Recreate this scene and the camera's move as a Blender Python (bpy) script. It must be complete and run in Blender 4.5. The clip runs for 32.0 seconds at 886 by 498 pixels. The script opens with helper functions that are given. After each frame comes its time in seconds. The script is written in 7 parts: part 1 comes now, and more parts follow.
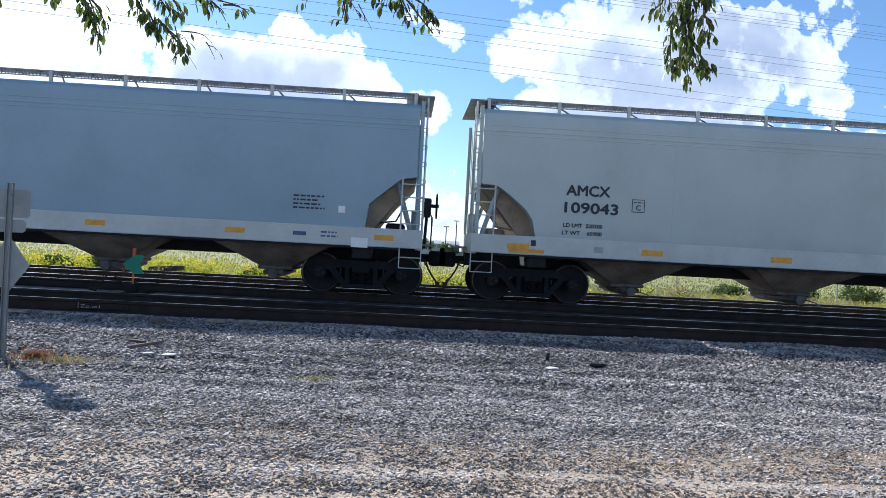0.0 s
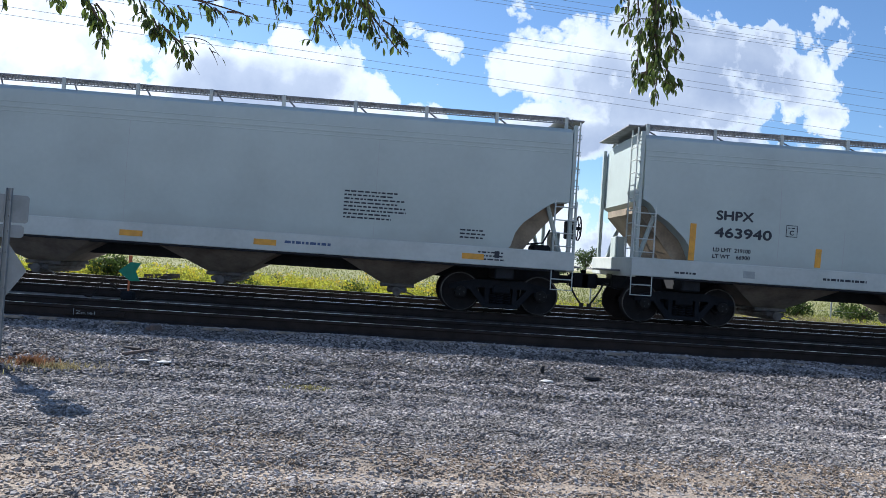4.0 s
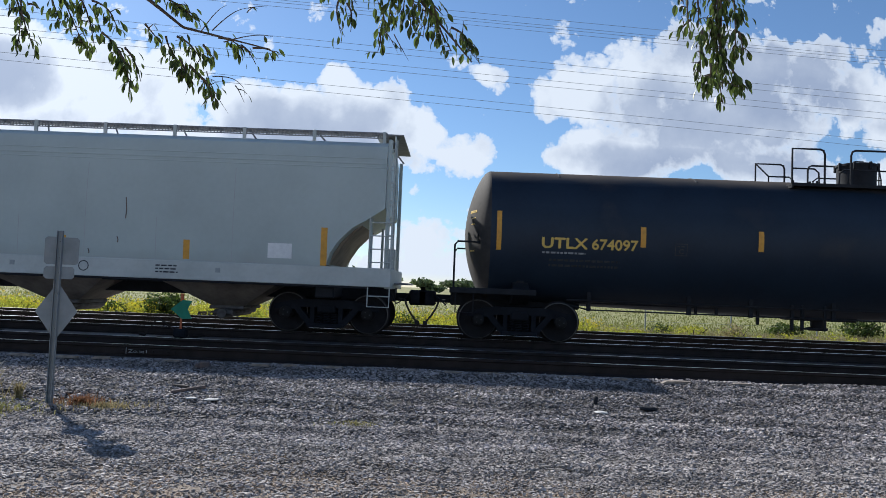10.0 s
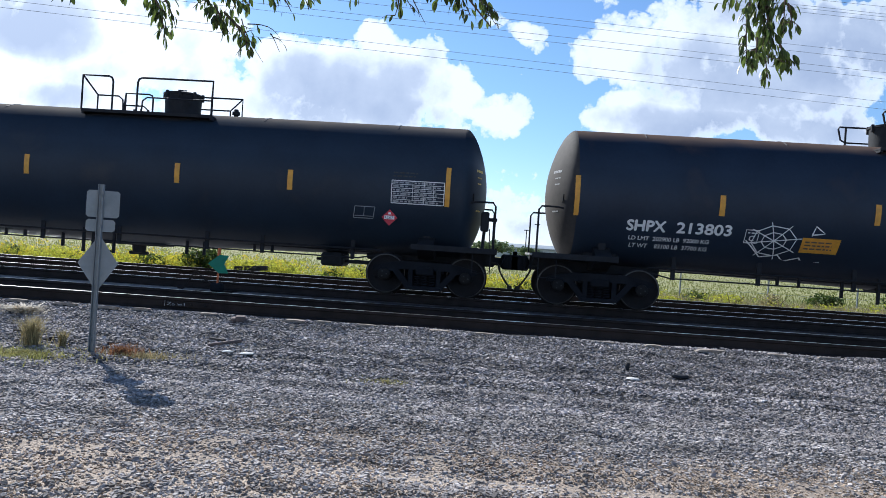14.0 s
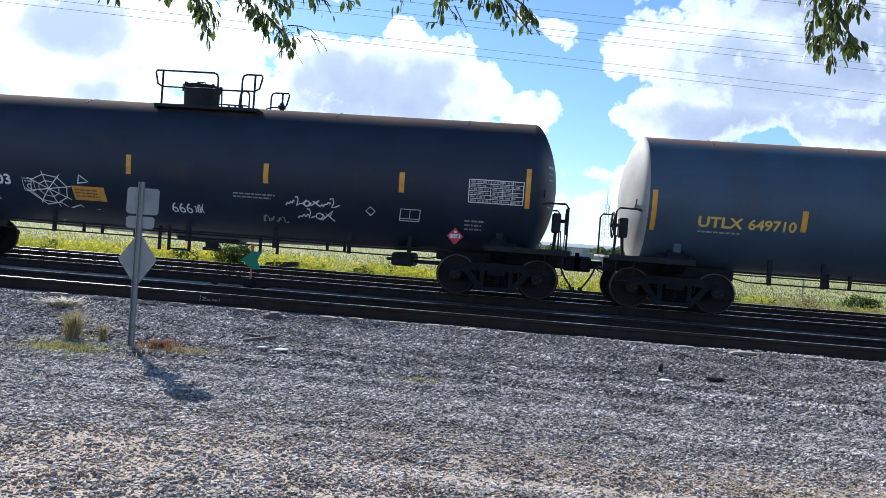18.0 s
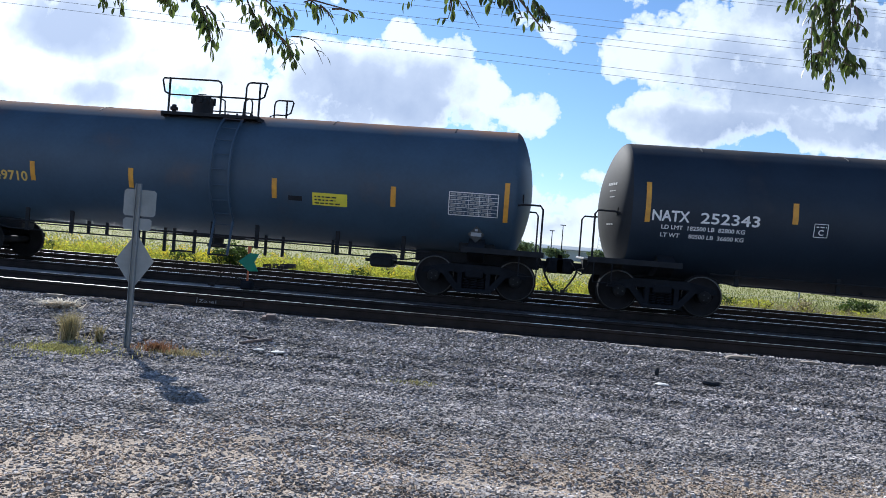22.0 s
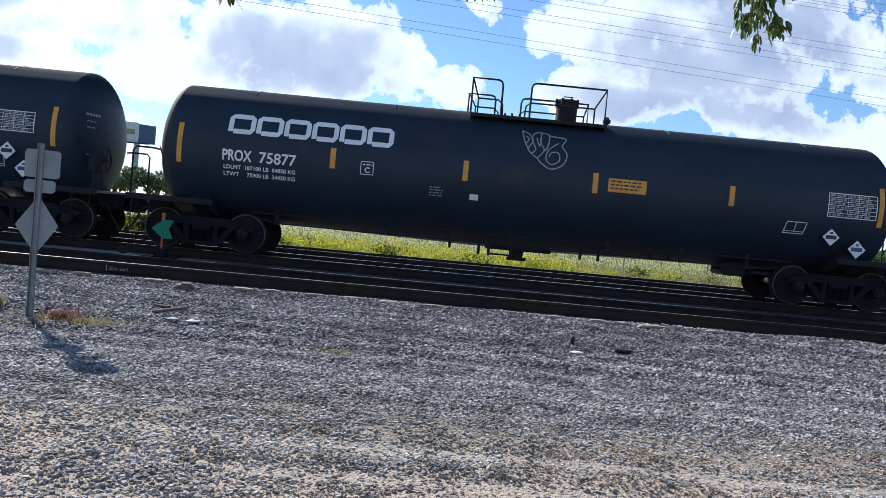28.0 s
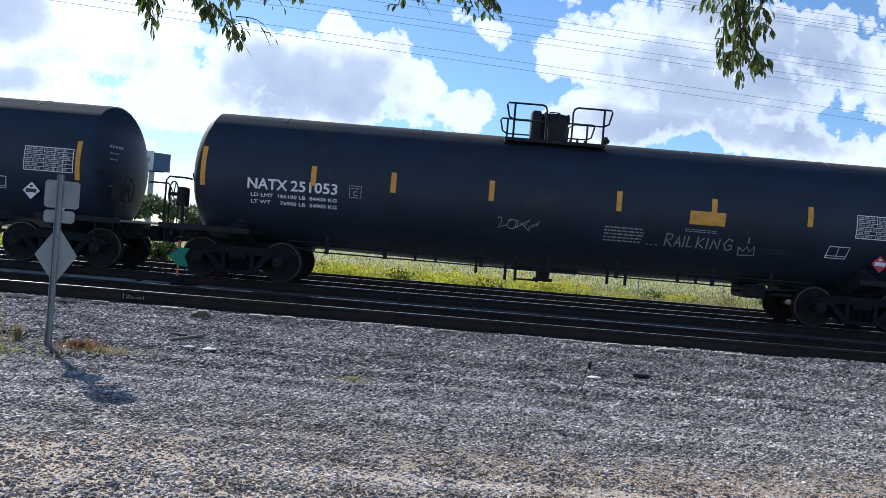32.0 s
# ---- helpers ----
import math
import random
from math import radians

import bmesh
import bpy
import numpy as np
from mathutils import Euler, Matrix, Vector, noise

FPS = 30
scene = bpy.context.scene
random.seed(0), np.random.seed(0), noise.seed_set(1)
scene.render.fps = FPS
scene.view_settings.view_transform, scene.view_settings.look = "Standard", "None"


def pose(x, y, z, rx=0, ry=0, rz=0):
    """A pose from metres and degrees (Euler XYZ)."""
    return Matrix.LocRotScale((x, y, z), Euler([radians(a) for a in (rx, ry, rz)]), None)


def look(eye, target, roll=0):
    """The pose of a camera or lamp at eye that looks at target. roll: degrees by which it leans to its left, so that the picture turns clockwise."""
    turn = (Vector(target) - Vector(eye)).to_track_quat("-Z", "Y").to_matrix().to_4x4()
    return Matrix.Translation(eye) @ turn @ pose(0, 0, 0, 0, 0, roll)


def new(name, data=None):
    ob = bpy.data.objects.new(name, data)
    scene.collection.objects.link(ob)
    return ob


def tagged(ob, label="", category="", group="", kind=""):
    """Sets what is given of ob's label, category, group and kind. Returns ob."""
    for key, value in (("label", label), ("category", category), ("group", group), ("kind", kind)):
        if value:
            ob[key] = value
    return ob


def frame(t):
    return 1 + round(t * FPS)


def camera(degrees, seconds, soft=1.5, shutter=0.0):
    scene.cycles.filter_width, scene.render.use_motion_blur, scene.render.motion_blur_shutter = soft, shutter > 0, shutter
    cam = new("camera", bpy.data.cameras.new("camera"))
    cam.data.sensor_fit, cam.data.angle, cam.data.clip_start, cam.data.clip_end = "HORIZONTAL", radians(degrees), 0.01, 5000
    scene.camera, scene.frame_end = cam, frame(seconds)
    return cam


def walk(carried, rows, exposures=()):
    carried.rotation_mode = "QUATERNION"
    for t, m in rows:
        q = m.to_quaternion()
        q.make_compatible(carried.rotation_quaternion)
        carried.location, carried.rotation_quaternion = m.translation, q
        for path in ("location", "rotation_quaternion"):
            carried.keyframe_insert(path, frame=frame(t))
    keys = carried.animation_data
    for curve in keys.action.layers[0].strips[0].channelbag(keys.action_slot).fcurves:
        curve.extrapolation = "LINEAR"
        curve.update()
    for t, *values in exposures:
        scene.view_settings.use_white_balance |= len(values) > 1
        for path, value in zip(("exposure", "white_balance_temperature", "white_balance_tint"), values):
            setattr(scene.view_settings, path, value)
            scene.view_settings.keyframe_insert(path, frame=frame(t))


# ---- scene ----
cam = camera(62.7, 32.0, soft=0.5)
PATH = [
    (0, (0.031, 0.009, 1.498), (0.281, 5.003, 1.495), 3.04),
    (0.5, (0.024, 0.005, 1.482), (0.253, 4.999, 1.469), 3.85),
    (1, (0.035, 0.003, 1.498), (0.419, 4.988, 1.534), 3.63),
    (1.5, (0.032, -0.016, 1.496), (0.299, 4.976, 1.552), 3.69),
    (2, (0.034, -0.024, 1.494), (0.301, 4.968, 1.572), 4.36),
    (2.5, (0.030, -0.023, 1.493), (0.282, 4.971, 1.491), 3.87),
    (3, (0.026, -0.022, 1.492), (0.314, 4.970, 1.521), 3.95),
    (3.5, (0.023, -0.027, 1.487), (0.318, 4.964, 1.577), 4.05),
    (5.5, (-0.007, -0.017, 1.502), (0.160, 4.980, 1.545), 2.95),
    (6, (-0.010, -0.016, 1.503), (0.268, 4.976, 1.563), 3.85),
    (6.5, (0.001, -0.041, 1.499), (0.240, 4.954, 1.515), 3.50),
    (7, (-0.007, -0.025, 1.504), (0.222, 4.970, 1.570), 3.18),
    (7.5, (-0.027, -0.006, 1.492), (0.093, 4.991, 1.634), 3.15),
    (8, (0.016, 0.058, 1.502), (0.193, 5.048, 1.752), 2.32),
    (8.5, (0.046, 0.102, 1.497), (-0.047, 5.089, 1.852), 3.89),
    (9, (0.094, 0.122, 1.491), (-0.226, 5.107, 1.713), 2.56),
    (9.5, (0.111, 0.135, 1.492), (0.056, 5.131, 1.686), 1.84),
    (10, (0.104, 0.135, 1.493), (0.018, 5.127, 1.762), 2.28),
    (10.5, (0.098, 0.138, 1.489), (0.018, 5.136, 1.592), 2.51),
    (11, (0.091, 0.151, 1.488), (-0.081, 5.148, 1.577), 3.96),
    (11.5, (0.103, 0.185, 1.512), (-0.193, 5.176, 1.494), 2.35),
    (12, (0.108, 0.202, 1.516), (-0.102, 5.197, 1.510), 1.93),
    (12.5, (0.107, 0.202, 1.509), (-0.130, 5.196, 1.451), 2.46),
    (13, (0.104, 0.195, 1.508), (-0.084, 5.191, 1.447), 2.06),
    (13.5, (0.095, 0.182, 1.504), (-0.122, 5.178, 1.515), 3.30),
    (15.5, (0.041, 0.132, 1.525), (-0.419, 5.108, 1.383), 2.84),
    (16, (0.025, 0.129, 1.514), (-0.453, 5.104, 1.368), 3.12),
    (16.5, (0.028, 0.128, 1.529), (-0.555, 5.090, 1.357), 3.01),
    (17, (0.007, 0.117, 1.516), (-0.452, 5.096, 1.510), 3.70),
    (17.5, (0.011, 0.123, 1.520), (-0.482, 5.098, 1.462), 4.18),
    (18, (0.013, 0.133, 1.526), (-0.469, 5.109, 1.478), 4.22),
    (18.5, (0.008, 0.129, 1.528), (-0.542, 5.099, 1.540), 4.51),
    (19, (-0.005, 0.130, 1.524), (-0.573, 5.098, 1.524), 4.10),
    (19.5, (-0.015, 0.120, 1.518), (-0.656, 5.078, 1.482), 4.57),
    (20, (0.009, 0.115, 1.530), (-0.607, 5.076, 1.431), 4.57),
    (20.5, (0.002, 0.111, 1.536), (-0.626, 5.071, 1.485), 4.77),
    (21, (0.003, 0.115, 1.536), (-0.609, 5.077, 1.487), 5.90),
    (21.5, (0.017, 0.121, 1.538), (-0.589, 5.084, 1.494), 5.21),
    (22, (0.022, 0.129, 1.538), (-0.446, 5.107, 1.506), 4.47),
    (22.5, (0.034, 0.143, 1.530), (-0.332, 5.129, 1.483), 4.26),
    (23, (0.035, 0.127, 1.534), (-0.678, 5.076, 1.548), 5.49),
    (23.5, (0.030, 0.105, 1.529), (-0.676, 5.055, 1.543), 4.27),
    (24, (0.026, 0.102, 1.527), (-0.463, 5.078, 1.477), 3.44),
    (24.5, (0.011, 0.116, 1.525), (-0.453, 5.094, 1.446), 3.50),
    (25, (0.023, 0.127, 1.518), (-0.170, 5.120, 1.350), 3.30),
    (25.5, (0.020, 0.133, 1.514), (-0.281, 5.120, 1.315), 3.90),
    (27.5, (0.031, 0.146, 1.520), (-0.175, 5.138, 1.316), 4.06),
    (28, (0.038, 0.148, 1.519), (0.112, 5.144, 1.334), 5.36),
    (28.5, (0.025, 0.144, 1.521), (-0.024, 5.139, 1.298), 5.65),
    (29, (0.007, 0.148, 1.523), (-0.201, 5.139, 1.310), 5.15),
    (29.5, (0.017, 0.145, 1.538), (-0.381, 5.124, 1.325), 4.74),
    (30, (0.019, 0.145, 1.533), (-0.351, 5.130, 1.430), 4.85),
    (30.5, (0.030, 0.150, 1.532), (-0.081, 5.148, 1.463), 4.83),
    (31, (0.032, 0.123, 1.545), (0.027, 5.123, 1.508), 5.34),
    (31.5, (0.017, 0.127, 1.538), (-0.002, 5.127, 1.577), 5.84),
    (32, (0.004, 0.145, 1.538), (-0.021, 5.145, 1.508), 4.73),
]

# seconds, stops, kelvin and tint of the automatic exposure
LIGHT = [(s, 0.76 + e, k, 9) for s, e, k in ((0, 0.20, 5650), (1.5, 0.17, 5650), (3, 0.03, 5680), (6, 0.0, 5700), (7, 0.02, 5720), (8, -0.04, 5780), (8.5, -0.26, 5820), (9, -0.36, 5820), (10, -0.33, 5820), (11, -0.26, 5750), (12, -0.1, 5620), (13, 0.0, 5600), (16, 0.02, 5600), (17, 0.16, 5600), (18.2, 0.16, 5600), (19, 0.0, 5600), (32, 0.0, 5600))]
walk(cam, [(t, look(eye, target, roll)) for t, eye, target, roll in PATH], LIGHT)

YC = 16.7      # middle of the train's track
ZR = 0.43      # top of the rails
SUN_AZ, SUN_EL = 39.0, 34.0   # degrees left of +y, degrees up

# ---- world and sun ----
world = bpy.data.worlds.new("world")
scene.world = world
world.use_nodes = True
wn, wl = world.node_tree.nodes, world.node_tree.links
wn.clear()


def wmath(op, a, b=None, clamp=False):
    n = wn.new("ShaderNodeMath")
    n.operation, n.use_clamp = op, clamp
    for i, v in enumerate((a, b)):
        if v is None:
            continue
        if isinstance(v, (int, float)):
            n.inputs[i].default_value = v
        else:
            wl.new(v, n.inputs[i])
    return n.outputs[0]


def wramp(val, stops):
    n = wn.new("ShaderNodeValToRGB")
    wl.new(val, n.inputs[0])
    e = n.color_ramp.elements
    while len(e) < len(stops):
        e.new(0.5)
    for el, (p, c) in zip(e, stops):
        el.position, el.color = p, (*c, 1) if isinstance(c, tuple) else (c, c, c, 1)
    return n.outputs[0]


sky = wn.new("ShaderNodeTexSky")
sky.sky_type, sky.sun_disc = "NISHITA", False
sky.sun_elevation, sky.sun_rotation = radians(SUN_EL), radians(-SUN_AZ)
sky.air_density, sky.dust_density, sky.ozone_density = 1.0, 0.2, 4.0
coord = wn.new("ShaderNodeTexCoord")
sep = wn.new("ShaderNodeSeparateXYZ")
wl.new(coord.outputs["Generated"], sep.inputs[0])
ahead = wmath("MAXIMUM", wmath("ABSOLUTE", sep.outputs[1]), 0.12)
cu_ = wmath("DIVIDE", sep.outputs[0], ahead)
cv_ = wmath("DIVIDE", sep.outputs[2], ahead)
uv = wn.new("ShaderNodeCombineXYZ")
wl.new(cu_, uv.inputs[0]), wl.new(cv_, uv.inputs[1]), wl.new(sep.outputs[1], uv.inputs[2])
# cumulus banks: middle (u, v), half sizes, weight
CLOUDS = [(-0.225, 0.205, 0.148, 0.07, 1.3), (-0.176, 0.273, 0.03, 0.035, 0.9), (-0.105, 0.255, 0.035, 0.035, 0.9), (-0.298, 0.25, 0.054, 0.035, 0.9), (-0.06, 0.209, 0.047, 0.047, 1.0), (0.003, 0.187, 0.047, 0.033, 0.95), (-0.147, 0.238, 0.07, 0.047, 1.1), (0.038, 0.302, 0.026, 0.013, 0.62),
          (-0.514, 0.245, 0.148, 0.074, 1.35), (-0.411, 0.287, 0.062, 0.035, 0.9), (-0.646, 0.282, 0.093, 0.07, 1.2), (-0.593, 0.172, 0.155, 0.047, 1.2), (-0.391, 0.177, 0.101, 0.047, 1.2), (-0.706, 0.252, 0.155, 0.085, 1.3),
          (0.177, 0.277, 0.078, 0.048, 1.1), (0.268, 0.294, 0.101, 0.062, 1.25), (0.218, 0.193, 0.093, 0.04, 1.15), (0.337, 0.25, 0.132, 0.07, 1.3), (0.365, 0.327, 0.14, 0.047, 1.1), (0.437, 0.191, 0.109, 0.039, 1.0), (0.472, 0.245, 0.047, 0.027, 0.8),
          (0.602, 0.325, 0.03, 0.026, 0.75), (0.591, 0.24, 0.04, 0.028, 0.8), (0.50, 0.30, 0.10, 0.065, 1.15), (0.43, 0.255, 0.10, 0.06, 1.2), (0.60, 0.17, 0.16, 0.03, 0.8),
          (-0.3, 0.075, 0.9, 0.030, 0.5), (-0.3, 0.015, 1.4, 0.040, 0.72), (0.5, 0.02, 0.8, 0.035, 0.7), (0.10, 0.105, 0.10, 0.014, 0.6), (0.35, 0.10, 0.35, 0.022, 0.55), (-1.1, 0.40, 0.4, 0.25, 1.0), (1.0, 0.3, 0.30, 0.13, 0.9)]
HOLES = [(-0.023, 0.265, 0.047, 0.047, 0.5), (0.155, 0.238, 0.031, 0.011, 0.35), (-0.056, 0.31, 0.031, 0.023, 0.4), (0.086, 0.244, 0.031, 0.039, 0.4), (0.526, 0.201, 0.031, 0.023, 0.4), (-0.316, 0.313, 0.039, 0.023, 0.5), (-0.697, 0.239, 0.039, 0.012, 0.3), (0.646, 0.281, 0.047, 0.07, 0.6), (-0.46, 0.20, 0.05, 0.02, 0.4)]
GREYS = [(-0.225, 0.213, 0.117, 0.054, 1.0), (-0.161, 0.191, 0.062, 0.035, 0.8), (-0.335, 0.183, 0.039, 0.023, 0.6), (-0.654, 0.282, 0.085, 0.047, 1.0), (-0.626, 0.179, 0.10, 0.016, 0.45), (0.314, 0.257, 0.117, 0.058, 1.0), (0.418, 0.29, 0.117, 0.054, 1.1), (0.271, 0.183, 0.07, 0.019, 0.6), (-0.082, 0.174, 0.039, 0.016, 0.5),
         (-0.662, 0.262, 0.085, 0.035, 1.0), (-0.755, 0.174, 0.09, 0.018, 0.4), (-0.518, 0.211, 0.09, 0.018, 0.35), (0.42, 0.37, 0.28, 0.07, 0.9), (0.30, 0.185, 0.18, 0.028, 0.9), (0.46, 0.20, 0.12, 0.04, 0.9)]


def banks(rows):
    total = None
    for u0, v0, a, b, w in rows:
        du = wmath("MULTIPLY", wmath("SUBTRACT", cu_, u0), 1 / a)
        dv = wmath("MULTIPLY", wmath("SUBTRACT", cv_, v0), 1 / b)
        r2 = wmath("ADD", wmath("MULTIPLY", du, du), wmath("MULTIPLY", dv, dv))
        g = wmath("MULTIPLY", wmath("MAXIMUM", wmath("SUBTRACT", 1.0, wmath("MULTIPLY", r2, 0.62)), 0.0), w)
        total = g if total is None else wmath("MAXIMUM", total, g)
    return total


field = wmath("SUBTRACT", banks(CLOUDS), banks(HOLES))
n1 = wn.new("ShaderNodeTexNoise")
n1.inputs["Scale"].default_value, n1.inputs["Detail"].default_value, n1.inputs["Roughness"].default_value = 11.0, 12.0, 0.62
wl.new(uv.outputs[0], n1.inputs["Vector"])
n2 = wn.new("ShaderNodeTexNoise")
n2.inputs["Scale"].default_value, n2.inputs["Detail"].default_value = 9.0, 8.0
wl.new(uv.outputs[0], n2.inputs["Vector"])
# rounded billows: cells within cells, their places stirred by the fine noise
stir = wn.new("ShaderNodeVectorMath")
stir.operation = "MULTIPLY_ADD"
wl.new(n1.outputs["Color"], stir.inputs[0])
stir.inputs[1].default_value = (0.035, 0.035, 0.0)
wl.new(uv.outputs[0], stir.inputs[2])
puffs = wn.new("ShaderNodeTexVoronoi")
puffs.feature, puffs.normalize = "F1", True
puffs.inputs["Scale"].default_value, puffs.inputs["Detail"].default_value, puffs.inputs["Roughness"].default_value = 17.0, 4.0, 0.62
wl.new(stir.outputs[0], puffs.inputs["Vector"])
billow = wmath("SUBTRACT", 0.36, puffs.outputs["Distance"])
rag = wmath("ADD", wmath("MULTIPLY", billow, 2.6), wmath("MULTIPLY", wmath("SUBTRACT", n1.outputs[0], 0.5), 2.2))
dens = wmath("ADD", field, rag)
mask = wramp(dens, [(0.42, 0.0), (0.54, 0.7), (0.74, 1.0)])
shade = wmath("ADD", wmath("MULTIPLY", banks(GREYS), 1.05), wmath("MULTIPLY", wmath("SUBTRACT", n2.outputs[0], 0.5), 2.4))
deep = wramp(dens, [(0.52, 0.0), (0.85, 0.7), (1.0, 1.0)])
core = wmath("MULTIPLY", wramp(wmath("SUBTRACT", shade, wmath("MULTIPLY", billow, 0.9)), [(0.05, 0.0), (0.50, 0.75), (1.0, 1.0)]), deep)
# the clouds round the sun are thin and glow, those away from it show grey bases
glow = wmath("DIVIDE", 1.0, wmath("ADD", 1.0, wmath("MULTIPLY", wmath("ADD", wmath("POWER", wmath("SUBTRACT", cu_, -0.72), 2.0), wmath("POWER", wmath("SUBTRACT", cv_, 0.6), 2.0)), 5.0)))
ccol = wn.new("ShaderNodeMix")
ccol.data_type = "RGBA"
wl.new(core, ccol.inputs[0])
ccol.inputs[6].default_value, ccol.inputs[7].default_value = (1.02, 1.05, 1.09, 1), (0.45, 0.52, 0.67, 1)
glown = wn.new("ShaderNodeMix")
glown.data_type, glown.blend_type = "RGBA", "ADD"
glown.inputs[0].default_value = 1.0
wl.new(ccol.outputs[2], glown.inputs[6])
gc = wn.new("ShaderNodeCombineColor")
gg = wmath("MULTIPLY", glow, 0.30)
for i in range(3):
    wl.new(gg, gc.inputs[i])
wl.new(gc.outputs[0], glown.inputs[7])
bg_sky, bg_cloud, mixw, outw = wn.new("ShaderNodeBackground"), wn.new("ShaderNodeBackground"), wn.new("ShaderNodeMixShader"), wn.new("ShaderNodeOutputWorld")
wl.new(sky.outputs[0], bg_sky.inputs[0])
bg_sky.inputs[1].default_value = 0.080
wl.new(glown.outputs[2], bg_cloud.inputs[0])
bg_cloud.inputs[1].default_value = 0.56
above = wmath("MULTIPLY", mask, wramp(sep.outputs[2], [(0.0, 0.0), (0.02, 1.0)]))
wl.new(above, mixw.inputs[0]), wl.new(bg_sky.outputs[0], mixw.inputs[1]), wl.new(bg_cloud.outputs[0], mixw.inputs[2])
wl.new(mixw.outputs[0], outw.inputs[0])

to_sun = Vector((-math.sin(radians(SUN_AZ)) * math.cos(radians(SUN_EL)), math.cos(radians(SUN_AZ)) * math.cos(radians(SUN_EL)), math.sin(radians(SUN_EL))))
sun = new("sun", bpy.data.lights.new("sun", "SUN"))
sun.data.energy, sun.data.angle, sun.data.color = 5.0, radians(0.55), (1.0, 0.91, 0.78)
sun.matrix_world = look(to_sun * 60, (0, 0, 0))


# ---- materials ----
MATS = {}


def mat(name, c1, c2=None, rough=0.7, metal=0.0, scale=6.0, fine=60.0, bump=0.15, dist=0.01, per="", spread=0.0, coat=0.0, c3=None, trans=0.0, height_tint=None, spec=0.4, bands=0.0):
    """A node material: two colours mixed by coarse and fine noise, relief from the fine one. per: 'object' or 'island' for a random shift of value."""
    if name in MATS:
        return MATS[name]
    m = bpy.data.materials.new(name)
    m.use_nodes = True
    nt = m.node_tree
    n, l = nt.nodes, nt.links
    b = n["Principled BSDF"]
    b.inputs["Roughness"].default_value, b.inputs["Metallic"].default_value = rough, metal
    b.inputs["Coat Weight"].default_value, b.inputs["Specular IOR Level"].default_value = coat, spec
    c2 = c2 or tuple(v * 0.75 for v in c1)
    tc = n.new("ShaderNodeTexCoord")
    big, small = n.new("ShaderNodeTexNoise"), n.new("ShaderNodeTexNoise")
    big.inputs["Scale"].default_value, big.inputs["Detail"].default_value = scale, 5
    small.inputs["Scale"].default_value, small.inputs["Detail"].default_value = fine, 6
    l.new(tc.outputs["Object"], big.inputs[0]), l.new(tc.outputs["Object"], small.inputs[0])
    mixf = n.new("ShaderNodeMath")
    mixf.operation = "MULTIPLY_ADD"
    l.new(small.outputs[0], mixf.inputs[0])
    mixf.inputs[1].default_value = 0.5
    half = n.new("ShaderNodeMath")
    half.operation = "MULTIPLY_ADD"
    l.new(big.outputs[0], half.inputs[0])
    half.inputs[1].default_value, half.inputs[2].default_value = 1.6, -0.55
    l.new(half.outputs[0], mixf.inputs[2])
    ramp = n.new("ShaderNodeValToRGB")
    e = ramp.color_ramp.elements
    e[0].position, e[0].color, e[1].position, e[1].color = 0.25, (*c1, 1), 0.85, (*c2, 1)
    if c3:
        x = e.new(0.97)
        x.color = (*c3, 1)
    l.new(mixf.outputs[0], ramp.inputs[0])
    col = ramp.outputs[0]
    if per:
        if per == "island":
            src = n.new("ShaderNodeNewGeometry").outputs["Random Per Island"]
        else:
            src = n.new("ShaderNodeObjectInfo").outputs["Random"]
        mul = n.new("ShaderNodeMath")
        mul.operation = "MULTIPLY_ADD"
        l.new(src, mul.inputs[0])
        mul.inputs[1].default_value, mul.inputs[2].default_value = 2 * spread, 1 - spread
        hsv = n.new("ShaderNodeHueSaturation")
        l.new(mul.outputs[0], hsv.inputs["Value"]), l.new(col, hsv.inputs["Color"])
        col = hsv.outputs[0]
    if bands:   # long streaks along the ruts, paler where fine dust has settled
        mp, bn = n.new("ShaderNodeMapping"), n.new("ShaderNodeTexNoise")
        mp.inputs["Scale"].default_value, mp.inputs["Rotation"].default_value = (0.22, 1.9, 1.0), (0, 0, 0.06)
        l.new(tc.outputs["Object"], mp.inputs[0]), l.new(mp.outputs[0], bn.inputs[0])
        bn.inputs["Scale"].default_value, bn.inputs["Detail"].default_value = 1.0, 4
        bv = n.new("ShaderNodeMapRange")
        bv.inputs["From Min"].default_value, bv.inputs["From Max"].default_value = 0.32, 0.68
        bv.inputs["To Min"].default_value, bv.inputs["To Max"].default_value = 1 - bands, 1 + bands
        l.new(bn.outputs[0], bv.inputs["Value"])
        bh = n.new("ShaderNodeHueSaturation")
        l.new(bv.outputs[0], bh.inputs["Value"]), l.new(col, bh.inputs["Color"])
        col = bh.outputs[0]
    if height_tint:   # colour blended in by height, dirt on tank tops: heights from and to, colour
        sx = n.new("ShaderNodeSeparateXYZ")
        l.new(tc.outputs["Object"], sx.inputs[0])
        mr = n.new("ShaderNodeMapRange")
        mr.inputs["From Min"].default_value, mr.inputs["From Max"].default_value = height_tint[0], height_tint[1]
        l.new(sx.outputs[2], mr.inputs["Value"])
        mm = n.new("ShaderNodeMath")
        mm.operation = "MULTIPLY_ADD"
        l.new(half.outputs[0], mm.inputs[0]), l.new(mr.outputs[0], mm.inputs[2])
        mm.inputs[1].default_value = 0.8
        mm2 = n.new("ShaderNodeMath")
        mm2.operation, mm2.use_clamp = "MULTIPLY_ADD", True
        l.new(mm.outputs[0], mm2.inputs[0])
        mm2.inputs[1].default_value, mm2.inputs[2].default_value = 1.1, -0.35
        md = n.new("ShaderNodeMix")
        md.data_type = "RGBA"
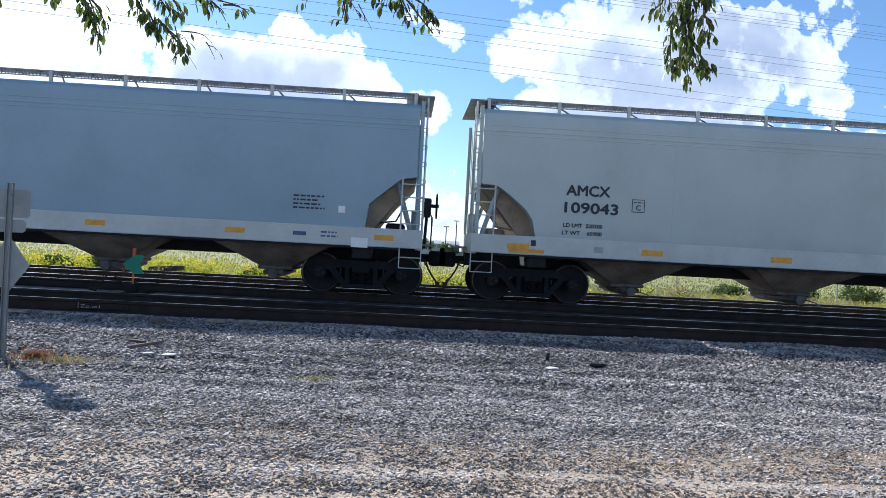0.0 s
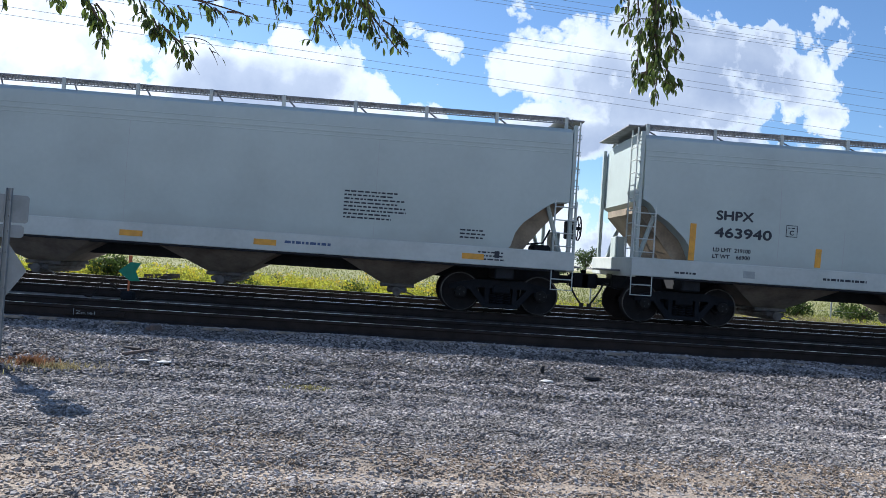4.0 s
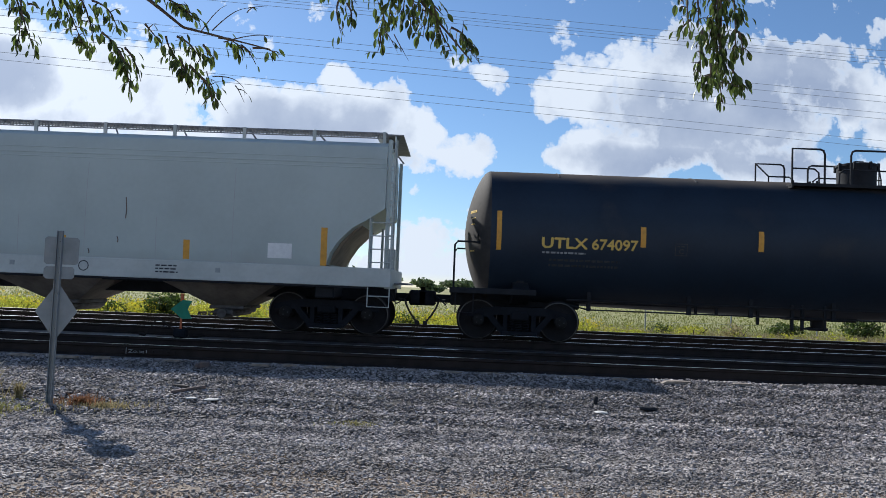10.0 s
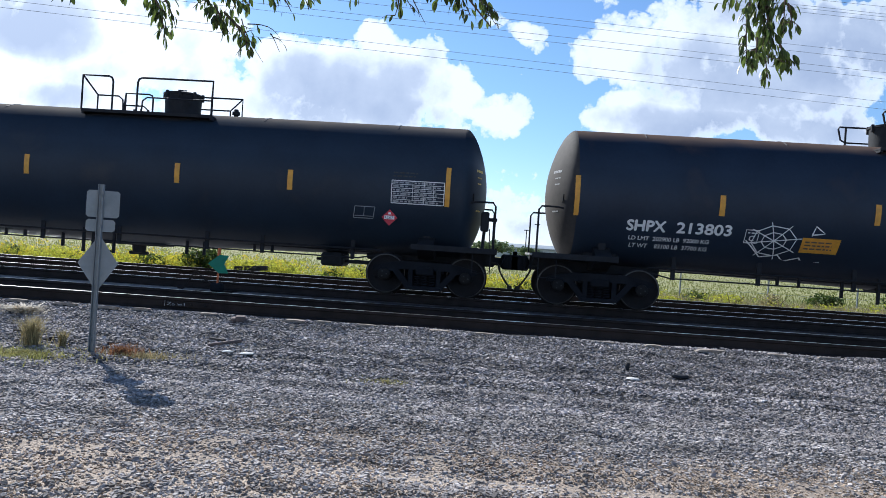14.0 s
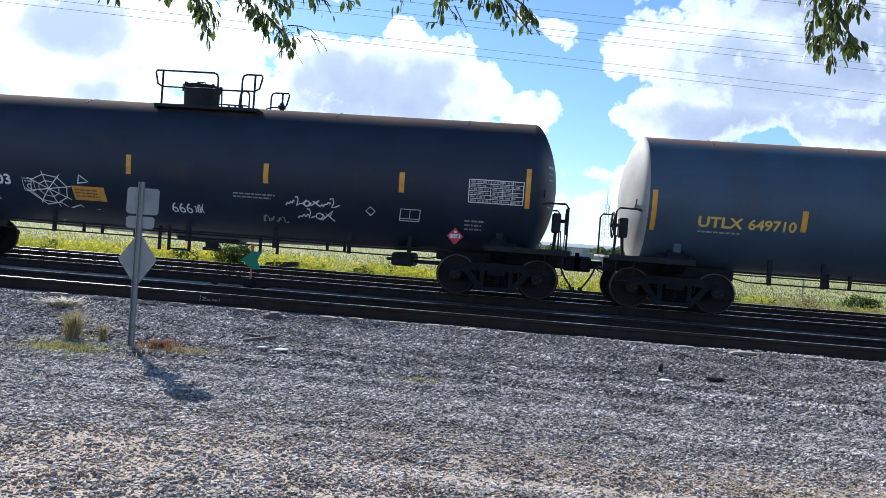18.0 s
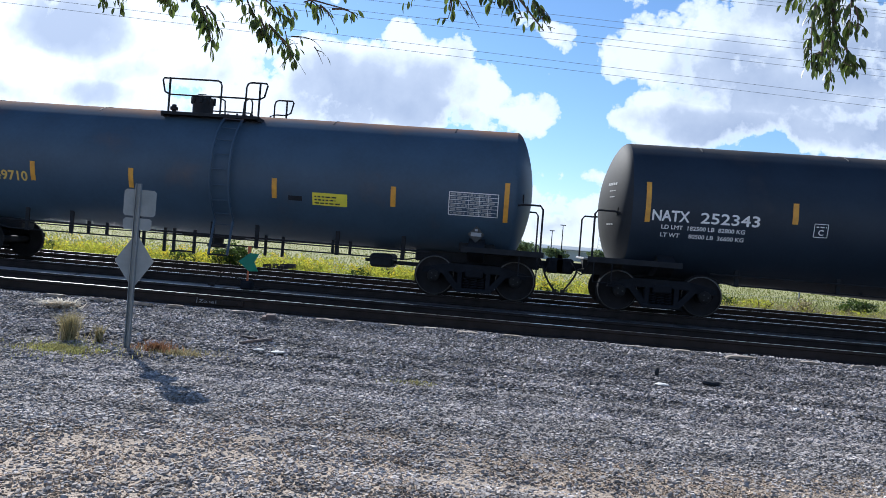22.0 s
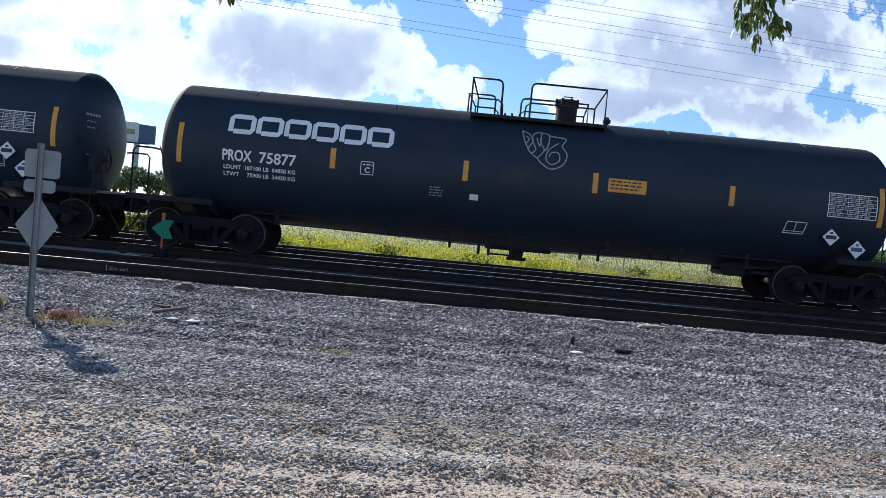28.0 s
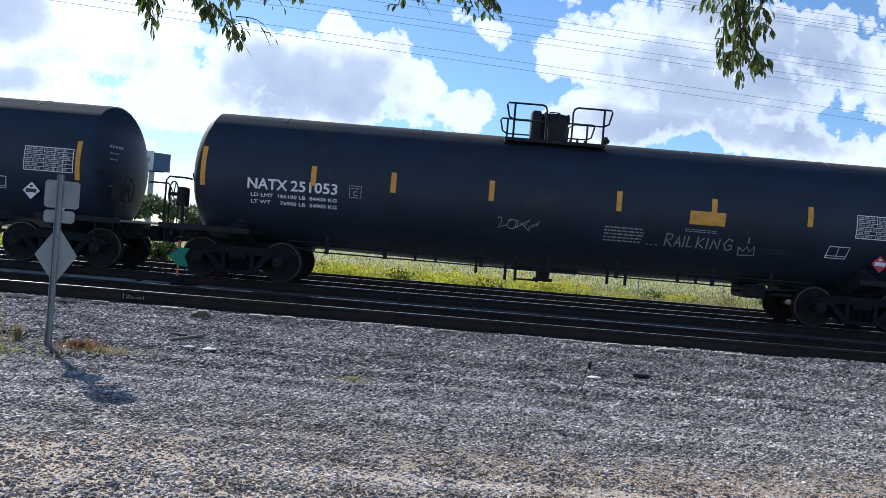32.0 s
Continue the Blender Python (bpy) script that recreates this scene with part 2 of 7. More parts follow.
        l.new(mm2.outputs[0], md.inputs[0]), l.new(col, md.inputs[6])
        md.inputs[7].default_value = (*height_tint[2], 1)
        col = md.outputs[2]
        if height_tint[1] > height_tint[0]:   # the film of dust takes the gloss off the shoulder
            sh = n.new("ShaderNodeMapRange")
            sh.inputs["From Min"].default_value, sh.inputs["From Max"].default_value = height_tint[0] - 0.55, height_tint[0] + 0.05
            sh.inputs["To Min"].default_value, sh.inputs["To Max"].default_value = spec, 0.02
            l.new(sx.outputs[2], sh.inputs["Value"]), l.new(sh.outputs[0], b.inputs["Specular IOR Level"])
            ro = n.new("ShaderNodeMapRange")
            ro.inputs["From Min"].default_value, ro.inputs["From Max"].default_value = height_tint[0] - 0.55, height_tint[0] + 0.05
            ro.inputs["To Min"].default_value, ro.inputs["To Max"].default_value = rough, 1.0
            l.new(sx.outputs[2], ro.inputs["Value"]), l.new(ro.outputs[0], b.inputs["Roughness"])
    l.new(col, b.inputs["Base Color"])
    if trans:
        tb, mx = n.new("ShaderNodeBsdfTranslucent"), n.new("ShaderNodeMixShader")
        l.new(col, tb.inputs[0])
        mx.inputs[0].default_value = trans
        l.new(b.outputs[0], mx.inputs[1]), l.new(tb.outputs[0], mx.inputs[2])
        l.new(mx.outputs[0], n["Material Output"].inputs[0])
    if bump:
        bp = n.new("ShaderNodeBump")
        bp.inputs["Strength"].default_value, bp.inputs["Distance"].default_value = bump, dist
        l.new(small.outputs[0], bp.inputs["Height"]), l.new(bp.outputs[0], b.inputs["Normal"])
    MATS[name] = m
    return m


# bed coloured very dark to stand in for shade in the gaps between stones
GRAVEL = mat("gravel_bed", (0.060, 0.055, 0.051), (0.026, 0.024, 0.023), rough=0.95, scale=1.2, fine=45, bump=1.0, dist=0.03)
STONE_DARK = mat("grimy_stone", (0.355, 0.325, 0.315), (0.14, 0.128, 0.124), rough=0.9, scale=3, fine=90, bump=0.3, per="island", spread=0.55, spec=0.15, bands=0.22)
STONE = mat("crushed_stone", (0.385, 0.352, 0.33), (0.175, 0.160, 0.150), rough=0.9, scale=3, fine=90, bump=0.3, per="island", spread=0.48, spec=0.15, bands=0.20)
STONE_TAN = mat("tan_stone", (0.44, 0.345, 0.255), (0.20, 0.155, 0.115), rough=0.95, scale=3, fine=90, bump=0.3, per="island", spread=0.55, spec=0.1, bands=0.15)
OILY = mat("oily_ballast", spec=0.15, c1=(0.15, 0.132, 0.128), c2=(0.040, 0.036, 0.036), rough=0.9, scale=3.0, fine=30, bump=1.0, dist=0.03)
MEADOW = mat("meadow_ground", (0.27, 0.255, 0.105), (0.18, 0.19, 0.07), rough=0.95, scale=0.25, fine=3, bump=0.6, dist=0.2)
RAIL = mat("rail_steel", (0.036, 0.029, 0.027), (0.020, 0.017, 0.016), spec=0.12, rough=0.85, metal=0.0, scale=4, fine=50)
RAILTOP = mat("rail_head", (0.55, 0.55, 0.55), (0.4, 0.4, 0.4), rough=0.28, metal=1.0, scale=3, fine=80, bump=0.03)
TIE = mat("tie_wood", (0.070, 0.058, 0.052), (0.032, 0.028, 0.026), rough=0.9, scale=5, fine=40, bump=0.6, per="object", spread=0.4)
PALEWOOD = mat("weathered_wood", (0.36, 0.31, 0.26), (0.19, 0.155, 0.125), rough=0.9, scale=9, fine=60, bump=0.5)
# side sheets turn greyer and darker towards their lower edge
HOPPER = mat("grey_white_paint", (0.44, 0.505, 0.492), (0.385, 0.44, 0.43), rough=0.5, scale=0.7, fine=9, bump=0.04, c3=(0.37, 0.38, 0.355), height_tint=(1.75, 1.15, (0.35, 0.365, 0.35)))
HOPPER_BLUE = mat("blue_grey_paint", (0.275, 0.375, 0.44), (0.235, 0.325, 0.385), rough=0.5, scale=0.7, fine=9, bump=0.04)
SILL = mat("white_sill_paint", (0.52, 0.55, 0.53), (0.43, 0.46, 0.44), rough=0.55, scale=1.5, fine=12, bump=0.04)
DUSTY = mat("dusty_primer", (0.33, 0.27, 0.20), (0.20, 0.165, 0.125), rough=0.9, scale=2.5, fine=20, bump=0.1)
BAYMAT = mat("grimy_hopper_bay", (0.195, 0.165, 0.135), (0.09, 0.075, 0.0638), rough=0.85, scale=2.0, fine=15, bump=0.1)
OUTLET = mat("worn_outlet_gate", (0.12, 0.115, 0.115), (0.05, 0.042, 0.038), rough=0.75, scale=5, fine=25)
TRUCKM = mat("truck_cast_steel", (0.018, 0.020, 0.025), (0.011, 0.012, 0.015), rough=0.9, metal=0.0, spec=0.08, scale=4, fine=30)
WHEELM = mat("wheel_steel", (0.024, 0.023, 0.025), (0.016, 0.015, 0.016), rough=0.8, metal=0.0, spec=0.1, scale=4, fine=30)
RIMM = mat("worn_wheel_rim", (0.10, 0.097, 0.094), (0.05, 0.048, 0.047), rough=0.38, metal=0.8, scale=5, fine=40)
BEARING = mat("bearing_cap", (0.07, 0.07, 0.07), (0.035, 0.035, 0.035), rough=0.7, metal=0.0, spec=0.2, scale=9, fine=60)
BLACK = mat("black_tank_paint", (0.019, 0.031, 0.053), (0.014, 0.022, 0.038), spec=0.26, rough=0.52, scale=0.9, fine=14, bump=0.02, c3=(0.032, 0.034, 0.038), height_tint=(3.52, 3.76, (0.12, 0.085, 0.068)))
FADED = mat("faded_black_paint", (0.019, 0.031, 0.050), (0.014, 0.022, 0.036), spec=0.26, rough=0.52, scale=0.9, fine=14, bump=0.02, c3=(0.034, 0.036, 0.040), height_tint=(3.44, 3.68, (0.105, 0.092, 0.082)))
GREYBLUE = mat("grey_tank_paint", (0.050, 0.086, 0.134), (0.038, 0.063, 0.096), rough=0.50, spec=0.32, scale=0.9, fine=12, bump=0.03, c3=(0.062, 0.076, 0.090), height_tint=(3.46, 3.70, (0.20, 0.12, 0.085)))
# sunlight on the left-facing head, put into its paler colour
HEADSUNLIT = mat("sunlit_tank_head", (0.34, 0.335, 0.315), (0.24, 0.236, 0.226), rough=0.7, scale=1.2, fine=10, bump=0.04)
LEMON = mat("lemon_notice", (0.80, 0.72, 0.06), (0.70, 0.62, 0.06), rough=0.5, scale=8, fine=60, bump=0.03)
CAPM = mat("bearing_cap_dark", (0.020, 0.019, 0.019), (0.012, 0.012, 0.012), rough=0.7, spec=0.15, scale=9, fine=60)
DUSTBLACK = mat("dusty_black_paint", (0.034, 0.036, 0.040), (0.024, 0.026, 0.030), rough=0.7, spec=0.2, scale=1.3, fine=16, bump=0.05)
# colour of left heads: dust, with sunlight painted in
HEADDUSTLIT = mat("dusty_sunlit_head", (0.070, 0.063, 0.058), (0.034, 0.032, 0.031), rough=0.8, spec=0.2, scale=1.0, fine=10, bump=0.04)
FRAME = mat("black_steel", (0.022, 0.024, 0.029), (0.014, 0.015, 0.018), spec=0.18, rough=0.7, scale=6, fine=40)
GRATE = mat("walkway_steel", (0.27, 0.275, 0.29), (0.17, 0.165, 0.17), rough=0.6, metal=0.3, scale=4, fine=40)
YELLOW = mat("yellow_reflective", (0.73, 0.36, 0.042), (0.547, 0.27, 0.042), rough=0.45, scale=8, fine=60, bump=0.05)
WHITE = mat("white_stencil", (0.82, 0.83, 0.83), (0.72, 0.73, 0.73), rough=0.6, scale=12, fine=70, bump=0.0)
PALE = mat("faded_stencil", (0.36, 0.37, 0.38), (0.25, 0.26, 0.27), rough=0.7, scale=12, fine=70, bump=0.0)
GOLD = mat("gold_stencil", (0.72, 0.50, 0.12), (0.58, 0.40, 0.10), rough=0.6, scale=12, fine=70, bump=0.0)
INK = mat("black_stencil", (0.02, 0.025, 0.04), (0.035, 0.04, 0.055), rough=0.6, scale=12, fine=70, bump=0.0)
BLUEINK = mat("blue_stencil", (0.05, 0.09, 0.20), (0.08, 0.12, 0.22), rough=0.6, scale=12, fine=70, bump=0.0)
RED = mat("red_placard", (0.55, 0.03, 0.05), (0.45, 0.03, 0.05), rough=0.5, scale=12, fine=70, bump=0.0)
RUST = mat("rust_scar", (0.17, 0.12, 0.10), (0.09, 0.08, 0.08), rough=0.9, scale=12, fine=70, bump=0.1)
SEAM = mat("panel_seam", (0.42, 0.43, 0.44), (0.36, 0.37, 0.38), rough=0.7, bump=0.0)
GALV = mat("galvanised_sheet", (0.34, 0.365, 0.375), (0.26, 0.285, 0.295), rough=0.5, metal=0.2, scale=5, fine=30, bump=0.05)
SIGNM = mat("sign_back_metal", (0.215, 0.24, 0.26), (0.165, 0.19, 0.205), rough=0.45, metal=0.3, scale=5, fine=30, bump=0.05)
PANELGREY = mat("grey_panel_paint", (0.115, 0.135, 0.155), (0.085, 0.10, 0.118), rough=0.6, scale=5, fine=40, bump=0.03)
GREEN = mat("green_target", (0.01, 0.22, 0.13), (0.01, 0.16, 0.10), rough=0.5, scale=8, fine=50, bump=0.03)
ORANGE = mat("orange_rod", (0.55, 0.14, 0.05), (0.40, 0.10, 0.04), rough=0.6, scale=8, fine=50)
RUBBER = mat("hose_rubber", (0.02, 0.02, 0.02), (0.03, 0.03, 0.03), rough=0.8)
LEAF = mat("leaf_green", (0.105, 0.145, 0.028), (0.045, 0.072, 0.020), rough=0.42, scale=20, fine=60, bump=0.1, per="object", spread=0.55, trans=0.4)
LEAFJ = mat("leaf_green_mass", (0.105, 0.145, 0.028), (0.045, 0.072, 0.020), rough=0.42, scale=20, fine=60, bump=0.1, per="island", spread=0.6, trans=0.4)
BARK = mat("twig_bark", (0.11, 0.085, 0.065), (0.06, 0.048, 0.038), rough=0.9, scale=8, fine=60, bump=0.5)
GRASS = mat("meadow_blades", (0.225, 0.235, 0.07), (0.145, 0.17, 0.048), rough=0.8, scale=0.5, fine=5, bump=0.0, per="island", spread=0.3, trans=0.4)
STRAWM = mat("bleached_straw", (0.62, 0.56, 0.46), (0.48, 0.42, 0.33), rough=0.9, scale=5, fine=30, bump=0.0, per="island", spread=0.25, trans=0.2)
GOLDWEED = mat("yellow_green_weeds", (0.48, 0.46, 0.05), (0.25, 0.30, 0.04), rough=0.8, scale=1.5, fine=9, bump=0.0, per="island", spread=0.45, trans=0.5)
FLOWER = mat("yellow_flowers", (0.66, 0.50, 0.025), (0.52, 0.42, 0.03), rough=0.8, scale=2, fine=9, bump=0.0, per="island", spread=0.3, trans=0.45)
DRYGRASS = mat("straw_grass", (0.37, 0.31, 0.17), (0.27, 0.235, 0.115), rough=0.85, scale=5, fine=30, bump=0.0, per="island", spread=0.4, trans=0.3)
WEED = mat("low_weeds", (0.32, 0.32, 0.10), (0.38, 0.33, 0.15), rough=0.85, scale=5, fine=30, bump=0.0, per="island", spread=0.45, trans=0.3)
RUSTWEED = mat("reddish_weeds", (0.296, 0.148, 0.074), (0.207, 0.111, 0.0592), rough=0.85, scale=5, fine=30, bump=0.0, per="island", spread=0.4, trans=0.3)
BUSHM = mat("bush_leaves", (0.0666, 0.104, 0.0185), (0.037, 0.0592, 0.0133), rough=0.7, scale=2, fine=9, bump=0.0, per="island", spread=0.5, trans=0.35)
FARTREE = mat("far_foliage", (0.16, 0.21, 0.09), (0.08, 0.11, 0.05), rough=0.8, scale=0.6, fine=4, bump=0.0, per="island", spread=0.4, trans=0.3)
WIRE = mat("cable_sheath", (0.22, 0.24, 0.28), (0.17, 0.18, 0.21), rough=0.6)
LITTER = mat("white_litter", (0.555, 0.548, 0.533), (0.407, 0.392, 0.37), rough=0.7, scale=15, fine=60)
SHED = mat("shed_wall", (0.55, 0.57, 0.58), (0.45, 0.47, 0.48), rough=0.7, scale=0.5, fine=4)
BOARD = mat("billboard_sheet", (0.55, 0.62, 0.68), (0.40, 0.47, 0.55), rough=0.6, scale=0.25, fine=2, bump=0.0)


# ---- building blocks ----
class Geo:
    """Vertices and faces collected for one mesh."""

    def __init__(self):
        self.v, self.f, self.m = [], [], []

    def add(self, verts, faces, slot=0):
        k = len(self.v)
        self.v += [tuple(p) for p in verts]
        self.f += [tuple(i + k for i in q) for q in faces]
        self.m += [slot] * len(faces)
        return self

    def box(self, x0, x1, y0, y1, z0, z1, c=0.0, slot=0):
        """A block with chamfered edges."""
        c = min(c, (x1 - x0) * 0.4, (y1 - y0) * 0.4, (z1 - z0) * 0.4)
        if c <= 0:
            v = [(x, y, z) for x in (x0, x1) for y in (y0, y1) for z in (z0, z1)]
            return self.add(v, [(0, 1, 3, 2), (4, 6, 7, 5), (0, 4, 5, 1), (2, 3, 7, 6), (0, 2, 6, 4), (1, 5, 7, 3)], slot)
        v, ix = [], {}
        for i, (x, sx) in enumerate(((x0, 1), (x1, -1))):
            for j, (y, sy) in enumerate(((y0, 1), (y1, -1))):
                for k, (z, sz) in enumerate(((z0, 1), (z1, -1))):
                    for a in range(3):
                        ix[i, j, k, a] = len(v)
                        v.append((x if a == 0 else x + sx * c, y if a == 1 else y + sy * c, z if a == 2 else z + sz * c))
        f = []
        for i in (0, 1):
            f.append([ix[i, j, k, 0] for j, k in ((0, 0), (0, 1), (1, 1), (1, 0))])
            f.append([ix[j, i, k, 1] for j, k in ((0, 0), (0, 1), (1, 1), (1, 0))])
            f.append([ix[j, k, i, 2] for j, k in ((0, 0), (0, 1), (1, 1), (1, 0))])
        for j in (0, 1):
            for k in (0, 1):
                f.append([ix[0, j, k, 1], ix[1, j, k, 1], ix[1, j, k, 2], ix[0, j, k, 2]])
                f.append([ix[j, 0, k, 0], ix[j, 1, k, 0], ix[j, 1, k, 2], ix[j, 0, k, 2]])
                f.append([ix[j, k, 0, 0], ix[j, k, 1, 0], ix[j, k, 1, 1], ix[j, k, 0, 1]])
                for i in (0, 1):
                    f.append([ix[i, j, k, a] for a in range(3)])
        return self.add(v, f, slot)

    def tube(self, pts, r, seg=8, cap=True, slot=0):
        """A round bar along points; r may be one radius or one for each point."""
        pts = [Vector(p) for p in pts]
        rs = r if isinstance(r, (list, tuple)) else [r] * len(pts)
        v, f = [], []
        side = None
        for i, p in enumerate(pts):
            d = (pts[min(i + 1, len(pts) - 1)] - pts[max(i - 1, 0)]).normalized()
            if side is None:
                side = d.orthogonal().normalized()
            side = (side - d * side.dot(d)).normalized()
            up = d.cross(side)
            for k in range(seg):
                a = 2 * math.pi * k / seg
                v.append(p + (side * math.cos(a) + up * math.sin(a)) * rs[i])
        for i in range(len(pts) - 1):
            for k in range(seg):
                f.append((i * seg + k, i * seg + (k + 1) % seg, (i + 1) * seg + (k + 1) % seg, (i + 1) * seg + k))
        if cap:
            f.append(tuple(range(seg))[::-1])
            f.append(tuple((len(pts) - 1) * seg + k for k in range(seg)))
        return self.add(v, f, slot)

    def prism(self, poly, y0, y1, slot=0):
        """An outline in x and z, extruded from y0 to y1."""
        n = len(poly)
        v = [(x, y0, z) for x, z in poly] + [(x, y1, z) for x, z in poly]
        f = [tuple(range(n)), tuple(range(2 * n - 1, n - 1, -1))]
        f += [(i, i + n, (i + 1) % n + n, (i + 1) % n) for i in range(n)]
        return self.add(v, f, slot)

    def prism_x(self, poly, x0, x1, slot=0):
        """An outline in y and z, extruded along x."""
        n = len(poly)
        v = [(x0, y, z) for y, z in poly] + [(x1, y, z) for y, z in poly]
        f = [tuple(range(n)), tuple(range(2 * n - 1, n - 1, -1))]
        f += [(i, i + n, (i + 1) % n + n, (i + 1) % n) for i in range(n)]
        return self.add(v, f, slot)

    def rings(self, rings, slot=0, caps=True):
        """Closed rings of equal count, joined in turn."""
        n = len(rings[0])
        v = [p for ring in rings for p in ring]
        f = [(i * n + k, i * n + (k + 1) % n, (i + 1) * n + (k + 1) % n, (i + 1) * n + k) for i in range(len(rings) - 1) for k in range(n)]
        if caps:
            f += [tuple(range(n))[::-1], tuple((len(rings) - 1) * n + k for k in range(n))]
        return self.add(v, f, slot)

    def spin_y(self, prof, seg=28, slot=0, cx=0.0, cz=0.0, caps=True):
        """A profile of (y, radius) turned about an axle along y."""
        return self.rings([[(cx + r * math.cos(2 * math.pi * k / seg), y, cz + r * math.sin(2 * math.pi * k / seg)) for k in range(seg)] for y, r in prof], slot, caps)

    def spin_z(self, prof, seg=20, slot=0, cx=0.0, cy=0.0):
        return self.rings([[(cx + r * math.cos(2 * math.pi * k / seg), cy + r * math.sin(2 * math.pi * k / seg), z) for k in range(seg)] for z, r in prof], slot)

    def mesh(self, name, mats, smooth=True, angle=35):
        me = bpy.data.meshes.new(name)
        me.from_pydata(self.v, [], self.f)
        for m in mats if isinstance(mats, (list, tuple)) else [mats]:
            me.materials.append(m)
        me.polygons.foreach_set("material_index", self.m)
        bm = bmesh.new()
        bm.from_mesh(me)
        bmesh.ops.recalc_face_normals(bm, faces=bm.faces)
        bm.to_mesh(me)
        bm.free()
        if smooth:
            me.polygons.foreach_set("use_smooth", [True] * len(me.polygons))
            me.set_sharp_from_angle(angle=radians(angle))
        me.update()
        return me


def part(name, geo, mats, parent=None, label="", smooth=True, loc=(0, 0, 0)):
    """Links geometry, or a ready mesh, as one object under its thing."""
    me = geo if isinstance(geo, bpy.types.Mesh) else geo.mesh(name, mats, smooth)
    ob = new(name, me)
    ob.location = loc
    if parent:
        ob.parent = parent
    if label:
        tagged(ob, label)
    return ob


def thing(name, label, category, m=None, group="", kind=""):
    ob = new(name)
    ob.empty_display_size = 0.2
    ob.matrix_world = m or Matrix()
    return tagged(ob, label, category, group, kind)


def np_mesh(name, verts, tris, m, smooth=False):
    """A mesh from arrays of vertices and triangles."""
    me = bpy.data.meshes.new(name)
    me.vertices.add(len(verts)), me.loops.add(3 * len(tris)), me.polygons.add(len(tris))
    me.vertices.foreach_set("co", np.asarray(verts, np.float32).ravel())
    me.loops.foreach_set("vertex_index", np.asarray(tris, np.int32).ravel())
    me.polygons.foreach_set("loop_start", np.arange(0, 3 * len(tris), 3, dtype=np.int32))
    me.polygons.foreach_set("use_smooth", np.full(len(tris), smooth))
    me.materials.append(m)
    me.update(calc_edges=True)
    me.validate()
    return me


FONTS = {}


def letters(text):
    """Vertices and faces of a line of the built-in font, scaled to a unit box."""
    if text not in FONTS:
        cu = bpy.data.curves.new("line", "FONT")
        cu.body, cu.resolution_u = text, 3
        ob = bpy.data.objects.new("line", cu)
        scene.collection.objects.link(ob)
        me = bpy.data.meshes.new_from_object(ob)
        v = np.array([p.co[:2] for p in me.vertices])
        lo, hi = v.min(0), v.max(0)
        FONTS[text] = ((v - lo) / (hi - lo), [tuple(p.vertices) for p in me.polygons])
        bpy.data.objects.remove(ob)
        bpy.data.curves.remove(cu)
        bpy.data.meshes.remove(me)
    return FONTS[text]


def stencil(parent, text, x0, x1, z0, z1, surf, m, name="lettering", bold=0.0):
    """A line of writing laid on a side whose half width at height z is surf(z)."""
    v, f = letters(text)
    offs = [(0, 0)] if not bold else [(-bold, 0), (bold, 0), (0, bold), (0, -bold)]
    spans = sorted((min(v[i][0] for i in q), max(v[i][0] for i in q), n) for n, q in enumerate(f))
    words, reach = [], -1.0
    for lo, hi, n in spans:   # a gap wider than half the height parts two words
        if (lo - reach) * (x1 - x0) > 0.42 * (z1 - z0):
            words.append([])
        words[-1].append(n)
        reach = max(reach, hi)
    for some in words:
        g = Geo()
        for n, (ox, oz) in enumerate(offs):
            pts = [(x0 + a * (x1 - x0) + ox, z0 + b * (z1 - z0) + oz) for a, b in v]
            ids = {i: k for k, i in enumerate(sorted({i for q in some for i in f[q]}))}
            g.add([(pts[i][0], -surf(pts[i][1]) - 0.007 - 0.0006 * n, pts[i][1]) for i in ids], [tuple(ids[i] for i in f[q]) for q in some])
        part(name, g, m, parent, smooth=False)


def patch(parent, name, x0, x1, z0, z1, surf, m, label="", proud=0.008, lean=0.0):
    """A thin plate or painted patch on a side, following its curve."""
    g = Geo()
    rows = max(1, int((z1 - z0) / 0.08))
    v, f = [], []
    for d in (0.0, proud):
        for i in range(rows + 1):
            z = z0 + (z1 - z0) * i / rows
            for x in (x0, x1):
                v.append((x + lean * i / rows, -surf(z) - 0.001 - d, z))
    n = 2 * (rows + 1)
    for i in range(rows):
        a = 2 * i
        f += [(n + a, n + a + 1, n + a + 3, n + a + 2), (a, a + 2, n + a + 2, n + a), (a + 1, n + a + 1, n + a + 3, a + 3)]
    f += [(0, n, n + 1, 1), (2 * rows, 2 * rows + 1, n + 2 * rows + 1, n + 2 * rows)]
    g.add(v, f)
    return part(name, g, m, parent, label, smooth=False)


def stroke(parent, name, pts, w, surf, m, label="", proud=0.009):
    """A painted line along points (x, z) of a side."""
    g = Geo()
    fine = []
    for (xa, za), (xb, zb) in zip(pts, pts[1:]):
        k = max(1, int(math.hypot(xb - xa, zb - za) / 0.1))
        fine += [(xa + (xb - xa) * i / k, za + (zb - za) * i / k) for i in range(k)]
    fine.append(pts[-1])
    v, f = [], []
    for i, (x, z) in enumerate(fine):
        (xa, za), (xb, zb) = fine[max(i - 1, 0)], fine[min(i + 1, len(fine) - 1)]
        d = math.hypot(xb - xa, zb - za) or 1
        nx, nz = -(zb - za) / d * w / 2, (xb - xa) / d * w / 2
        for s in (1, -1):
            v.append((x + s * nx, -surf(z + s * nz) - proud, z + s * nz))
    f = [(2 * i, 2 * i + 1, 2 * i + 3, 2 * i + 2) for i in range(len(fine) - 1)]
    g.add(v, f)
    return part(name, g, m, parent, label, smooth=False)


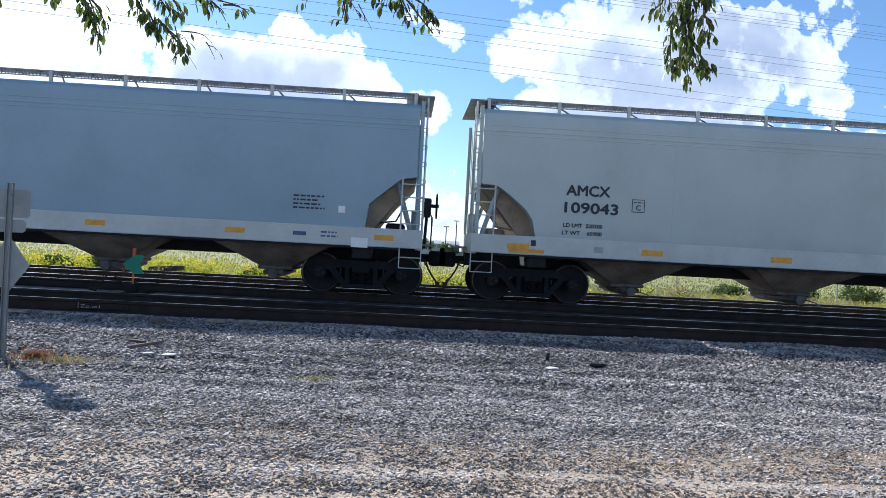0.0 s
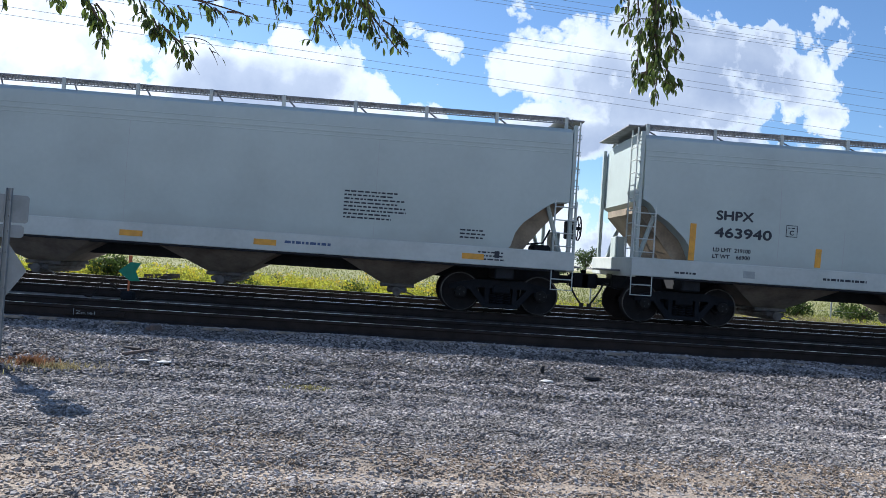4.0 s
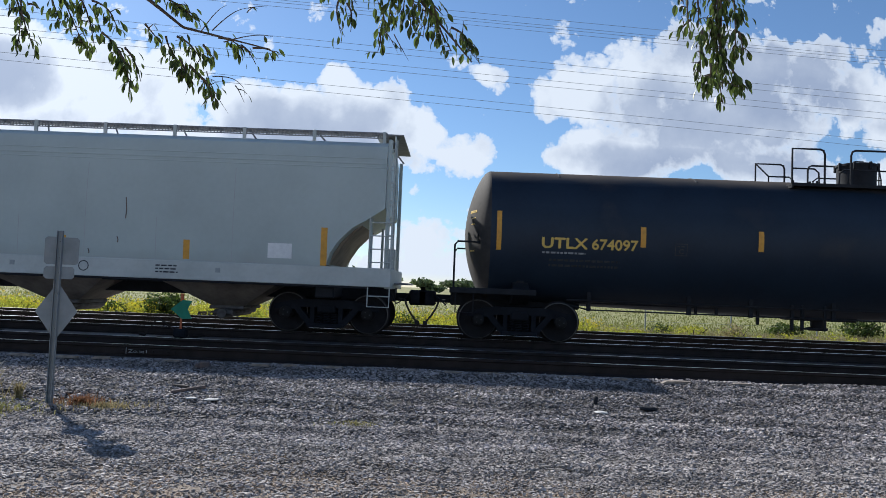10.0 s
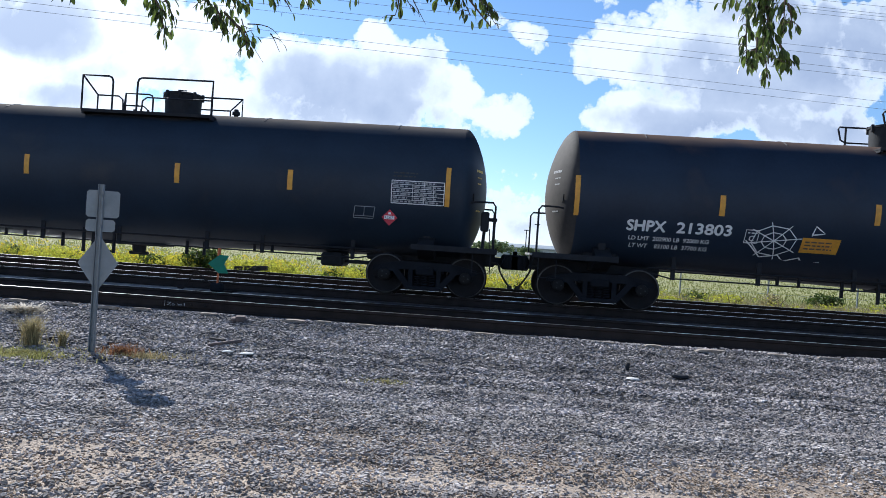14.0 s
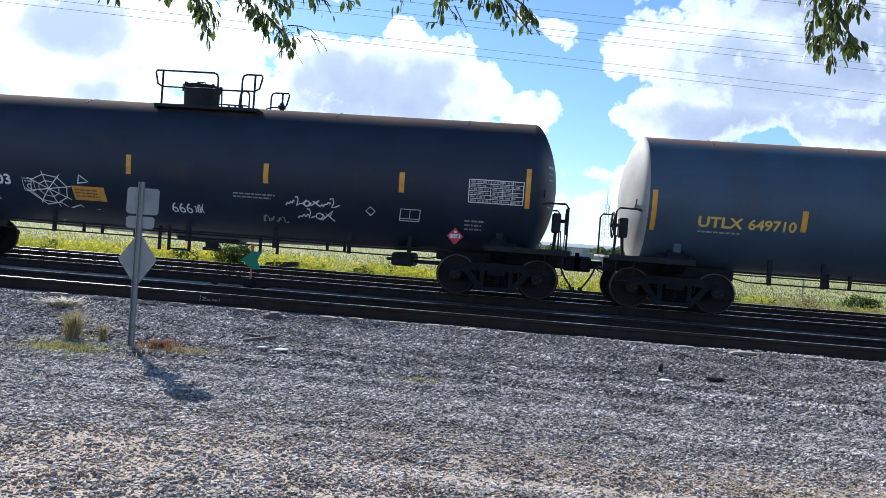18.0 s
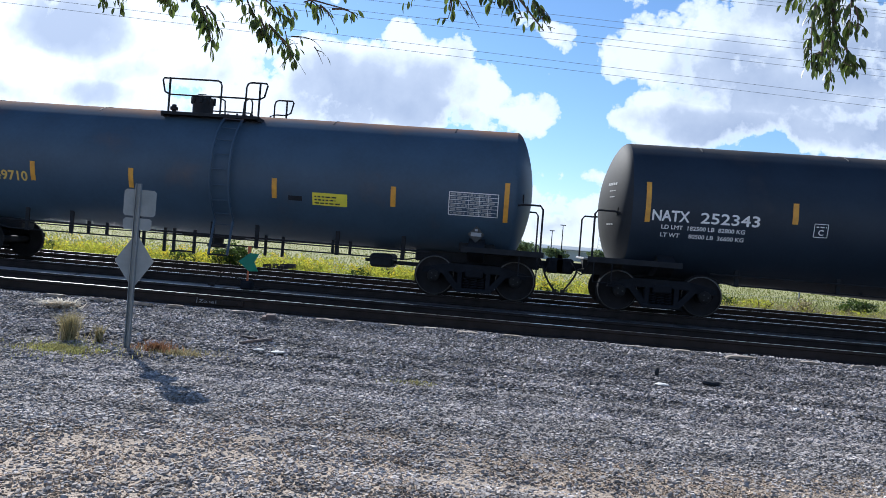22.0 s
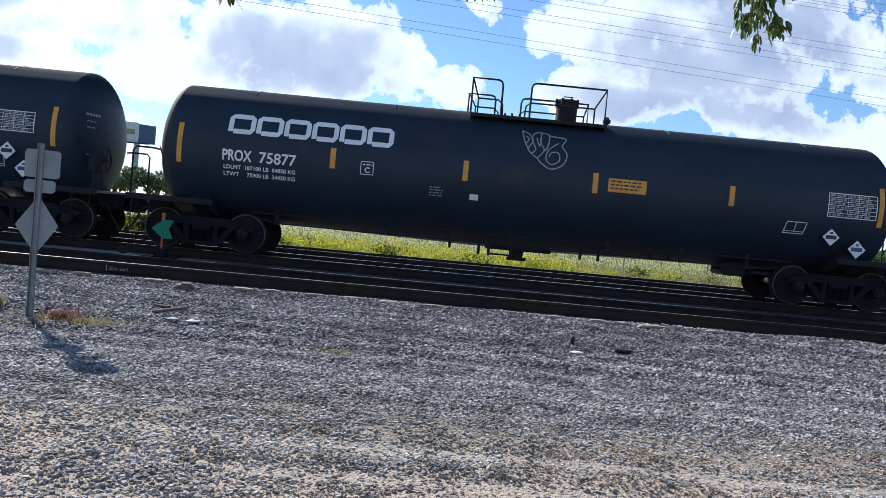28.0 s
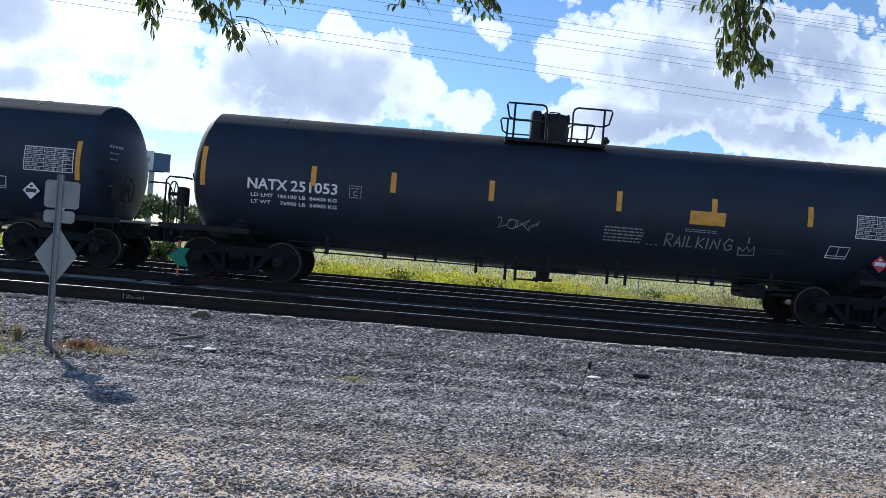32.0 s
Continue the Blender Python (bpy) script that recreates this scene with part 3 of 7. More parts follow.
def bars(parent, x0, x1, z0, z1, lines, surf, m, name="small_print", seed=0):
    """Lines of print too small to read, as short plain bars."""
    rnd = random.Random(seed)
    g = Geo()
    h = (z1 - z0) / lines
    for i in range(lines):
        z = z1 - (i + 0.5) * h
        x = x0
        end = x1 - rnd.random() * 0.25 * (x1 - x0)
        while x < end:
            w = rnd.uniform(0.04, 0.13)
            b = min(x + w, end)
            hh = h * 0.21
            g.add([(x, -surf(z - hh) - 0.006, z - hh), (b, -surf(z - hh) - 0.006, z - hh), (b, -surf(z + hh) - 0.006, z + hh), (x, -surf(z + hh) - 0.006, z + hh)], [(0, 1, 2, 3)])
            x = b + 0.025
    ob = part(name, g, m, parent, smooth=False)
    ob["kind"] = "stuff"
    return ob


# ---- ground ----
def ground_z(y):
    return float(np.interp(y, [7.0, 9.0, 10.6, 11.0, 20.6, 21.6], [0.0, 0.06, 0.20, 0.235, 0.235, 0.10]))


def relief(x, y):
    """Small humps and long shallow wheel ruts of the yard."""
    if y > 11.2:
        return 0.010 * noise.noise((x * 0.7, y * 0.7, 0.0))
    return 0.030 * noise.noise((x * 0.7, y * 0.7, 0.0)) + 0.012 * noise.noise((x * 2.3, y * 2.3, 4.0)) + 0.045 * noise.noise((x * 0.11 + 0.25 * y, y * 2.4, 7.0))


def sheet(name, ys, x0, x1, nx, m, label, rough=0.0):
    g = Geo()
    v = []
    for y in ys:
        for i in range(nx + 1):
            x = x0 + (x1 - x0) * i / nx
            dz = relief(x, y) if rough else 0.0
            v.append((x, y, ground_z(y) + dz))
    f = [(j * (nx + 1) + i, j * (nx + 1) + i + 1, (j + 1) * (nx + 1) + i + 1, (j + 1) * (nx + 1) + i) for j in range(len(ys) - 1) for i in range(nx)]
    g.add(v, f)
    ob = part(name, g, m)
    return tagged(ob, label, "ground", kind="structure")


yard = sheet("ground", [-14 + 0.5 * i for i in range(33)] + [2.2 + 0.2 * i for i in range(44)] + [11.0, 11.3], -45, 45, 240, GRAVEL, "grey crushed-stone yard beside the tracks", 0.03)
bed = sheet("track_bed", [11.3, 12.5, 14, 15.5, 17, 18.5, 20, 20.6, 21.1, 21.6], -220, 220, 220, OILY, "dark oily ballast bed under the tracks", 0.01)
sheet("ground", [21.6, 23, 26, 30, 36, 45, 60, 80, 110, 160, 240, 400, 800, 2000], -2000, 2000, 160, MEADOW, "green and yellow meadow beyond the tracks", 0.0)
outer = Geo()
for xa, xb, ya, yb in ((-2000, -45, -2000, 11.3), (45, 2000, -2000, 11.3), (-45, 45, -2000, -14)):
    outer.add([(xa, ya, -0.02), (xb, ya, -0.02), (xb, yb, -0.02), (xa, yb, -0.02)], [(0, 1, 2, 3)])
tagged(part("ground", outer, GRAVEL), "grey gravel yard farther off", "ground", kind="structure")


# ---- tracks ----
RAIL_PROF = [(-0.07, -0.186), (0.07, -0.186), (0.07, -0.174), (0.012, -0.155), (0.010, -0.055), (0.036, -0.040), (0.036, -0.008), (0.028, -0.001), (-0.028, -0.001), (-0.036, -0.008), (-0.036, -0.040), (-0.010, -0.055), (-0.012, -0.155), (-0.07, -0.174)]
tie_geo = Geo().box(-0.11, 0.11, -1.3, 1.3, -0.18, 0.0, 0.012)
tie_mesh = tie_geo.mesh("tie", TIE)
rnd = random.Random(3)
for yc, x0, x1 in ((12.2, -32, 32), (16.7, -34, 34), (20.45, -36, 36)):
    tr = thing("railway_track", "steel rails on dark wooden ties in oily ballast", "railway track", pose(0, yc, ZR), "parallel tracks", "structure")
    for s in (-1, 1):
        r = Geo()
        r.prism_x([(y + s * 0.7525, z) for y, z in RAIL_PROF], -220, 220)
        r.add([(-220, s * 0.7525 - 0.033, 0.001), (220, s * 0.7525 - 0.033, 0.001), (220, s * 0.7525 + 0.033, 0.001), (-220, s * 0.7525 + 0.033, 0.001)], [(0, 1, 2, 3)], 1)
        part("rail", r, [RAIL, RAILTOP], tr, "steel rail with a polished running surface")
    n = 0
    x = x0
    while x < x1:
        t = part("tie", tie_mesh, None, tr)
        t.location = (x + rnd.uniform(-0.03, 0.03), rnd.uniform(-0.06, 0.06), -0.198 + rnd.uniform(-0.012, 0.004))
        t.rotation_euler = (0, 0, rnd.uniform(-0.02, 0.02))
        x += 0.53


def sandy_patches(m):
    """Mixes sandy dirt into the yard's stone dust, mostly along the trodden strip."""
    n, l = m.node_tree.nodes, m.node_tree.links
    b = n["Principled BSDF"]
    old = b.inputs["Base Color"].links[0].from_socket
    tc, sx, nz = n.new("ShaderNodeTexCoord"), n.new("ShaderNodeSeparateXYZ"), n.new("ShaderNodeTexNoise")
    l.new(tc.outputs["Object"], sx.inputs[0]), l.new(tc.outputs["Object"], nz.inputs[0])
    nz.inputs["Scale"].default_value, nz.inputs["Detail"].default_value = 0.8, 6
    mr = n.new("ShaderNodeMapRange")
    mr.inputs["From Min"].default_value, mr.inputs["From Max"].default_value = 6.6, 3.6
    l.new(sx.outputs[1], mr.inputs["Value"])
    add = n.new("ShaderNodeMath")
    add.operation, add.use_clamp = "MULTIPLY_ADD", True
    l.new(nz.outputs[0], add.inputs[0]), l.new(mr.outputs[0], add.inputs[2])
    add.inputs[1].default_value = 0.5
    sub_ = n.new("ShaderNodeMath")
    sub_.operation, sub_.use_clamp = "MULTIPLY_ADD", True
    l.new(add.outputs[0], sub_.inputs[0])
    sub_.inputs[1].default_value, sub_.inputs[2].default_value = 1.6, -0.42
    mx = n.new("ShaderNodeMix")
    mx.data_type = "RGBA"
    l.new(sub_.outputs[0], mx.inputs[0]), l.new(old, mx.inputs[6])
    mx.inputs[7].default_value = (0.40, 0.325, 0.255, 1)
    l.new(mx.outputs[2], b.inputs["Base Color"])


sandy_patches(GRAVEL)


def sunlit_ballast(m):
    """Sun glare painted pale on the oily ballast: up the line, and in a strip between the two far tracks."""
    n, l = m.node_tree.nodes, m.node_tree.links
    b = n["Principled BSDF"]
    old = b.inputs["Base Color"].links[0].from_socket
    tc, sx, nz = n.new("ShaderNodeTexCoord"), n.new("ShaderNodeSeparateXYZ"), n.new("ShaderNodeTexNoise")
    l.new(tc.outputs["Object"], sx.inputs[0]), l.new(tc.outputs["Object"], nz.inputs[0])
    nz.inputs["Scale"].default_value, nz.inputs["Detail"].default_value = 1.3, 6
    far, strip, both, add = n.new("ShaderNodeMapRange"), n.new("ShaderNodeMapRange"), n.new("ShaderNodeMath"), n.new("ShaderNodeMath")
    far.inputs["From Min"].default_value, far.inputs["From Max"].default_value = -3.5, -7.0
    strip.inputs["From Min"].default_value, strip.inputs["From Max"].default_value = 17.7, 18.6
    l.new(sx.outputs[0], far.inputs["Value"]), l.new(sx.outputs[1], strip.inputs["Value"])
    both.operation = "MAXIMUM"
    l.new(far.outputs[0], both.inputs[0]), l.new(strip.outputs[0], both.inputs[1])
    add.operation, add.use_clamp = "MULTIPLY_ADD", True
    l.new(nz.outputs[0], add.inputs[0]), l.new(both.outputs[0], add.inputs[2])
    add.inputs[1].default_value = 1.6
    ramp = n.new("ShaderNodeValToRGB")
    ramp.color_ramp.elements[0].position, ramp.color_ramp.elements[1].position = 0.90, 1.0
    l.new(add.outputs[0], ramp.inputs[0])
    tone = n.new("ShaderNodeMath")
    tone.operation = "MULTIPLY"
    l.new(ramp.outputs[0], tone.inputs[0]), l.new(both.outputs[0], tone.inputs[1])
    mx = n.new("ShaderNodeMix")
    mx.data_type = "RGBA"
    l.new(tone.outputs[0], mx.inputs[0]), l.new(old, mx.inputs[6])
    mx.inputs[7].default_value = (0.38, 0.36, 0.35, 1)
    l.new(mx.outputs[2], b.inputs["Base Color"])


sunlit_ballast(OILY)


# ---- running gear shared by all cars ----
RW = 0.43


def wheelset_mesh():
    g = Geo()
    g.spin_y([(-0.98, 0.075), (0.98, 0.075)], 12)
    for s in (-1, 1):
        g.spin_y([(s * 0.68, 0.14), (s * 0.69, 0.445), (s * 0.71, 0.457), (s * 0.725, 0.435), (s * 0.735, RW), (s * 0.815, RW - 0.005)], 36, caps=False)
        g.spin_y([(s * 0.816, RW - 0.005), (s * 0.820, RW - 0.012), (s * 0.820, RW - 0.026), (s * 0.812, RW - 0.030)], 36, slot=1, caps=False)
        g.spin_y([(s * 0.812, RW - 0.030), (s * 0.780, 0.36), (s * 0.770, 0.24), (s * 0.80, 0.15), (s * 0.84, 0.14), (s * 0.84, 0.06)], 36, caps=False)
        for k in range(3):   # cast marks on the plate that show it turn
            a = k * 2.1
            g.box(0.27 * math.cos(a) - 0.03, 0.27 * math.cos(a) + 0.03, s * 0.79 - 0.012, s * 0.79 + 0.012, 0.27 * math.sin(a) - 0.02, 0.27 * math.sin(a) + 0.02)
    return g.mesh("wheelset", [WHEELM, RIMM])


def side_frame_mesh(y):
    g = Geo()
    upper = [(-1.12, 0.50), (-1.10, 0.60), (-0.86, 0.66), (-0.52, 0.72), (0.52, 0.72), (0.86, 0.66), (1.10, 0.60), (1.12, 0.50), (0.72, 0.50), (0.50, 0.55), (-0.50, 0.55), (-0.72, 0.50)]
    g.prism(upper, y - 0.08, y + 0.08)
    g.prism([(-0.70, 0.52), (-0.56, 0.54), (-0.30, 0.24), (-0.30, 0.12), (-0.38, 0.14)], y - 0.08, y + 0.08)
    g.prism([(0.70, 0.52), (0.56, 0.54), (0.30, 0.24), (0.30, 0.12), (0.38, 0.14)], y - 0.08, y + 0.08)
    g.box(-0.38, 0.38, y - 0.1, y + 0.1, 0.12, 0.21, 0.02)
    for s in (-1, 1):
        g.box(s * 0.30 - 0.05, s * 0.30 + 0.05, y - 0.08, y + 0.08, 0.2, 0.57, 0.01)
        g.box(s * 0.87 - 0.13, s * 0.87 + 0.13, y - 0.09, y + 0.09, 0.40, 0.62, 0.03)
    return g.mesh("side_frame", TRUCKM)


def spring_mesh(y):
    g = Geo()
    for x in (-0.17, 0.0, 0.17):
        pts = [(x + 0.06 * math.cos(a * 0.9), y + 0.06 * math.sin(a * 0.9), 0.21 + a * 0.0078) for a in range(0, 32)]
        g.tube(pts, 0.014, 5)
    return g.mesh("spring_nest", TRUCKM)


WHEELSET = wheelset_mesh()
SIDE_FRAMES = [side_frame_mesh(y) for y in (-1.02, 1.02)]
SPRINGS = [spring_mesh(y) for y in (-1.02, 1.02)]
BOLSTER = Geo().box(-0.19, 0.19, -1.15, 1.15, 0.44, 0.62, 0.03).box(-0.3, 0.3, -0.3, 0.3, 0.6, 0.74, 0.04).box(-0.31, 0.31, -0.93, 0.93, 0.20, 0.60, 0.03).mesh("truck", TRUCKM)
CAP = Geo().spin_y([(-1.11, 0.13), (-1.14, 0.12), (-1.16, 0.085), (-1.165, 0.03)], 16)
for k in range(3):
    CAP.box(0.06 * math.cos(k * 2.09) - 0.012, 0.06 * math.cos(k * 2.09) + 0.012, -1.178, -1.15, 0.06 * math.sin(k * 2.09) - 0.012, 0.06 * math.sin(k * 2.09) + 0.012, slot=1)
CAP = CAP.mesh("bearing_cap", [CAPM, BEARING])
CAPF = Geo().spin_y([(1.11, 0.13), (1.14, 0.12), (1.16, 0.085), (1.165, 0.03)], 16).mesh("bearing_cap", CAPM)
BEAM = Geo().box(-0.07, 0.07, -0.72, 0.72, 0.30, 0.40, 0.01).box(-0.10, 0.10, -0.80, -0.70, 0.26, 0.5, 0.02).box(-0.10, 0.10, 0.70, 0.80, 0.26, 0.5, 0.02).mesh("brake_beam", TRUCKM)
WHEELS = []


def truck(car, x):
    t = part("truck", BOLSTER, None, car, "dark cast-steel three-piece truck", loc=(x, 0, 0))
    for me in SIDE_FRAMES:
        part("side_frame", me, None, t)
    for me in SPRINGS:
        part("spring_nest", me, None, t)
    for s in (-0.87, 0.87):
        w = part("wheelset", WHEELSET, None, t, "steel wheels with a bright worn rim", loc=(s, 0, RW))
        WHEELS.append(w)
        part("bearing_cap", CAP, None, t, loc=(s, 0, RW))
        part("bearing_cap", CAPF, None, t, loc=(s, 0, RW))
        part("brake_beam", BEAM, None, t, loc=(s * 0.42, 0, 0))
    return t


def coupler(car, x_end, x_joint):
    """Draft sill end, coupler head and hanging air hose."""
    d = 1 if x_joint > x_end else -1
    xa, xb = sorted((x_end - d * 0.4, x_joint))
    g = Geo().box(xa, xb, -0.11, 0.11, 0.74, 0.92, 0.02)
    g.box(*sorted((x_joint - d * 0.30, x_joint + d * 0.10)), -0.19, 0.19, 0.66, 1.0, 0.04)
    g.box(*sorted((x_joint - d * 0.02, x_joint + d * 0.16)), -0.16, 0.02, 0.70, 0.96, 0.05)
    g.box(x_joint - 0.05, x_joint + 0.05, -0.05, 0.05, 0.98, 1.08, 0.02)
    part("coupler", g, TRUCKM, car)
    h = Geo()
    xs_ = x_joint - d * 0.36
    pts = []
    for i in range(13):
        q = i / 12
        pts.append((xs_ + d * (0.27 * q ** 1.3), -0.34 + 0.04 * math.sin(q * 3), 0.74 - 0.46 * q ** 0.9))
    h.tube([(xs_ - d * 0.16, -0.30, 0.80), (xs_ - d * 0.03, -0.33, 0.78)] + pts, 0.021, 8)
    h.box(pts[-1][0] - 0.05, pts[-1][0] + 0.05, pts[-1][1] - 0.03, pts[-1][1] + 0.03, pts[-1][2] - 0.05, pts[-1][2] + 0.04, 0.01)
    lever = [(x_end - d * 0.05, -1.25, 0.98), (x_end + d * 0.10, -1.20, 0.70), (x_end + d * 0.12, -0.5, 0.72), (x_joint - d * 0.20, -0.14, 0.98)]
    part("uncoupling_lever", Geo().tube(lever, 0.013, 6), TRUCKM, car)
    part("air_hose", h, RUBBER, car)


def ladder(car, x, y0, y1, z0, z1, n, m, r=0.013, side=True):
    """A ladder: side ladder when its rungs run along x from y0 to y1, else end ladder."""
    g = Geo()
    for e in (y0, y1):
        g.tube([(e, x, z0), (e, x, z1)] if side else [(x, e, z0), (x, e, z1)], r * 1.4, 6)
    for i in range(n):
        z = z0 + (z1 - z0) * (i + 0.5) / n
        g.tube([(y0, x - 0.03, z), (y1, x - 0.03, z)] if side else [(x, y0, z), (x, y1, z)], r, 6)
    return part("ladder", g, m, car)


def brake_wheel(car, x, y, z, r=0.28, m=FRAME, side=1):
    g = Geo()
    g.tube([(x, y + r * math.cos(a * 0.3142), z + r * math.sin(a * 0.3142)) for a in range(21)], 0.017, 6, cap=False)
    for k in range(5):
        a = 2 * math.pi * k / 5
        g.tube([(x, y, z), (x, y + r * math.cos(a), z + r * math.sin(a))], 0.012, 5)
    g.tube([(x - side * 0.16, y, z), (x + side * 0.05, y, z)], 0.04, 10)
    part("brake_wheel", g, m, car)
    xa, xb = sorted((x - side * 0.30, x - side * 0.12))
    part("brake_gear_box", Geo().box(xa, xb, y - 0.16, y + 0.16, z - 0.26, z + 0.16, 0.03), m, car)
    xm = (xa + xb) / 2
    part("brake_stand", Geo().tube([(xm, y, z - 0.24), (xm - side * 0.03, y, 1.04)], 0.035, 8).tube([(x - side * 0.10, y + 0.06, z - 0.2), (x - side * 0.08, y + 0.06, 1.04)], 0.012, 5), m, car)


# ---- covered hopper cars ----
HW = 1.57


def side_at(z):
    """Half width of a hopper side at a height over the rail."""
    return HW - 0.05 * ((z - 2.55) / 1.2) ** 2 + 0.0


def hopper_section(x, zb, ztop=3.86):
    pts = []
    for i in range(9):
        z = zb + (ztop - zb) * i / 8
        pts.append((x, -side_at(z), z))
    w = side_at(ztop)
    for i in range(1, 12):   # rolled roof edge and shallow arch
        a = i / 12 * math.pi
        pts.append((x, -w * math.copysign(abs(math.cos(a)) ** 0.55, math.cos(a)), ztop + 0.30 * math.sin(a) ** 0.75))
    for i in range(9):
        z = ztop + (zb - ztop) * i / 8
        pts.append((x, side_at(z), z))
    return pts


def hopper_car(name, label, xc, half, off, bays, paint, cut_l, cut_r, joint_l, joint_r, brake=True, open_r=False):
    car = thing(name, label, "hopper car", pose(xc, YC, ZR), "cars of the freight train")
    L = half - 0.18
    def zb(x):
        """Lower edge of the side sheet: cut away over the trucks."""
        z = 1.40
        if x < 0 and cut_l:
            z = max(z, float(np.interp(x + L, [p[0] for p in cut_l], [p[1] for p in cut_l])))
        if x > 0 and cut_r:
            z = max(z, float(np.interp(L - x, [p[0] for p in cut_r], [p[1] for p in cut_r])))
        return z
    xs = sorted({round(v, 3) for v in list(np.linspace(-L, -L + 1.7, 24)) + list(np.linspace(-L + 1.7, L - 1.7, 40)) + list(np.linspace(L - 1.7, L, 24))})
    g = Geo()
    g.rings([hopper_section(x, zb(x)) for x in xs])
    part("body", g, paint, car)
    # sloped end sheets inside the cut-away, dull primer
    for s, cut in ((-1, cut_l), (1, cut_r)):
        if not cut:
            continue
        e = Geo()
        k = 0.42 if open_r and s > 0 else 0.0    # a more deeply set slope sheet
        e.prism([(s * (L - 0.02 - k), 2.55), (s * (L - 0.02 - k), 2.40), (s * (L - 0.45 - k), 1.95), (s * (L - 0.95 - k * 0.8), 1.30), (s * (L - 1.9), 1.30), (s * (L - 1.9), 2.55)], -1.15, 1.15)
        part("slope_sheet", e, DUSTY, car, "dull tan end slope sheet")
        # bracing, air reservoir and pipes in the bay over the truck
        p = Geo()
        for y in (-1.2, 1.2):
            part("end_brace", Geo().tube([(s * (L - 0.30 if k else L - 0.08), y, 1.42), (s * (L - 0.30 if k else L - 0.42), y, 2.5)], 0.035 if k else 0.05, 6), paint, car)
        p.box(*sorted((s * (half - 0.25), s * (half - 0.05))), -0.25, 0.25, 1.0, 1.9, 0.02)
        part("crossover_box", p, paint, car)
        q = Geo()
        q.tube([(s * (L - 0.72), -0.85, 1.92), (s * (L - 0.72), 0.2, 1.92)], 0.19, 14)
        q.box(*sorted((s * (L - 0.62), s * (L - 0.2))), -0.9, -0.4, 1.36, 1.56, 0.05)
        q.tube([(s * (L - 0.25), -0.95, 1.9), (s * (L - 0.40), -0.98, 1.6), (s * (L - 0.75), -0.95, 1.55)], 0.02, 6)
        if not k:
            part("brake_reservoir", q, FRAME if s > 0 else DUSTY, car)
    # rolled seam under the roof
    for y, s in ((-1, -1), (1, 1)):
        w = side_at(3.62)
        for zz in (3.50, 3.70):
            w2 = side_at(zz)
            part("roof_seam", Geo().box(-L, L, *sorted((s * (w2 - 0.01), s * (w2 + 0.006))), zz, zz + 0.018, 0.004), paint, car)
        part("roof_seam", Geo().box(-L, L, *sorted((s * (w - 0.01), s * (w + 0.012))), 3.58, 3.615, 0.004), paint, car)
        part("side_sill", Geo().box(-half, half, *sorted((s * 1.48, s * 1.60)), 1.03, 1.42, 0.012), SILL, car, "white painted side sill")
        part("sill_flange", Geo().box(-half + 0.5, half - 0.5, *sorted((s * 1.40, s * 1.585)), 0.985, 1.028, 0.008), FRAME, car)
    part("centre_sill", Geo().box(-half, half, -0.25, 0.25, 0.72, 1.05, 0.02), FRAME, car)
    for s in (-1, 1):
        part("bolster_beam", Geo().box(s * off - 0.2, s * off + 0.2, -1.46, 1.46, 0.76, 1.02, 0.03), FRAME, car)
        part("end_sill", Geo().box(*sorted((s * half, s * (half - 0.14))), -1.5, 1.5, 1.0, 1.42, 0.015), SILL, car)
        part("end_platform", Geo().box(*sorted((s * (half + 0.02), s * (half + 0.32))), -0.9, 0.9, 1.10, 1.14, 0.006), GRATE, car)
    # discharge bays
    for bx in bays:
        b = Geo()
        top, low = 1.18, 0.42
        ring = lambda z, hx, hy: [(bx - hx, -hy, z), (bx + hx, -hy, z), (bx + hx, hy, z), (bx - hx, hy, z)]
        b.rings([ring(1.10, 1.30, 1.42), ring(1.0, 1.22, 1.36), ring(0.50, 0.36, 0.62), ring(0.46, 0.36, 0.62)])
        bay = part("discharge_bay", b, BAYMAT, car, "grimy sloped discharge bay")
        o = Geo().box(bx - 0.38, bx + 0.38, -0.70, 0.70, 0.42, 0.50, 0.02).box(bx - 0.22, bx + 0.22, -0.92, 0.92, 0.31, 0.42, 0.03)
        o.tube([(bx, -1.02, 0.34), (bx, 1.02, 0.34)], 0.10, 14)
        part("outlet_gate", o, OUTLET, bay)
        part("gate_handle", Geo().tube([(bx + 0.1, -1.0, 0.36), (bx + 0.34, -1.05, 0.30), (bx + 0.42, -1.05, 0.24)], 0.014, 6), OUTLET, bay)
    # brake rod under the sill
    part("brake_rod", Geo().tube([(-half + 1.5, -1.30, 0.98), (half - 1.5, -1.30, 0.98)], 0.016, 6), FRAME, car)
    # roof running boards
    for s in (-1, 1):
        y0, y1 = sorted((s * 0.86, s * 1.24))
        w = Geo()
        w.box(-L + 0.05, L - 0.05, y0, y0 + 0.03, 4.295, 4.325, 0.004).box(-L + 0.05, L - 0.05, y1 - 0.03, y1, 4.295, 4.325, 0.004)
        ye = s * 1.245
        for i in range(int(2 * L / 0.07)):
            x = -L + 0.08 + i * 0.07
            w.box(x, x + 0.018, ye - 0.006, ye + 0.006, 4.20, 4.30)
        w.box(-L + 0.05, L - 0.05, ye - 0.012, ye + 0.012, 4.185, 4.205)
        for j in range(5):
            y = y0 + 0.03 + (j + 0.75) * (y1 - y0 - 0.06) / 5.5
            w.box(-L + 0.05, L - 0.05, y - 0.012, y + 0.012, 4.285, 4.318)
        k = int(2 * L / 0.5)
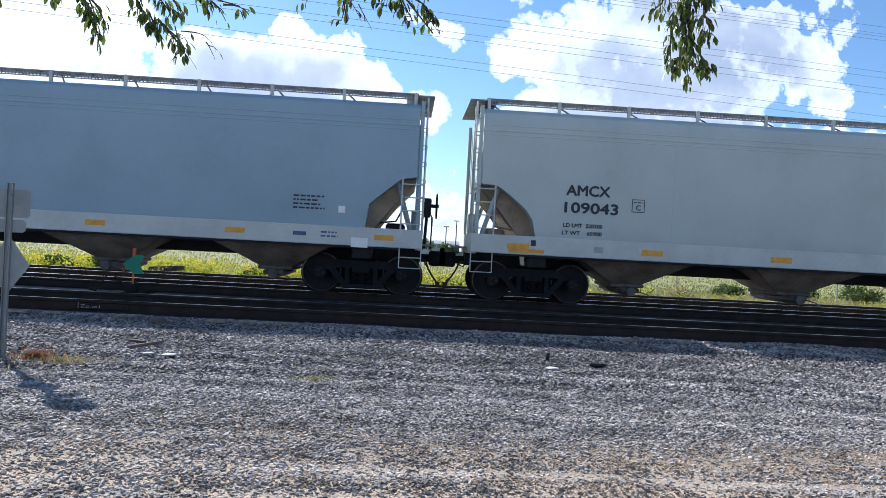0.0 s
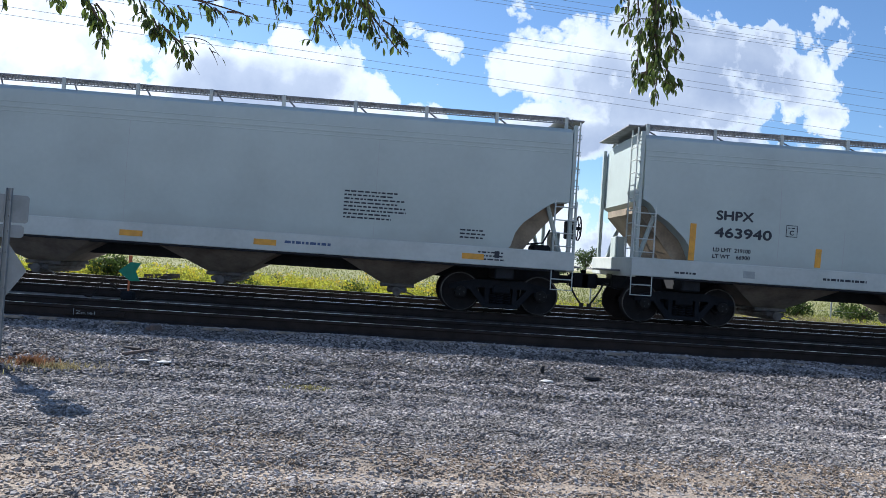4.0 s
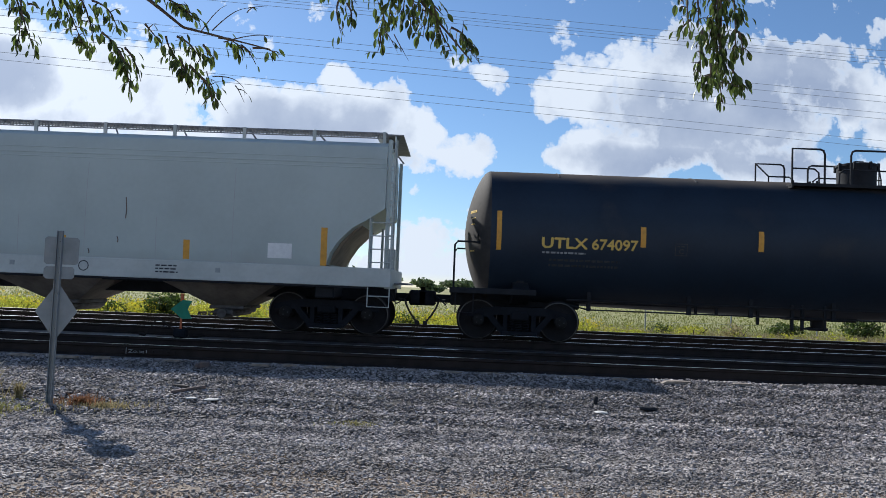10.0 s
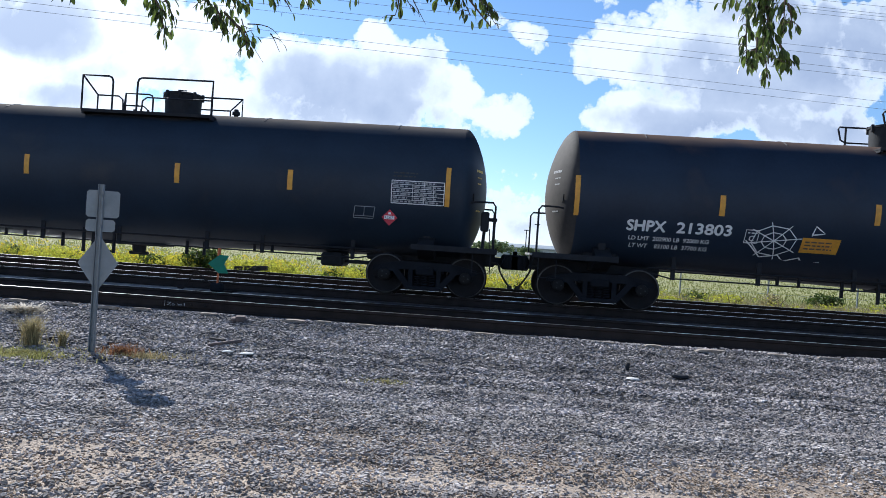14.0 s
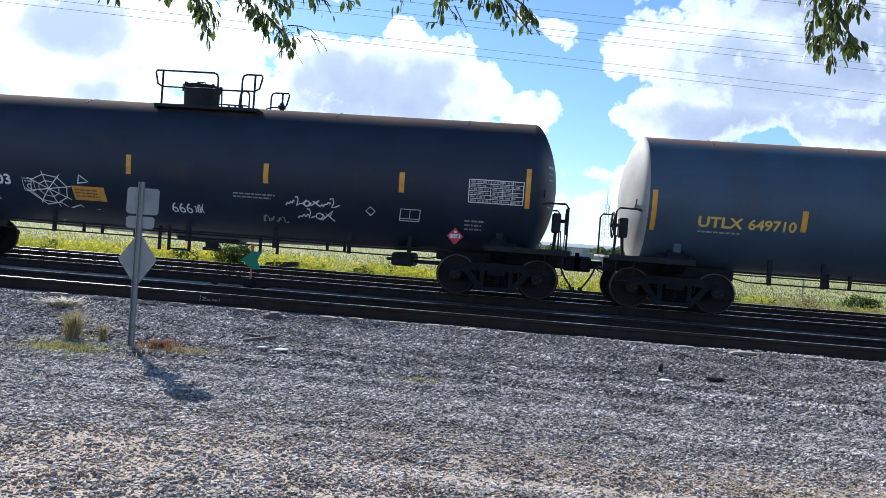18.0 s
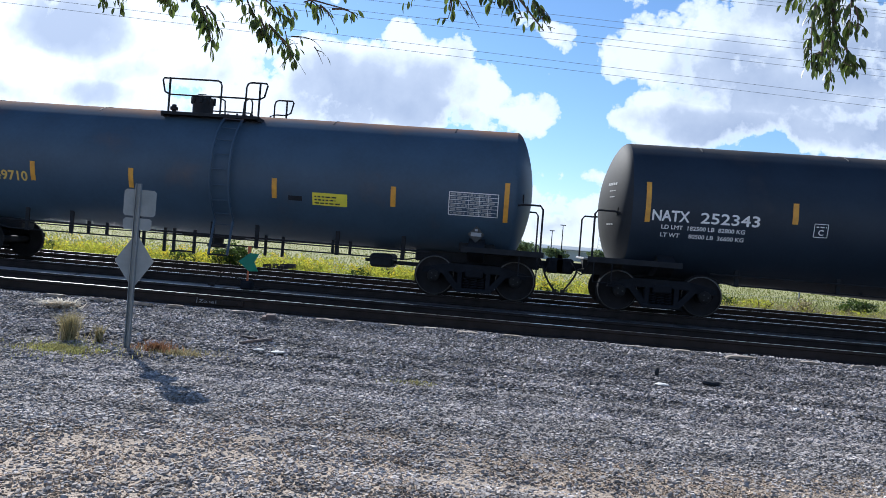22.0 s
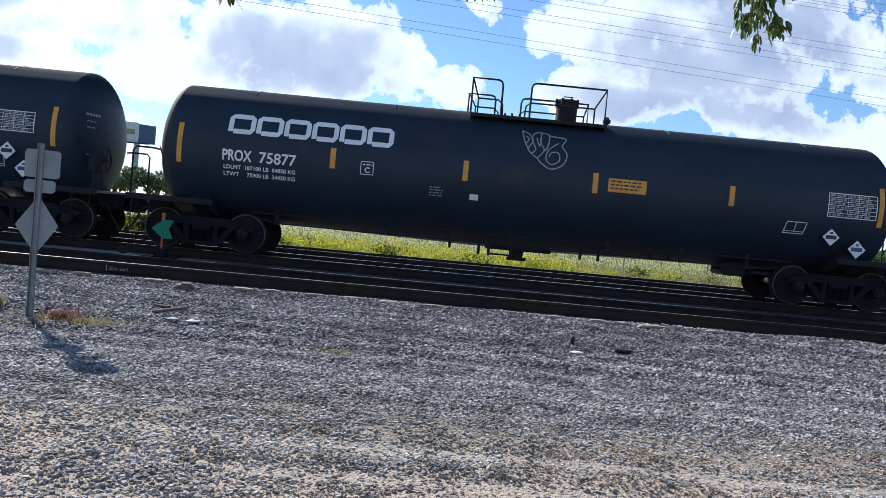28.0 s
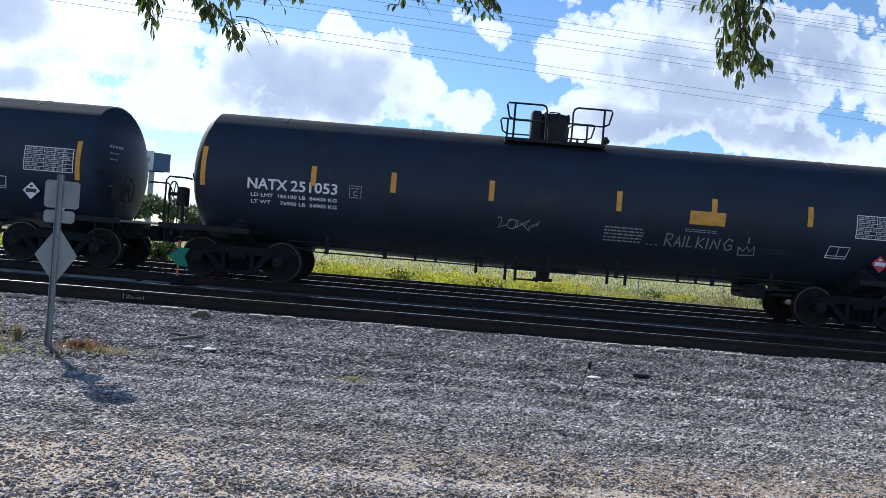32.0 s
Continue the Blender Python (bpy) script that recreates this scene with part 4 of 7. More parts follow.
        for i in range(k):
            x = -L + 0.1 + i * (2 * L - 0.25) / (k - 1)
            w.box(x, x + 0.03, y0 + 0.03, y1 - 0.03, 4.275, 4.30)
        part("running_board", w, GRATE, car, "weathered steel roof walkway", smooth=False)
        x = -L + 0.1
        while x < L:
            part("running_board_post", Geo().box(x - 0.035, x + 0.035, *sorted((s * 1.22, s * 1.27)), 4.02, 4.33, 0.006), SILL, car)
            part("running_board_bracket", Geo().tube([(x + 0.06, s * 0.90, 4.28), (x + 0.25, s * 1.18, 4.08)], 0.018, 6), GRATE, car)
            x += (2 * L - 0.2) / round((2 * L - 0.2) / 1.5) - 0.0005
        part("end_walkway", Geo().box(*sorted((s * (L - 0.3), s * (half + 0.12))), -1.2, 1.2, 4.265, 4.30, 0.006), GRATE, car)
    part("hatch_trough", Geo().box(-L + 0.6, L - 0.6, -0.36, 0.36, 4.13, 4.27, 0.04), paint, car)
    # end ladders, side ladder with stirrup, grab irons
    for s in (-1, 1):
        lx = s * (half - 0.05)
        xa, xb = sorted((s * (half - 0.02), s * (half - 0.47)))
        ladder(car, -1.56, xa, xb, 1.40, 2.50, 4, SILL)
        ladder(car, s * (half - 0.02), -1.45, -1.05, 1.2, 4.2, 11, SILL, side=False)
        part("corner_post", Geo().box(*sorted((s * (L + 0.02), s * (L + 0.10))), -1.52, -1.40, 1.40, 4.12, 0.01), paint, car)
        part("corner_post", Geo().box(*sorted((s * (L + 0.02), s * (L + 0.10))), 1.40, 1.52, 1.40, 4.12, 0.01), paint, car)
        st = Geo().tube([(xa, -1.55, 1.04), (xa, -1.56, 0.62), (xb, -1.56, 0.62), (xb, -1.55, 1.04)], 0.014, 6)
        st.tube([(xa, -1.56, 0.84), (xb, -1.56, 0.84)], 0.012, 6)
        part("stirrup_step", st, SILL, car)
        for i in range(7):
            z = 1.75 + i * 0.36
            gr = Geo().tube([(s * (half - 0.10), -1.53, z), (s * (half + 0.0), -1.55, z), (s * (half + 0.0), -1.55, z - 0.08), (s * (half - 0.10), -1.53, z - 0.08)], 0.010, 5)
            part("grab_iron", gr, SILL, car)
        if s > 0 and brake:
            brake_wheel(car, half + 0.30, -0.5, 2.0, 0.27, FRAME)
            part("brake_chain", Geo().tube([(half + 0.22, -0.5, 1.75), (half + 0.20, -0.5, 1.05)], 0.016, 6), FRAME, car)
        truck(car, s * off)
    coupler(car, -half, joint_l - xc)
    coupler(car, half, joint_r - xc)
    return car


CARS = []
# first hopper: blue-grey, only its rear half is seen
h1 = hopper_car("hopper_car", "blue-grey covered hopper car with straight-cut end opening", -9.0, 9.35, 8.09, (-7.0, -4.4 + 0.5, 2.7, 6.2), HOPPER_BLUE,
                [(0, 2.5), (0.5, 2.4), (1.25, 1.85), (1.27, 1.4)], [(0.0, 2.52), (0.33, 2.46), (1.0, 1.88), (1.02, 1.40)], -18.9, 0.85)
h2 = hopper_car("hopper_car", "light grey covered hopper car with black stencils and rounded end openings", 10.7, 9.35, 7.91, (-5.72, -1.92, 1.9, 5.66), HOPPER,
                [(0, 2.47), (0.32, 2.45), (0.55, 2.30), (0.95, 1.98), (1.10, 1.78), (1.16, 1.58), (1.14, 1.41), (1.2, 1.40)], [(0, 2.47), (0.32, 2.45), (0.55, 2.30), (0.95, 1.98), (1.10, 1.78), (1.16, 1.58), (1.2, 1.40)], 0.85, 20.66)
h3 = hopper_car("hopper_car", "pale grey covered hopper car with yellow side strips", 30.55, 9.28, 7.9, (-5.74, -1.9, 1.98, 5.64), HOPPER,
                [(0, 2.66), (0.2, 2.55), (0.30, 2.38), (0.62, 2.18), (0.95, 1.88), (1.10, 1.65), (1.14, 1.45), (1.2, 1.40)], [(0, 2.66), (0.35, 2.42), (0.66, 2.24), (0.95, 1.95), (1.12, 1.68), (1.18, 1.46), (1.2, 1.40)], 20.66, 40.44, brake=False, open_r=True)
CARS += [h1, h2, h3]


def rel(car, *xs):
    return [x - car.matrix_world.translation.x for x in xs]


def on_sill(z):
    return 1.60


# markings of the first car
a, b = rel(h1, -2.35, -1.70)
bars(h1, a, b, 1.72, 2.05, 4, side_at, INK, seed=1)
patch(h1, "sill_plate", *rel(h1, -1.12, -0.78), 1.0, 1.2, on_sill, WHITE, "white tag plate", 0.012)
patch(h1, "reflector", *rel(h1, -0.65, -0.25), 1.17, 1.28, on_sill, YELLOW)
patch(h1, "reflector", *rel(h1, -3.7, -3.3), 1.17, 1.28, on_sill, YELLOW)
patch(h1, "reflector", *rel(h1, -6.5, -6.1), 1.17, 1.28, on_sill, YELLOW)
patch(h1, "painted_badge", *rel(h1, -2.32, -2.05), 1.19, 1.27, on_sill, BLUEINK)
bars(h1, *rel(h1, -1.75, -1.32), 1.16, 1.32, 2, on_sill, BLUEINK, seed=2)
patch(h1, "round_decal", *rel(h1, -1.42, -1.28), 1.70, 1.84, side_at, WHITE)
# second car
stencil(h2, "AMCX", *rel(h2, 3.32, 4.24), 2.33, 2.54, side_at, INK, bold=0.011)
stencil(h2, "109043", *rel(h2, 3.30, 4.43), 1.965, 2.18, side_at, INK, bold=0.011)
stencil(h2, "LD LMT  220100", *rel(h2, 3.29, 4.12), 1.66, 1.74, side_at, INK, bold=0.004)
stencil(h2, "LT WT    65900", *rel(h2, 3.27, 4.12), 1.50, 1.58, side_at, INK, bold=0.004)


def plate_box(car, x, z, s, surf, m, letter="C"):
    """A small square outline with a letter in it."""
    for pts in ([(x - s, z - s), (x + s, z - s), (x + s, z + s), (x - s, z + s), (x - s, z - s)],):
        stroke(car, "plate_outline", pts, 0.016, surf, m)
    stencil(car, letter, x - s * 0.35, x + s * 0.4, z - s * 0.7, z + s * 0.12, surf, m, bold=0.004)
    bars(car, x - s * 0.7, x + s * 0.9, z + s * 0.35, z + s * 0.75, 1, surf, m, seed=4)


plate_box(h2, *rel(h2, 4.86), 2.18, 0.13, side_at, INK)
for k, x in enumerate((2.35, 5.2, 8.0, 10.9, 13.6, 17.9)):
    patch(h2, "reflector", *rel(h2, x - 0.23, x + 0.23), 1.14, 1.26, on_sill, YELLOW)
patch(h2, "reflector", *rel(h2, 2.15, 2.9), 1.07, 1.15, on_sill, YELLOW)
bars(h2, *rel(h2, 15.15, 16.45), 1.80, 2.42, 8, side_at, INK, seed=5)
bars(h2, *rel(h2, 17.6, 18.2), 1.55, 1.78, 3, side_at, INK, seed=6)
bars(h2, *rel(h2, 18.0, 18.6), 1.12, 1.34, 3, on_sill, INK, seed=7)
bars(h2, *rel(h2, 14.0, 15.0), 1.17, 1.30, 1, on_sill, BLUEINK, "painted_badge", 8)
patch(h2, "round_decal", *rel(h2, 2.62, 2.72), 1.22, 1.34, on_sill, INK)
patch(h2, "round_decal", *rel(h2, 18.35, 18.45), 1.20, 1.34, on_sill, INK)
patch(h2, "routing_board", *rel(h2, 3.95, 4.15), 1.15, 1.27, on_sill, GALV)
# third car
stencil(h3, "SHPX", *rel(h3, 23.06, 23.86), 2.34, 2.53, side_at, INK, bold=0.011)
stencil(h3, "463940", *rel(h3, 23.04, 24.28), 1.97, 2.17, side_at, INK, bold=0.011)
stencil(h3, "LD LMT  219100", *rel(h3, 23.03, 23.85), 1.66, 1.74, side_at, INK, bold=0.004)
stencil(h3, "LT WT    66900", *rel(h3, 23.03, 23.85), 1.52, 1.60, side_at, INK, bold=0.004)
plate_box(h3, *rel(h3, 24.72), 2.2, 0.12, side_at, INK)
patch(h3, "reflector", *rel(h3, 22.50, 22.63), 1.43, 2.22, side_at, YELLOW)
patch(h3, "reflector", *rel(h3, 38.35, 38.48), 1.43, 2.22, side_at, YELLOW)
for x in (25.35, 28.13, 30.68, 32.95, 35.55):
    patch(h3, "reflector", *rel(h3, x - 0.065, x + 0.065), 1.46, 1.86, side_at, YELLOW)
patch(h3, "grey_panel", *rel(h3, 30.83, 31.50), 1.47, 1.68, side_at, PANELGREY, "dark grey painted panel")
patch(h3, "white_panel", *rel(h3, 37.25, 37.75), 1.55, 1.86, side_at, WHITE, "blank white panel")
bars(h3, *rel(h3, 25.45, 26.55), 1.16, 1.28, 1, on_sill, INK, "painted_badge", 9)
bars(h3, *rel(h3, 29.7, 31.3), 1.10, 1.36, 3, on_sill, INK, seed=10)
bars(h3, *rel(h3, 34.95, 35.45), 1.14, 1.34, 3, on_sill, INK, seed=11)
bars(h3, *rel(h3, 22.2, 22.75), 1.10, 1.20, 1, on_sill, INK, seed=12)
patch(h3, "routing_board", *rel(h3, 23.70, 23.95), 1.13, 1.28, on_sill, GALV)
for x in (26.9, 29.0, 31.9, 36.2):
    patch(h3, "round_decal", *rel(h3, x, x + 0.1), 1.20, 1.30, on_sill, GALV)
stroke(h3, "round_badge", [(33.45 - 30.55 + 0.1 * math.cos(a * 0.4), 1.24 + 0.1 * math.sin(a * 0.4)) for a in range(17)], 0.02, on_sill, INK)
for x, z, h in ((26.85, 2.35, 0.3), (26.9, 3.35, 0.25), (30.55, 3.0, 0.28), (34.25, 2.25, 0.45), (34.1, 1.75, 0.12), (33.5, 1.5, 0.1)):
    stroke(h3, "rust_scar", [(x - 30.55, z), (x - 30.55 + 0.015, z + h * 0.4), (x - 30.55 - 0.01, z + h)], 0.022, side_at, RUST)
for x in (24.45, 25.9, 27.4, 29.0, 30.5, 32.0, 33.4, 34.9, 36.5):
    stroke(h3, "panel_seam", [(x - 30.55, 1.46), (x - 30.55, 3.4 if x in (24.45, 27.4, 30.5, 33.4, 36.5) else 2.3)], 0.012, side_at, SEAM, proud=0.003)
for x in (5.6, 10.7, 15.8):
    stroke(h2, "panel_seam", [(x - 10.7, 1.46), (x - 10.7, 3.5)], 0.008, side_at, SEAM, proud=0.003)


# ---- tank cars ----
def tank_car(label, xc, half, off, rad, zc, paint, lit_head_paint, joint_l, joint_r, plat, strips, hd=0.52, strip_l=None, strip_r=None, sag=0.16, zs=2.27, seams=5, top=None, center_ladder=False, head_ink=PALE, brake=1):
    car = thing("tank_car", label, "tank car", pose(xc, YC, ZR), "cars of the freight train")

    def surf(z):
        return math.sqrt(max(rad * rad - (z - zc) ** 2, 0.01))

    HD = hd      # depth of the dished heads
    L = half - HD
    seg = 48

    def head_x(r):
        """Bulge of a head: a dish with a short knuckle at its rim."""
        q = r / rad
        return HD * (0.22 * math.sqrt(max(0.0, 1 - q ** 12)) + 0.78 * (1 - q ** 2.0))

    def head_mark(s, y0, y1, z, h, m):
        g = Geo()
        n = max(1, int((y1 - y0) / 0.075))
        for i in range(n):
            ya, yb = y0 + (y1 - y0) * i / n, y0 + (y1 - y0) * (i + 0.8) / n
            v = [(s * (L + head_x(math.hypot(y, zz - zc)) + 0.006), y, zz) for y, zz in ((ya, z), (yb, z), (yb, z + h), (ya, z + h))]
            g.add(v, [(0, 1, 2, 3) if s > 0 else (3, 2, 1, 0)])
        part("head_stencil", g, m, car)

    def ring(x, r, dz=0.0):
        out = []
        for k in range(seg):
            a = 2 * math.pi * k / seg
            z = zc + r * math.sin(a)
            if math.sin(a) < 0:
                z -= sag * max(0.0, 1 - abs(x) / half) * max(0.0, (-math.sin(a) - 0.78) / 0.22) ** 0.8
            out.append((x, -r * math.cos(a), z + dz))
        return out

    g = Geo()
    g.rings([ring(x, rad) for x in np.linspace(-L, L, 31)], caps=False)
    part("tank", g, paint, car, "long cylindrical tank shell")
    for s in (-1, 1):
        h = Geo()
        prof = [(L, rad)] + [(L + head_x(q * rad), q * rad) for q in (0.995, 0.985, 0.965, 0.94, 0.9, 0.85, 0.78, 0.7, 0.6, 0.5, 0.4, 0.3, 0.2, 0.1, 0.03)]
        h.rings([ring(s * x, r) for x, r in prof])
        # left heads get a paler colour standing in for sun on them
        part("tank_head", h, lit_head_paint if s < 0 else paint, car, "dished tank head")
        for k, (w_, h_) in enumerate(((0.40, 0.055), (0.26, 0.025), (0.22, 0.025)) if head_ink else ()):
            head_mark(s, -1.0, -1.0 + w_, zc + 0.42 - 0.13 * k, h_, head_ink)
        if head_ink:
            head_mark(s, -0.95, -0.65, zc - 0.42, 0.03, head_ink)
    for i in range(seams):
        x = -L + 2 * L * (i + 0.5) / seams
        arc_ = [(x, -(rad + 0.001) * math.cos(a), zc + (rad + 0.001) * math.sin(a)) for a in np.linspace(radians(62), radians(118), 12)]
        part("weld_seam", Geo().tube(arc_, 0.010, 5), DUSTBLACK, car)
    fr = GREYBLUE if paint is GREYBLUE else FRAME
    # stub sills, bolsters, saddles
    for s in (-1, 1):
        b = Geo().box(*sorted((s * (off - 1.4), s * (half + 0.28))), -0.26, 0.26, 0.70, 1.06, 0.03)
        part("stub_sill", b, FRAME, car)
        bo = Geo()
        bo.prism_x([(-1.40, 1.00), (-1.40, 1.09), (-0.95, 1.28), (0.95, 1.28), (1.40, 1.09), (1.40, 1.00), (0.9, 0.78), (-0.9, 0.78)], s * off - 0.17, s * off + 0.17)
        part("body_bolster", bo, FRAME, car)
        part("saddle_post", Geo().box(s * off - 0.08, s * off + 0.08, -1.05, -0.85, 1.02, 1.46, 0.01), fr if s < 0 else FRAME, car)
        part("saddle_web", Geo().box(s * off - 0.40, s * off + 0.40, -0.80, 0.80, 0.98, 1.22, 0.05), FRAME, car)
        pf = Geo().box(*sorted((s * (half - 0.55), s * (half + 0.30))), -1.42, 1.42, 1.02, 1.07, 0.008)
        part("end_platform", pf, GRATE, car)
        ss = Geo().box(*sorted((s * (off - 0.3), s * (half + 0.30))), -1.46, -1.40, 0.98, 1.10, 0.008)
        part("side_angle", ss, FRAME, car)
        # end railing: uprights with a bent top
        xe = s * (half + 0.22)
        for y in (-1.40, 1.40):
            r = Geo().tube([(xe, y, 1.04), (xe, y, 1.98), (xe - s * 0.06, y, 2.06), (xe - s * 0.40, y * 0.96, 2.06), (xe - s * 0.52, y * 0.93, 2.04)], 0.021, 8)
            part("end_railing", r, FRAME, car)
        st = Geo().tube([(xe - s * 0.05, -1.44, 1.02), (xe - s * 0.05, -1.45, 0.58), (xe - s * 0.42, -1.45, 0.58), (xe - s * 0.42, -1.44, 1.02)], 0.014, 6)
        part("stirrup_step", st, FRAME, car)
        # dark bar standing in for the end railing's shadow across the head
        gr = Geo().tube([(s * (L + head_x(0.86 * rad) + 0.05), -0.86 * rad * math.cos(a), zc - 0.02 - 0.30 * rad * math.sin(a)) for a in np.linspace(0.1, 1.5, 9)], 0.014, 6)
        part("head_grab_rail", gr, FRAME, car)
        truck(car, s * off)
    brake_wheel(car, brake * (half + 0.22), -0.95, 1.72, 0.27, side=brake)
    # bottom side rail on hangers, pipes, valve and brake rigging
    zr = 0.72
    rod = Geo().tube([(-off + 1.05, -0.8, zr + 0.10), (-off + 1.5, -0.82, zr), (off - 1.5, -0.82, zr), (off - 1.05, -0.8, zr + 0.10)], 0.016, 6)
    part("bottom_side_rail", rod, FRAME, car)
    rod2 = Geo().tube([(-off + 1.2, -0.5, zr + 0.14), (off - 1.2, -0.5, zr + 0.14)], 0.014, 6)
    part("train_line", rod2, FRAME, car)
    for x in (-2.9, -2.45, -1.55, 1.35, 1.75, 2.9, 3.3):
        part("pipe_hanger", Geo().box(x - 0.03, x + 0.03, -0.53, -0.47, zr - 0.02 - 0.16 * (abs(x) < 2), zc - math.sqrt(rad ** 2 - 0.25) + 0.02, 0.006), FRAME, car)
    n = 7
    for i in range(n):
        x = -off + 1.7 + (2 * off - 3.4) * i / (n - 1) + 0.25 * math.sin(i * 2.3 + xc)
        zt = zc - math.sqrt(rad ** 2 - 0.82 ** 2)
        part("rail_hanger", Geo().box(x - 0.045, x + 0.045, -0.845, -0.795, zr - 0.03, zt + 0.02, 0.006), FRAME, car)
    zbelly = zc - rad - sag
    v = Geo().box(-0.75, 0.75, -0.30, 0.30, zbelly - 0.02, zbelly + 0.12, 0.04)
    v.spin_z([(zbelly - 0.20, 0.10), (zbelly - 0.18, 0.14), (zbelly, 0.16)], 14)
    v.box(-0.22, 0.22, -0.06, 0.06, zbelly - 0.24, zbelly - 0.16, 0.02)
    part("bottom_outlet", v, FRAME, car)
    rg = Geo().box(off - 2.35, off - 1.85, -0.7, 0.1, 0.50, 0.80, 0.05)
    rg.tube([(off - 2.5, -0.4, 0.64), (off - 1.15, -0.4, 0.60)], 0.035, 8)
    rg.box(off - 1.75, off - 1.25, -0.65, -0.35, 0.58, 0.66, 0.02)
    part("brake_cylinder", rg, FRAME, car)
    bp = Geo().tube([(-off + 1.0, -0.9, 0.92), (off - 1.0, -0.9, 0.92)], 0.022, 6)
    part("brake_pipe", bp, FRAME, car)
    for x in (-0.92, -0.70, -0.22):
        part("outlet_guard_post", Geo().box(x - 0.03, x + 0.03, -0.78, -0.72, 0.46, 1.0, 0.006), FRAME, car)
    part("outlet_guard_rail", Geo().tube([(-0.70, -0.75, 0.50), (-0.22, -0.75, 0.50)], 0.02, 6), FRAME, car)
    # top platform with its railings, manway and fittings
    x0, x1 = plat
    ztop = zc + rad
    zp = ztop - 0.155    # upper face of the platform
    w = x1 - x0
    plan = {"left": (0.0, 0.235, 0), "right": (0.424, 1.0, 0), "manway": (0.64, 0.41, 0.46), "valve": 0.33, "safety": 1}
    plan.update(top or {})
    for y in (-0.95, 0.42):
        part("walkway_plate", Geo().box(x0, x1, y, y + 0.53, zp - 0.04, zp, 0.006), FRAME, car)
    for y in (-0.975, 0.955):
        part("toe_board", Geo().box(x0, x1, y, y + 0.02, zp - 0.05, zp + 0.02, 0.004), FRAME, car)
    for x in (x0, x1 - 0.05):
        part("platform_beam", Geo().box(x, x + 0.05, -0.95, 0.95, zp - 0.09, zp - 0.042, 0.004), FRAME, car)
    zr2 = ztop + 0.60
    zm = zr2 - 0.36
    for y in (-0.96, 0.96):
        for side, d in (("left", 1), ("right", -1)):
            rails = Geo()
            a, b, slant = plan[side]
            p, q = (x0 + w * a, x0 + w * b) if d > 0 else (x0 + w * b, x0 + w * a)
            bend = [(q - d * 0.10, y, zr2), (q - d * 0.03, y, zr2 - 0.03), (q, y, zr2 - 0.11), (q, y, zp)]
            if slant:    # top bar leans out past its post and comes back at half height
                post = p + d * 0.17
                rails.tube([(post, y, zp), (post, y, zr2)], 0.024, 8)
                rails.tube([(post, y, zm), (p + d * 0.06, y, zm + 0.06), (p, y, zr2 - 0.05), (p + d * 0.03, y, zr2)] + bend, 0.021, 8)
                rails.tube([(post, y, zm), (q - d * 0.06, y, zm), (q + d * 0.06, y * 0.9, zm - 0.06), (q + d * 0.08, y * 0.9, zp)], 0.018, 8)
            else:
                rails.tube([(p, y, zp), (p, y, zr2)] + bend, 0.022, 8)
                rails.tube([(p, y, zr2), (p + d * 0.16, y * 0.62, zm), (p + d * 0.16, y * 0.62, zp)], 0.018, 6)
                rails.tube([(p + d * 0.16, y * 0.62, zm), (q - d * 0.05, y * 0.62, zm), (q + d * 0.05, y * 0.62, zm - 0.08), (q + d * 0.07, y * 0.62, zp)], 0.018, 8)
            part("platform_railing", rails, FRAME, car)
    mf, mr_, mh = plan["manway"]
    mh += 0.17
    mx = x0 + w * mf
    mg = Geo().spin_z([(zp - 0.1, mr_ * 0.96), (zp + mh - 0.07, mr_), (zp + mh - 0.065, mr_ * 1.06), (zp + mh - 0.02, mr_ * 1.06), (zp + mh, mr_ * 0.9), (zp + mh + 0.02, mr_ * 0.3)], 24, cx=mx)
    mg.tube([(mx - 0.10, -0.1, zp + mh), (mx - 0.10, -0.1, zp + mh + 0.06), (mx + 0.10, -0.1, zp + mh + 0.06), (mx + 0.10, -0.1, zp + mh)], 0.012, 6)
    mw = part("manway", mg, FRAME, car, "bolted round manway")
    for k in range(8):
        a = k * math.pi / 4 + 0.2
        cx_, cy_ = mx + mr_ * 1.04 * math.cos(a), mr_ * 1.04 * math.sin(a)
        part("manway_bolt", Geo().box(cx_ - 0.03, cx_ + 0.03, cy_ - 0.03, cy_ + 0.03, zp + mh - 0.16, zp + mh + 0.01, 0.01), FRAME, mw)
    fx = x0 + w * plan["valve"]
    vg = Geo().spin_z([(zp - 0.05, 0.25), (zp + 0.06, 0.25), (zp + 0.065, 0.30), (zp + 0.10, 0.30)], 16, cx=fx)
    for dx in (-0.19, -0.03, 0.14):
        vg.tube([(fx + dx, -0.12, zp + 0.1), (fx + dx, -0.12, zp + 0.21 - 0.1 * abs(dx))], 0.026, 8)
    part("valve_plate", vg, FRAME, car)
    if "drum" in plan:
        part("valve_dome", Geo().spin_z([(zp - 0.05, 0.13), (zp + mh - 0.05, 0.13), (zp + mh + 0.02, 0.10)], 14, cx=x0 + w * plan["drum"], cy=-0.3), FRAME, car)
    sx_ = x1 + 0.20 if plan["safety"] > 0 else x0 - 0.17
    part("safety_valve", Geo().spin_z([(ztop - 0.05, 0.05), (ztop + 0.04, 0.05), (ztop + 0.05, 0.09), (ztop + 0.12, 0.09), (ztop + 0.13, 0.06), (ztop + 0.18, 0.045)], 12, cx=sx_), FRAME, car)
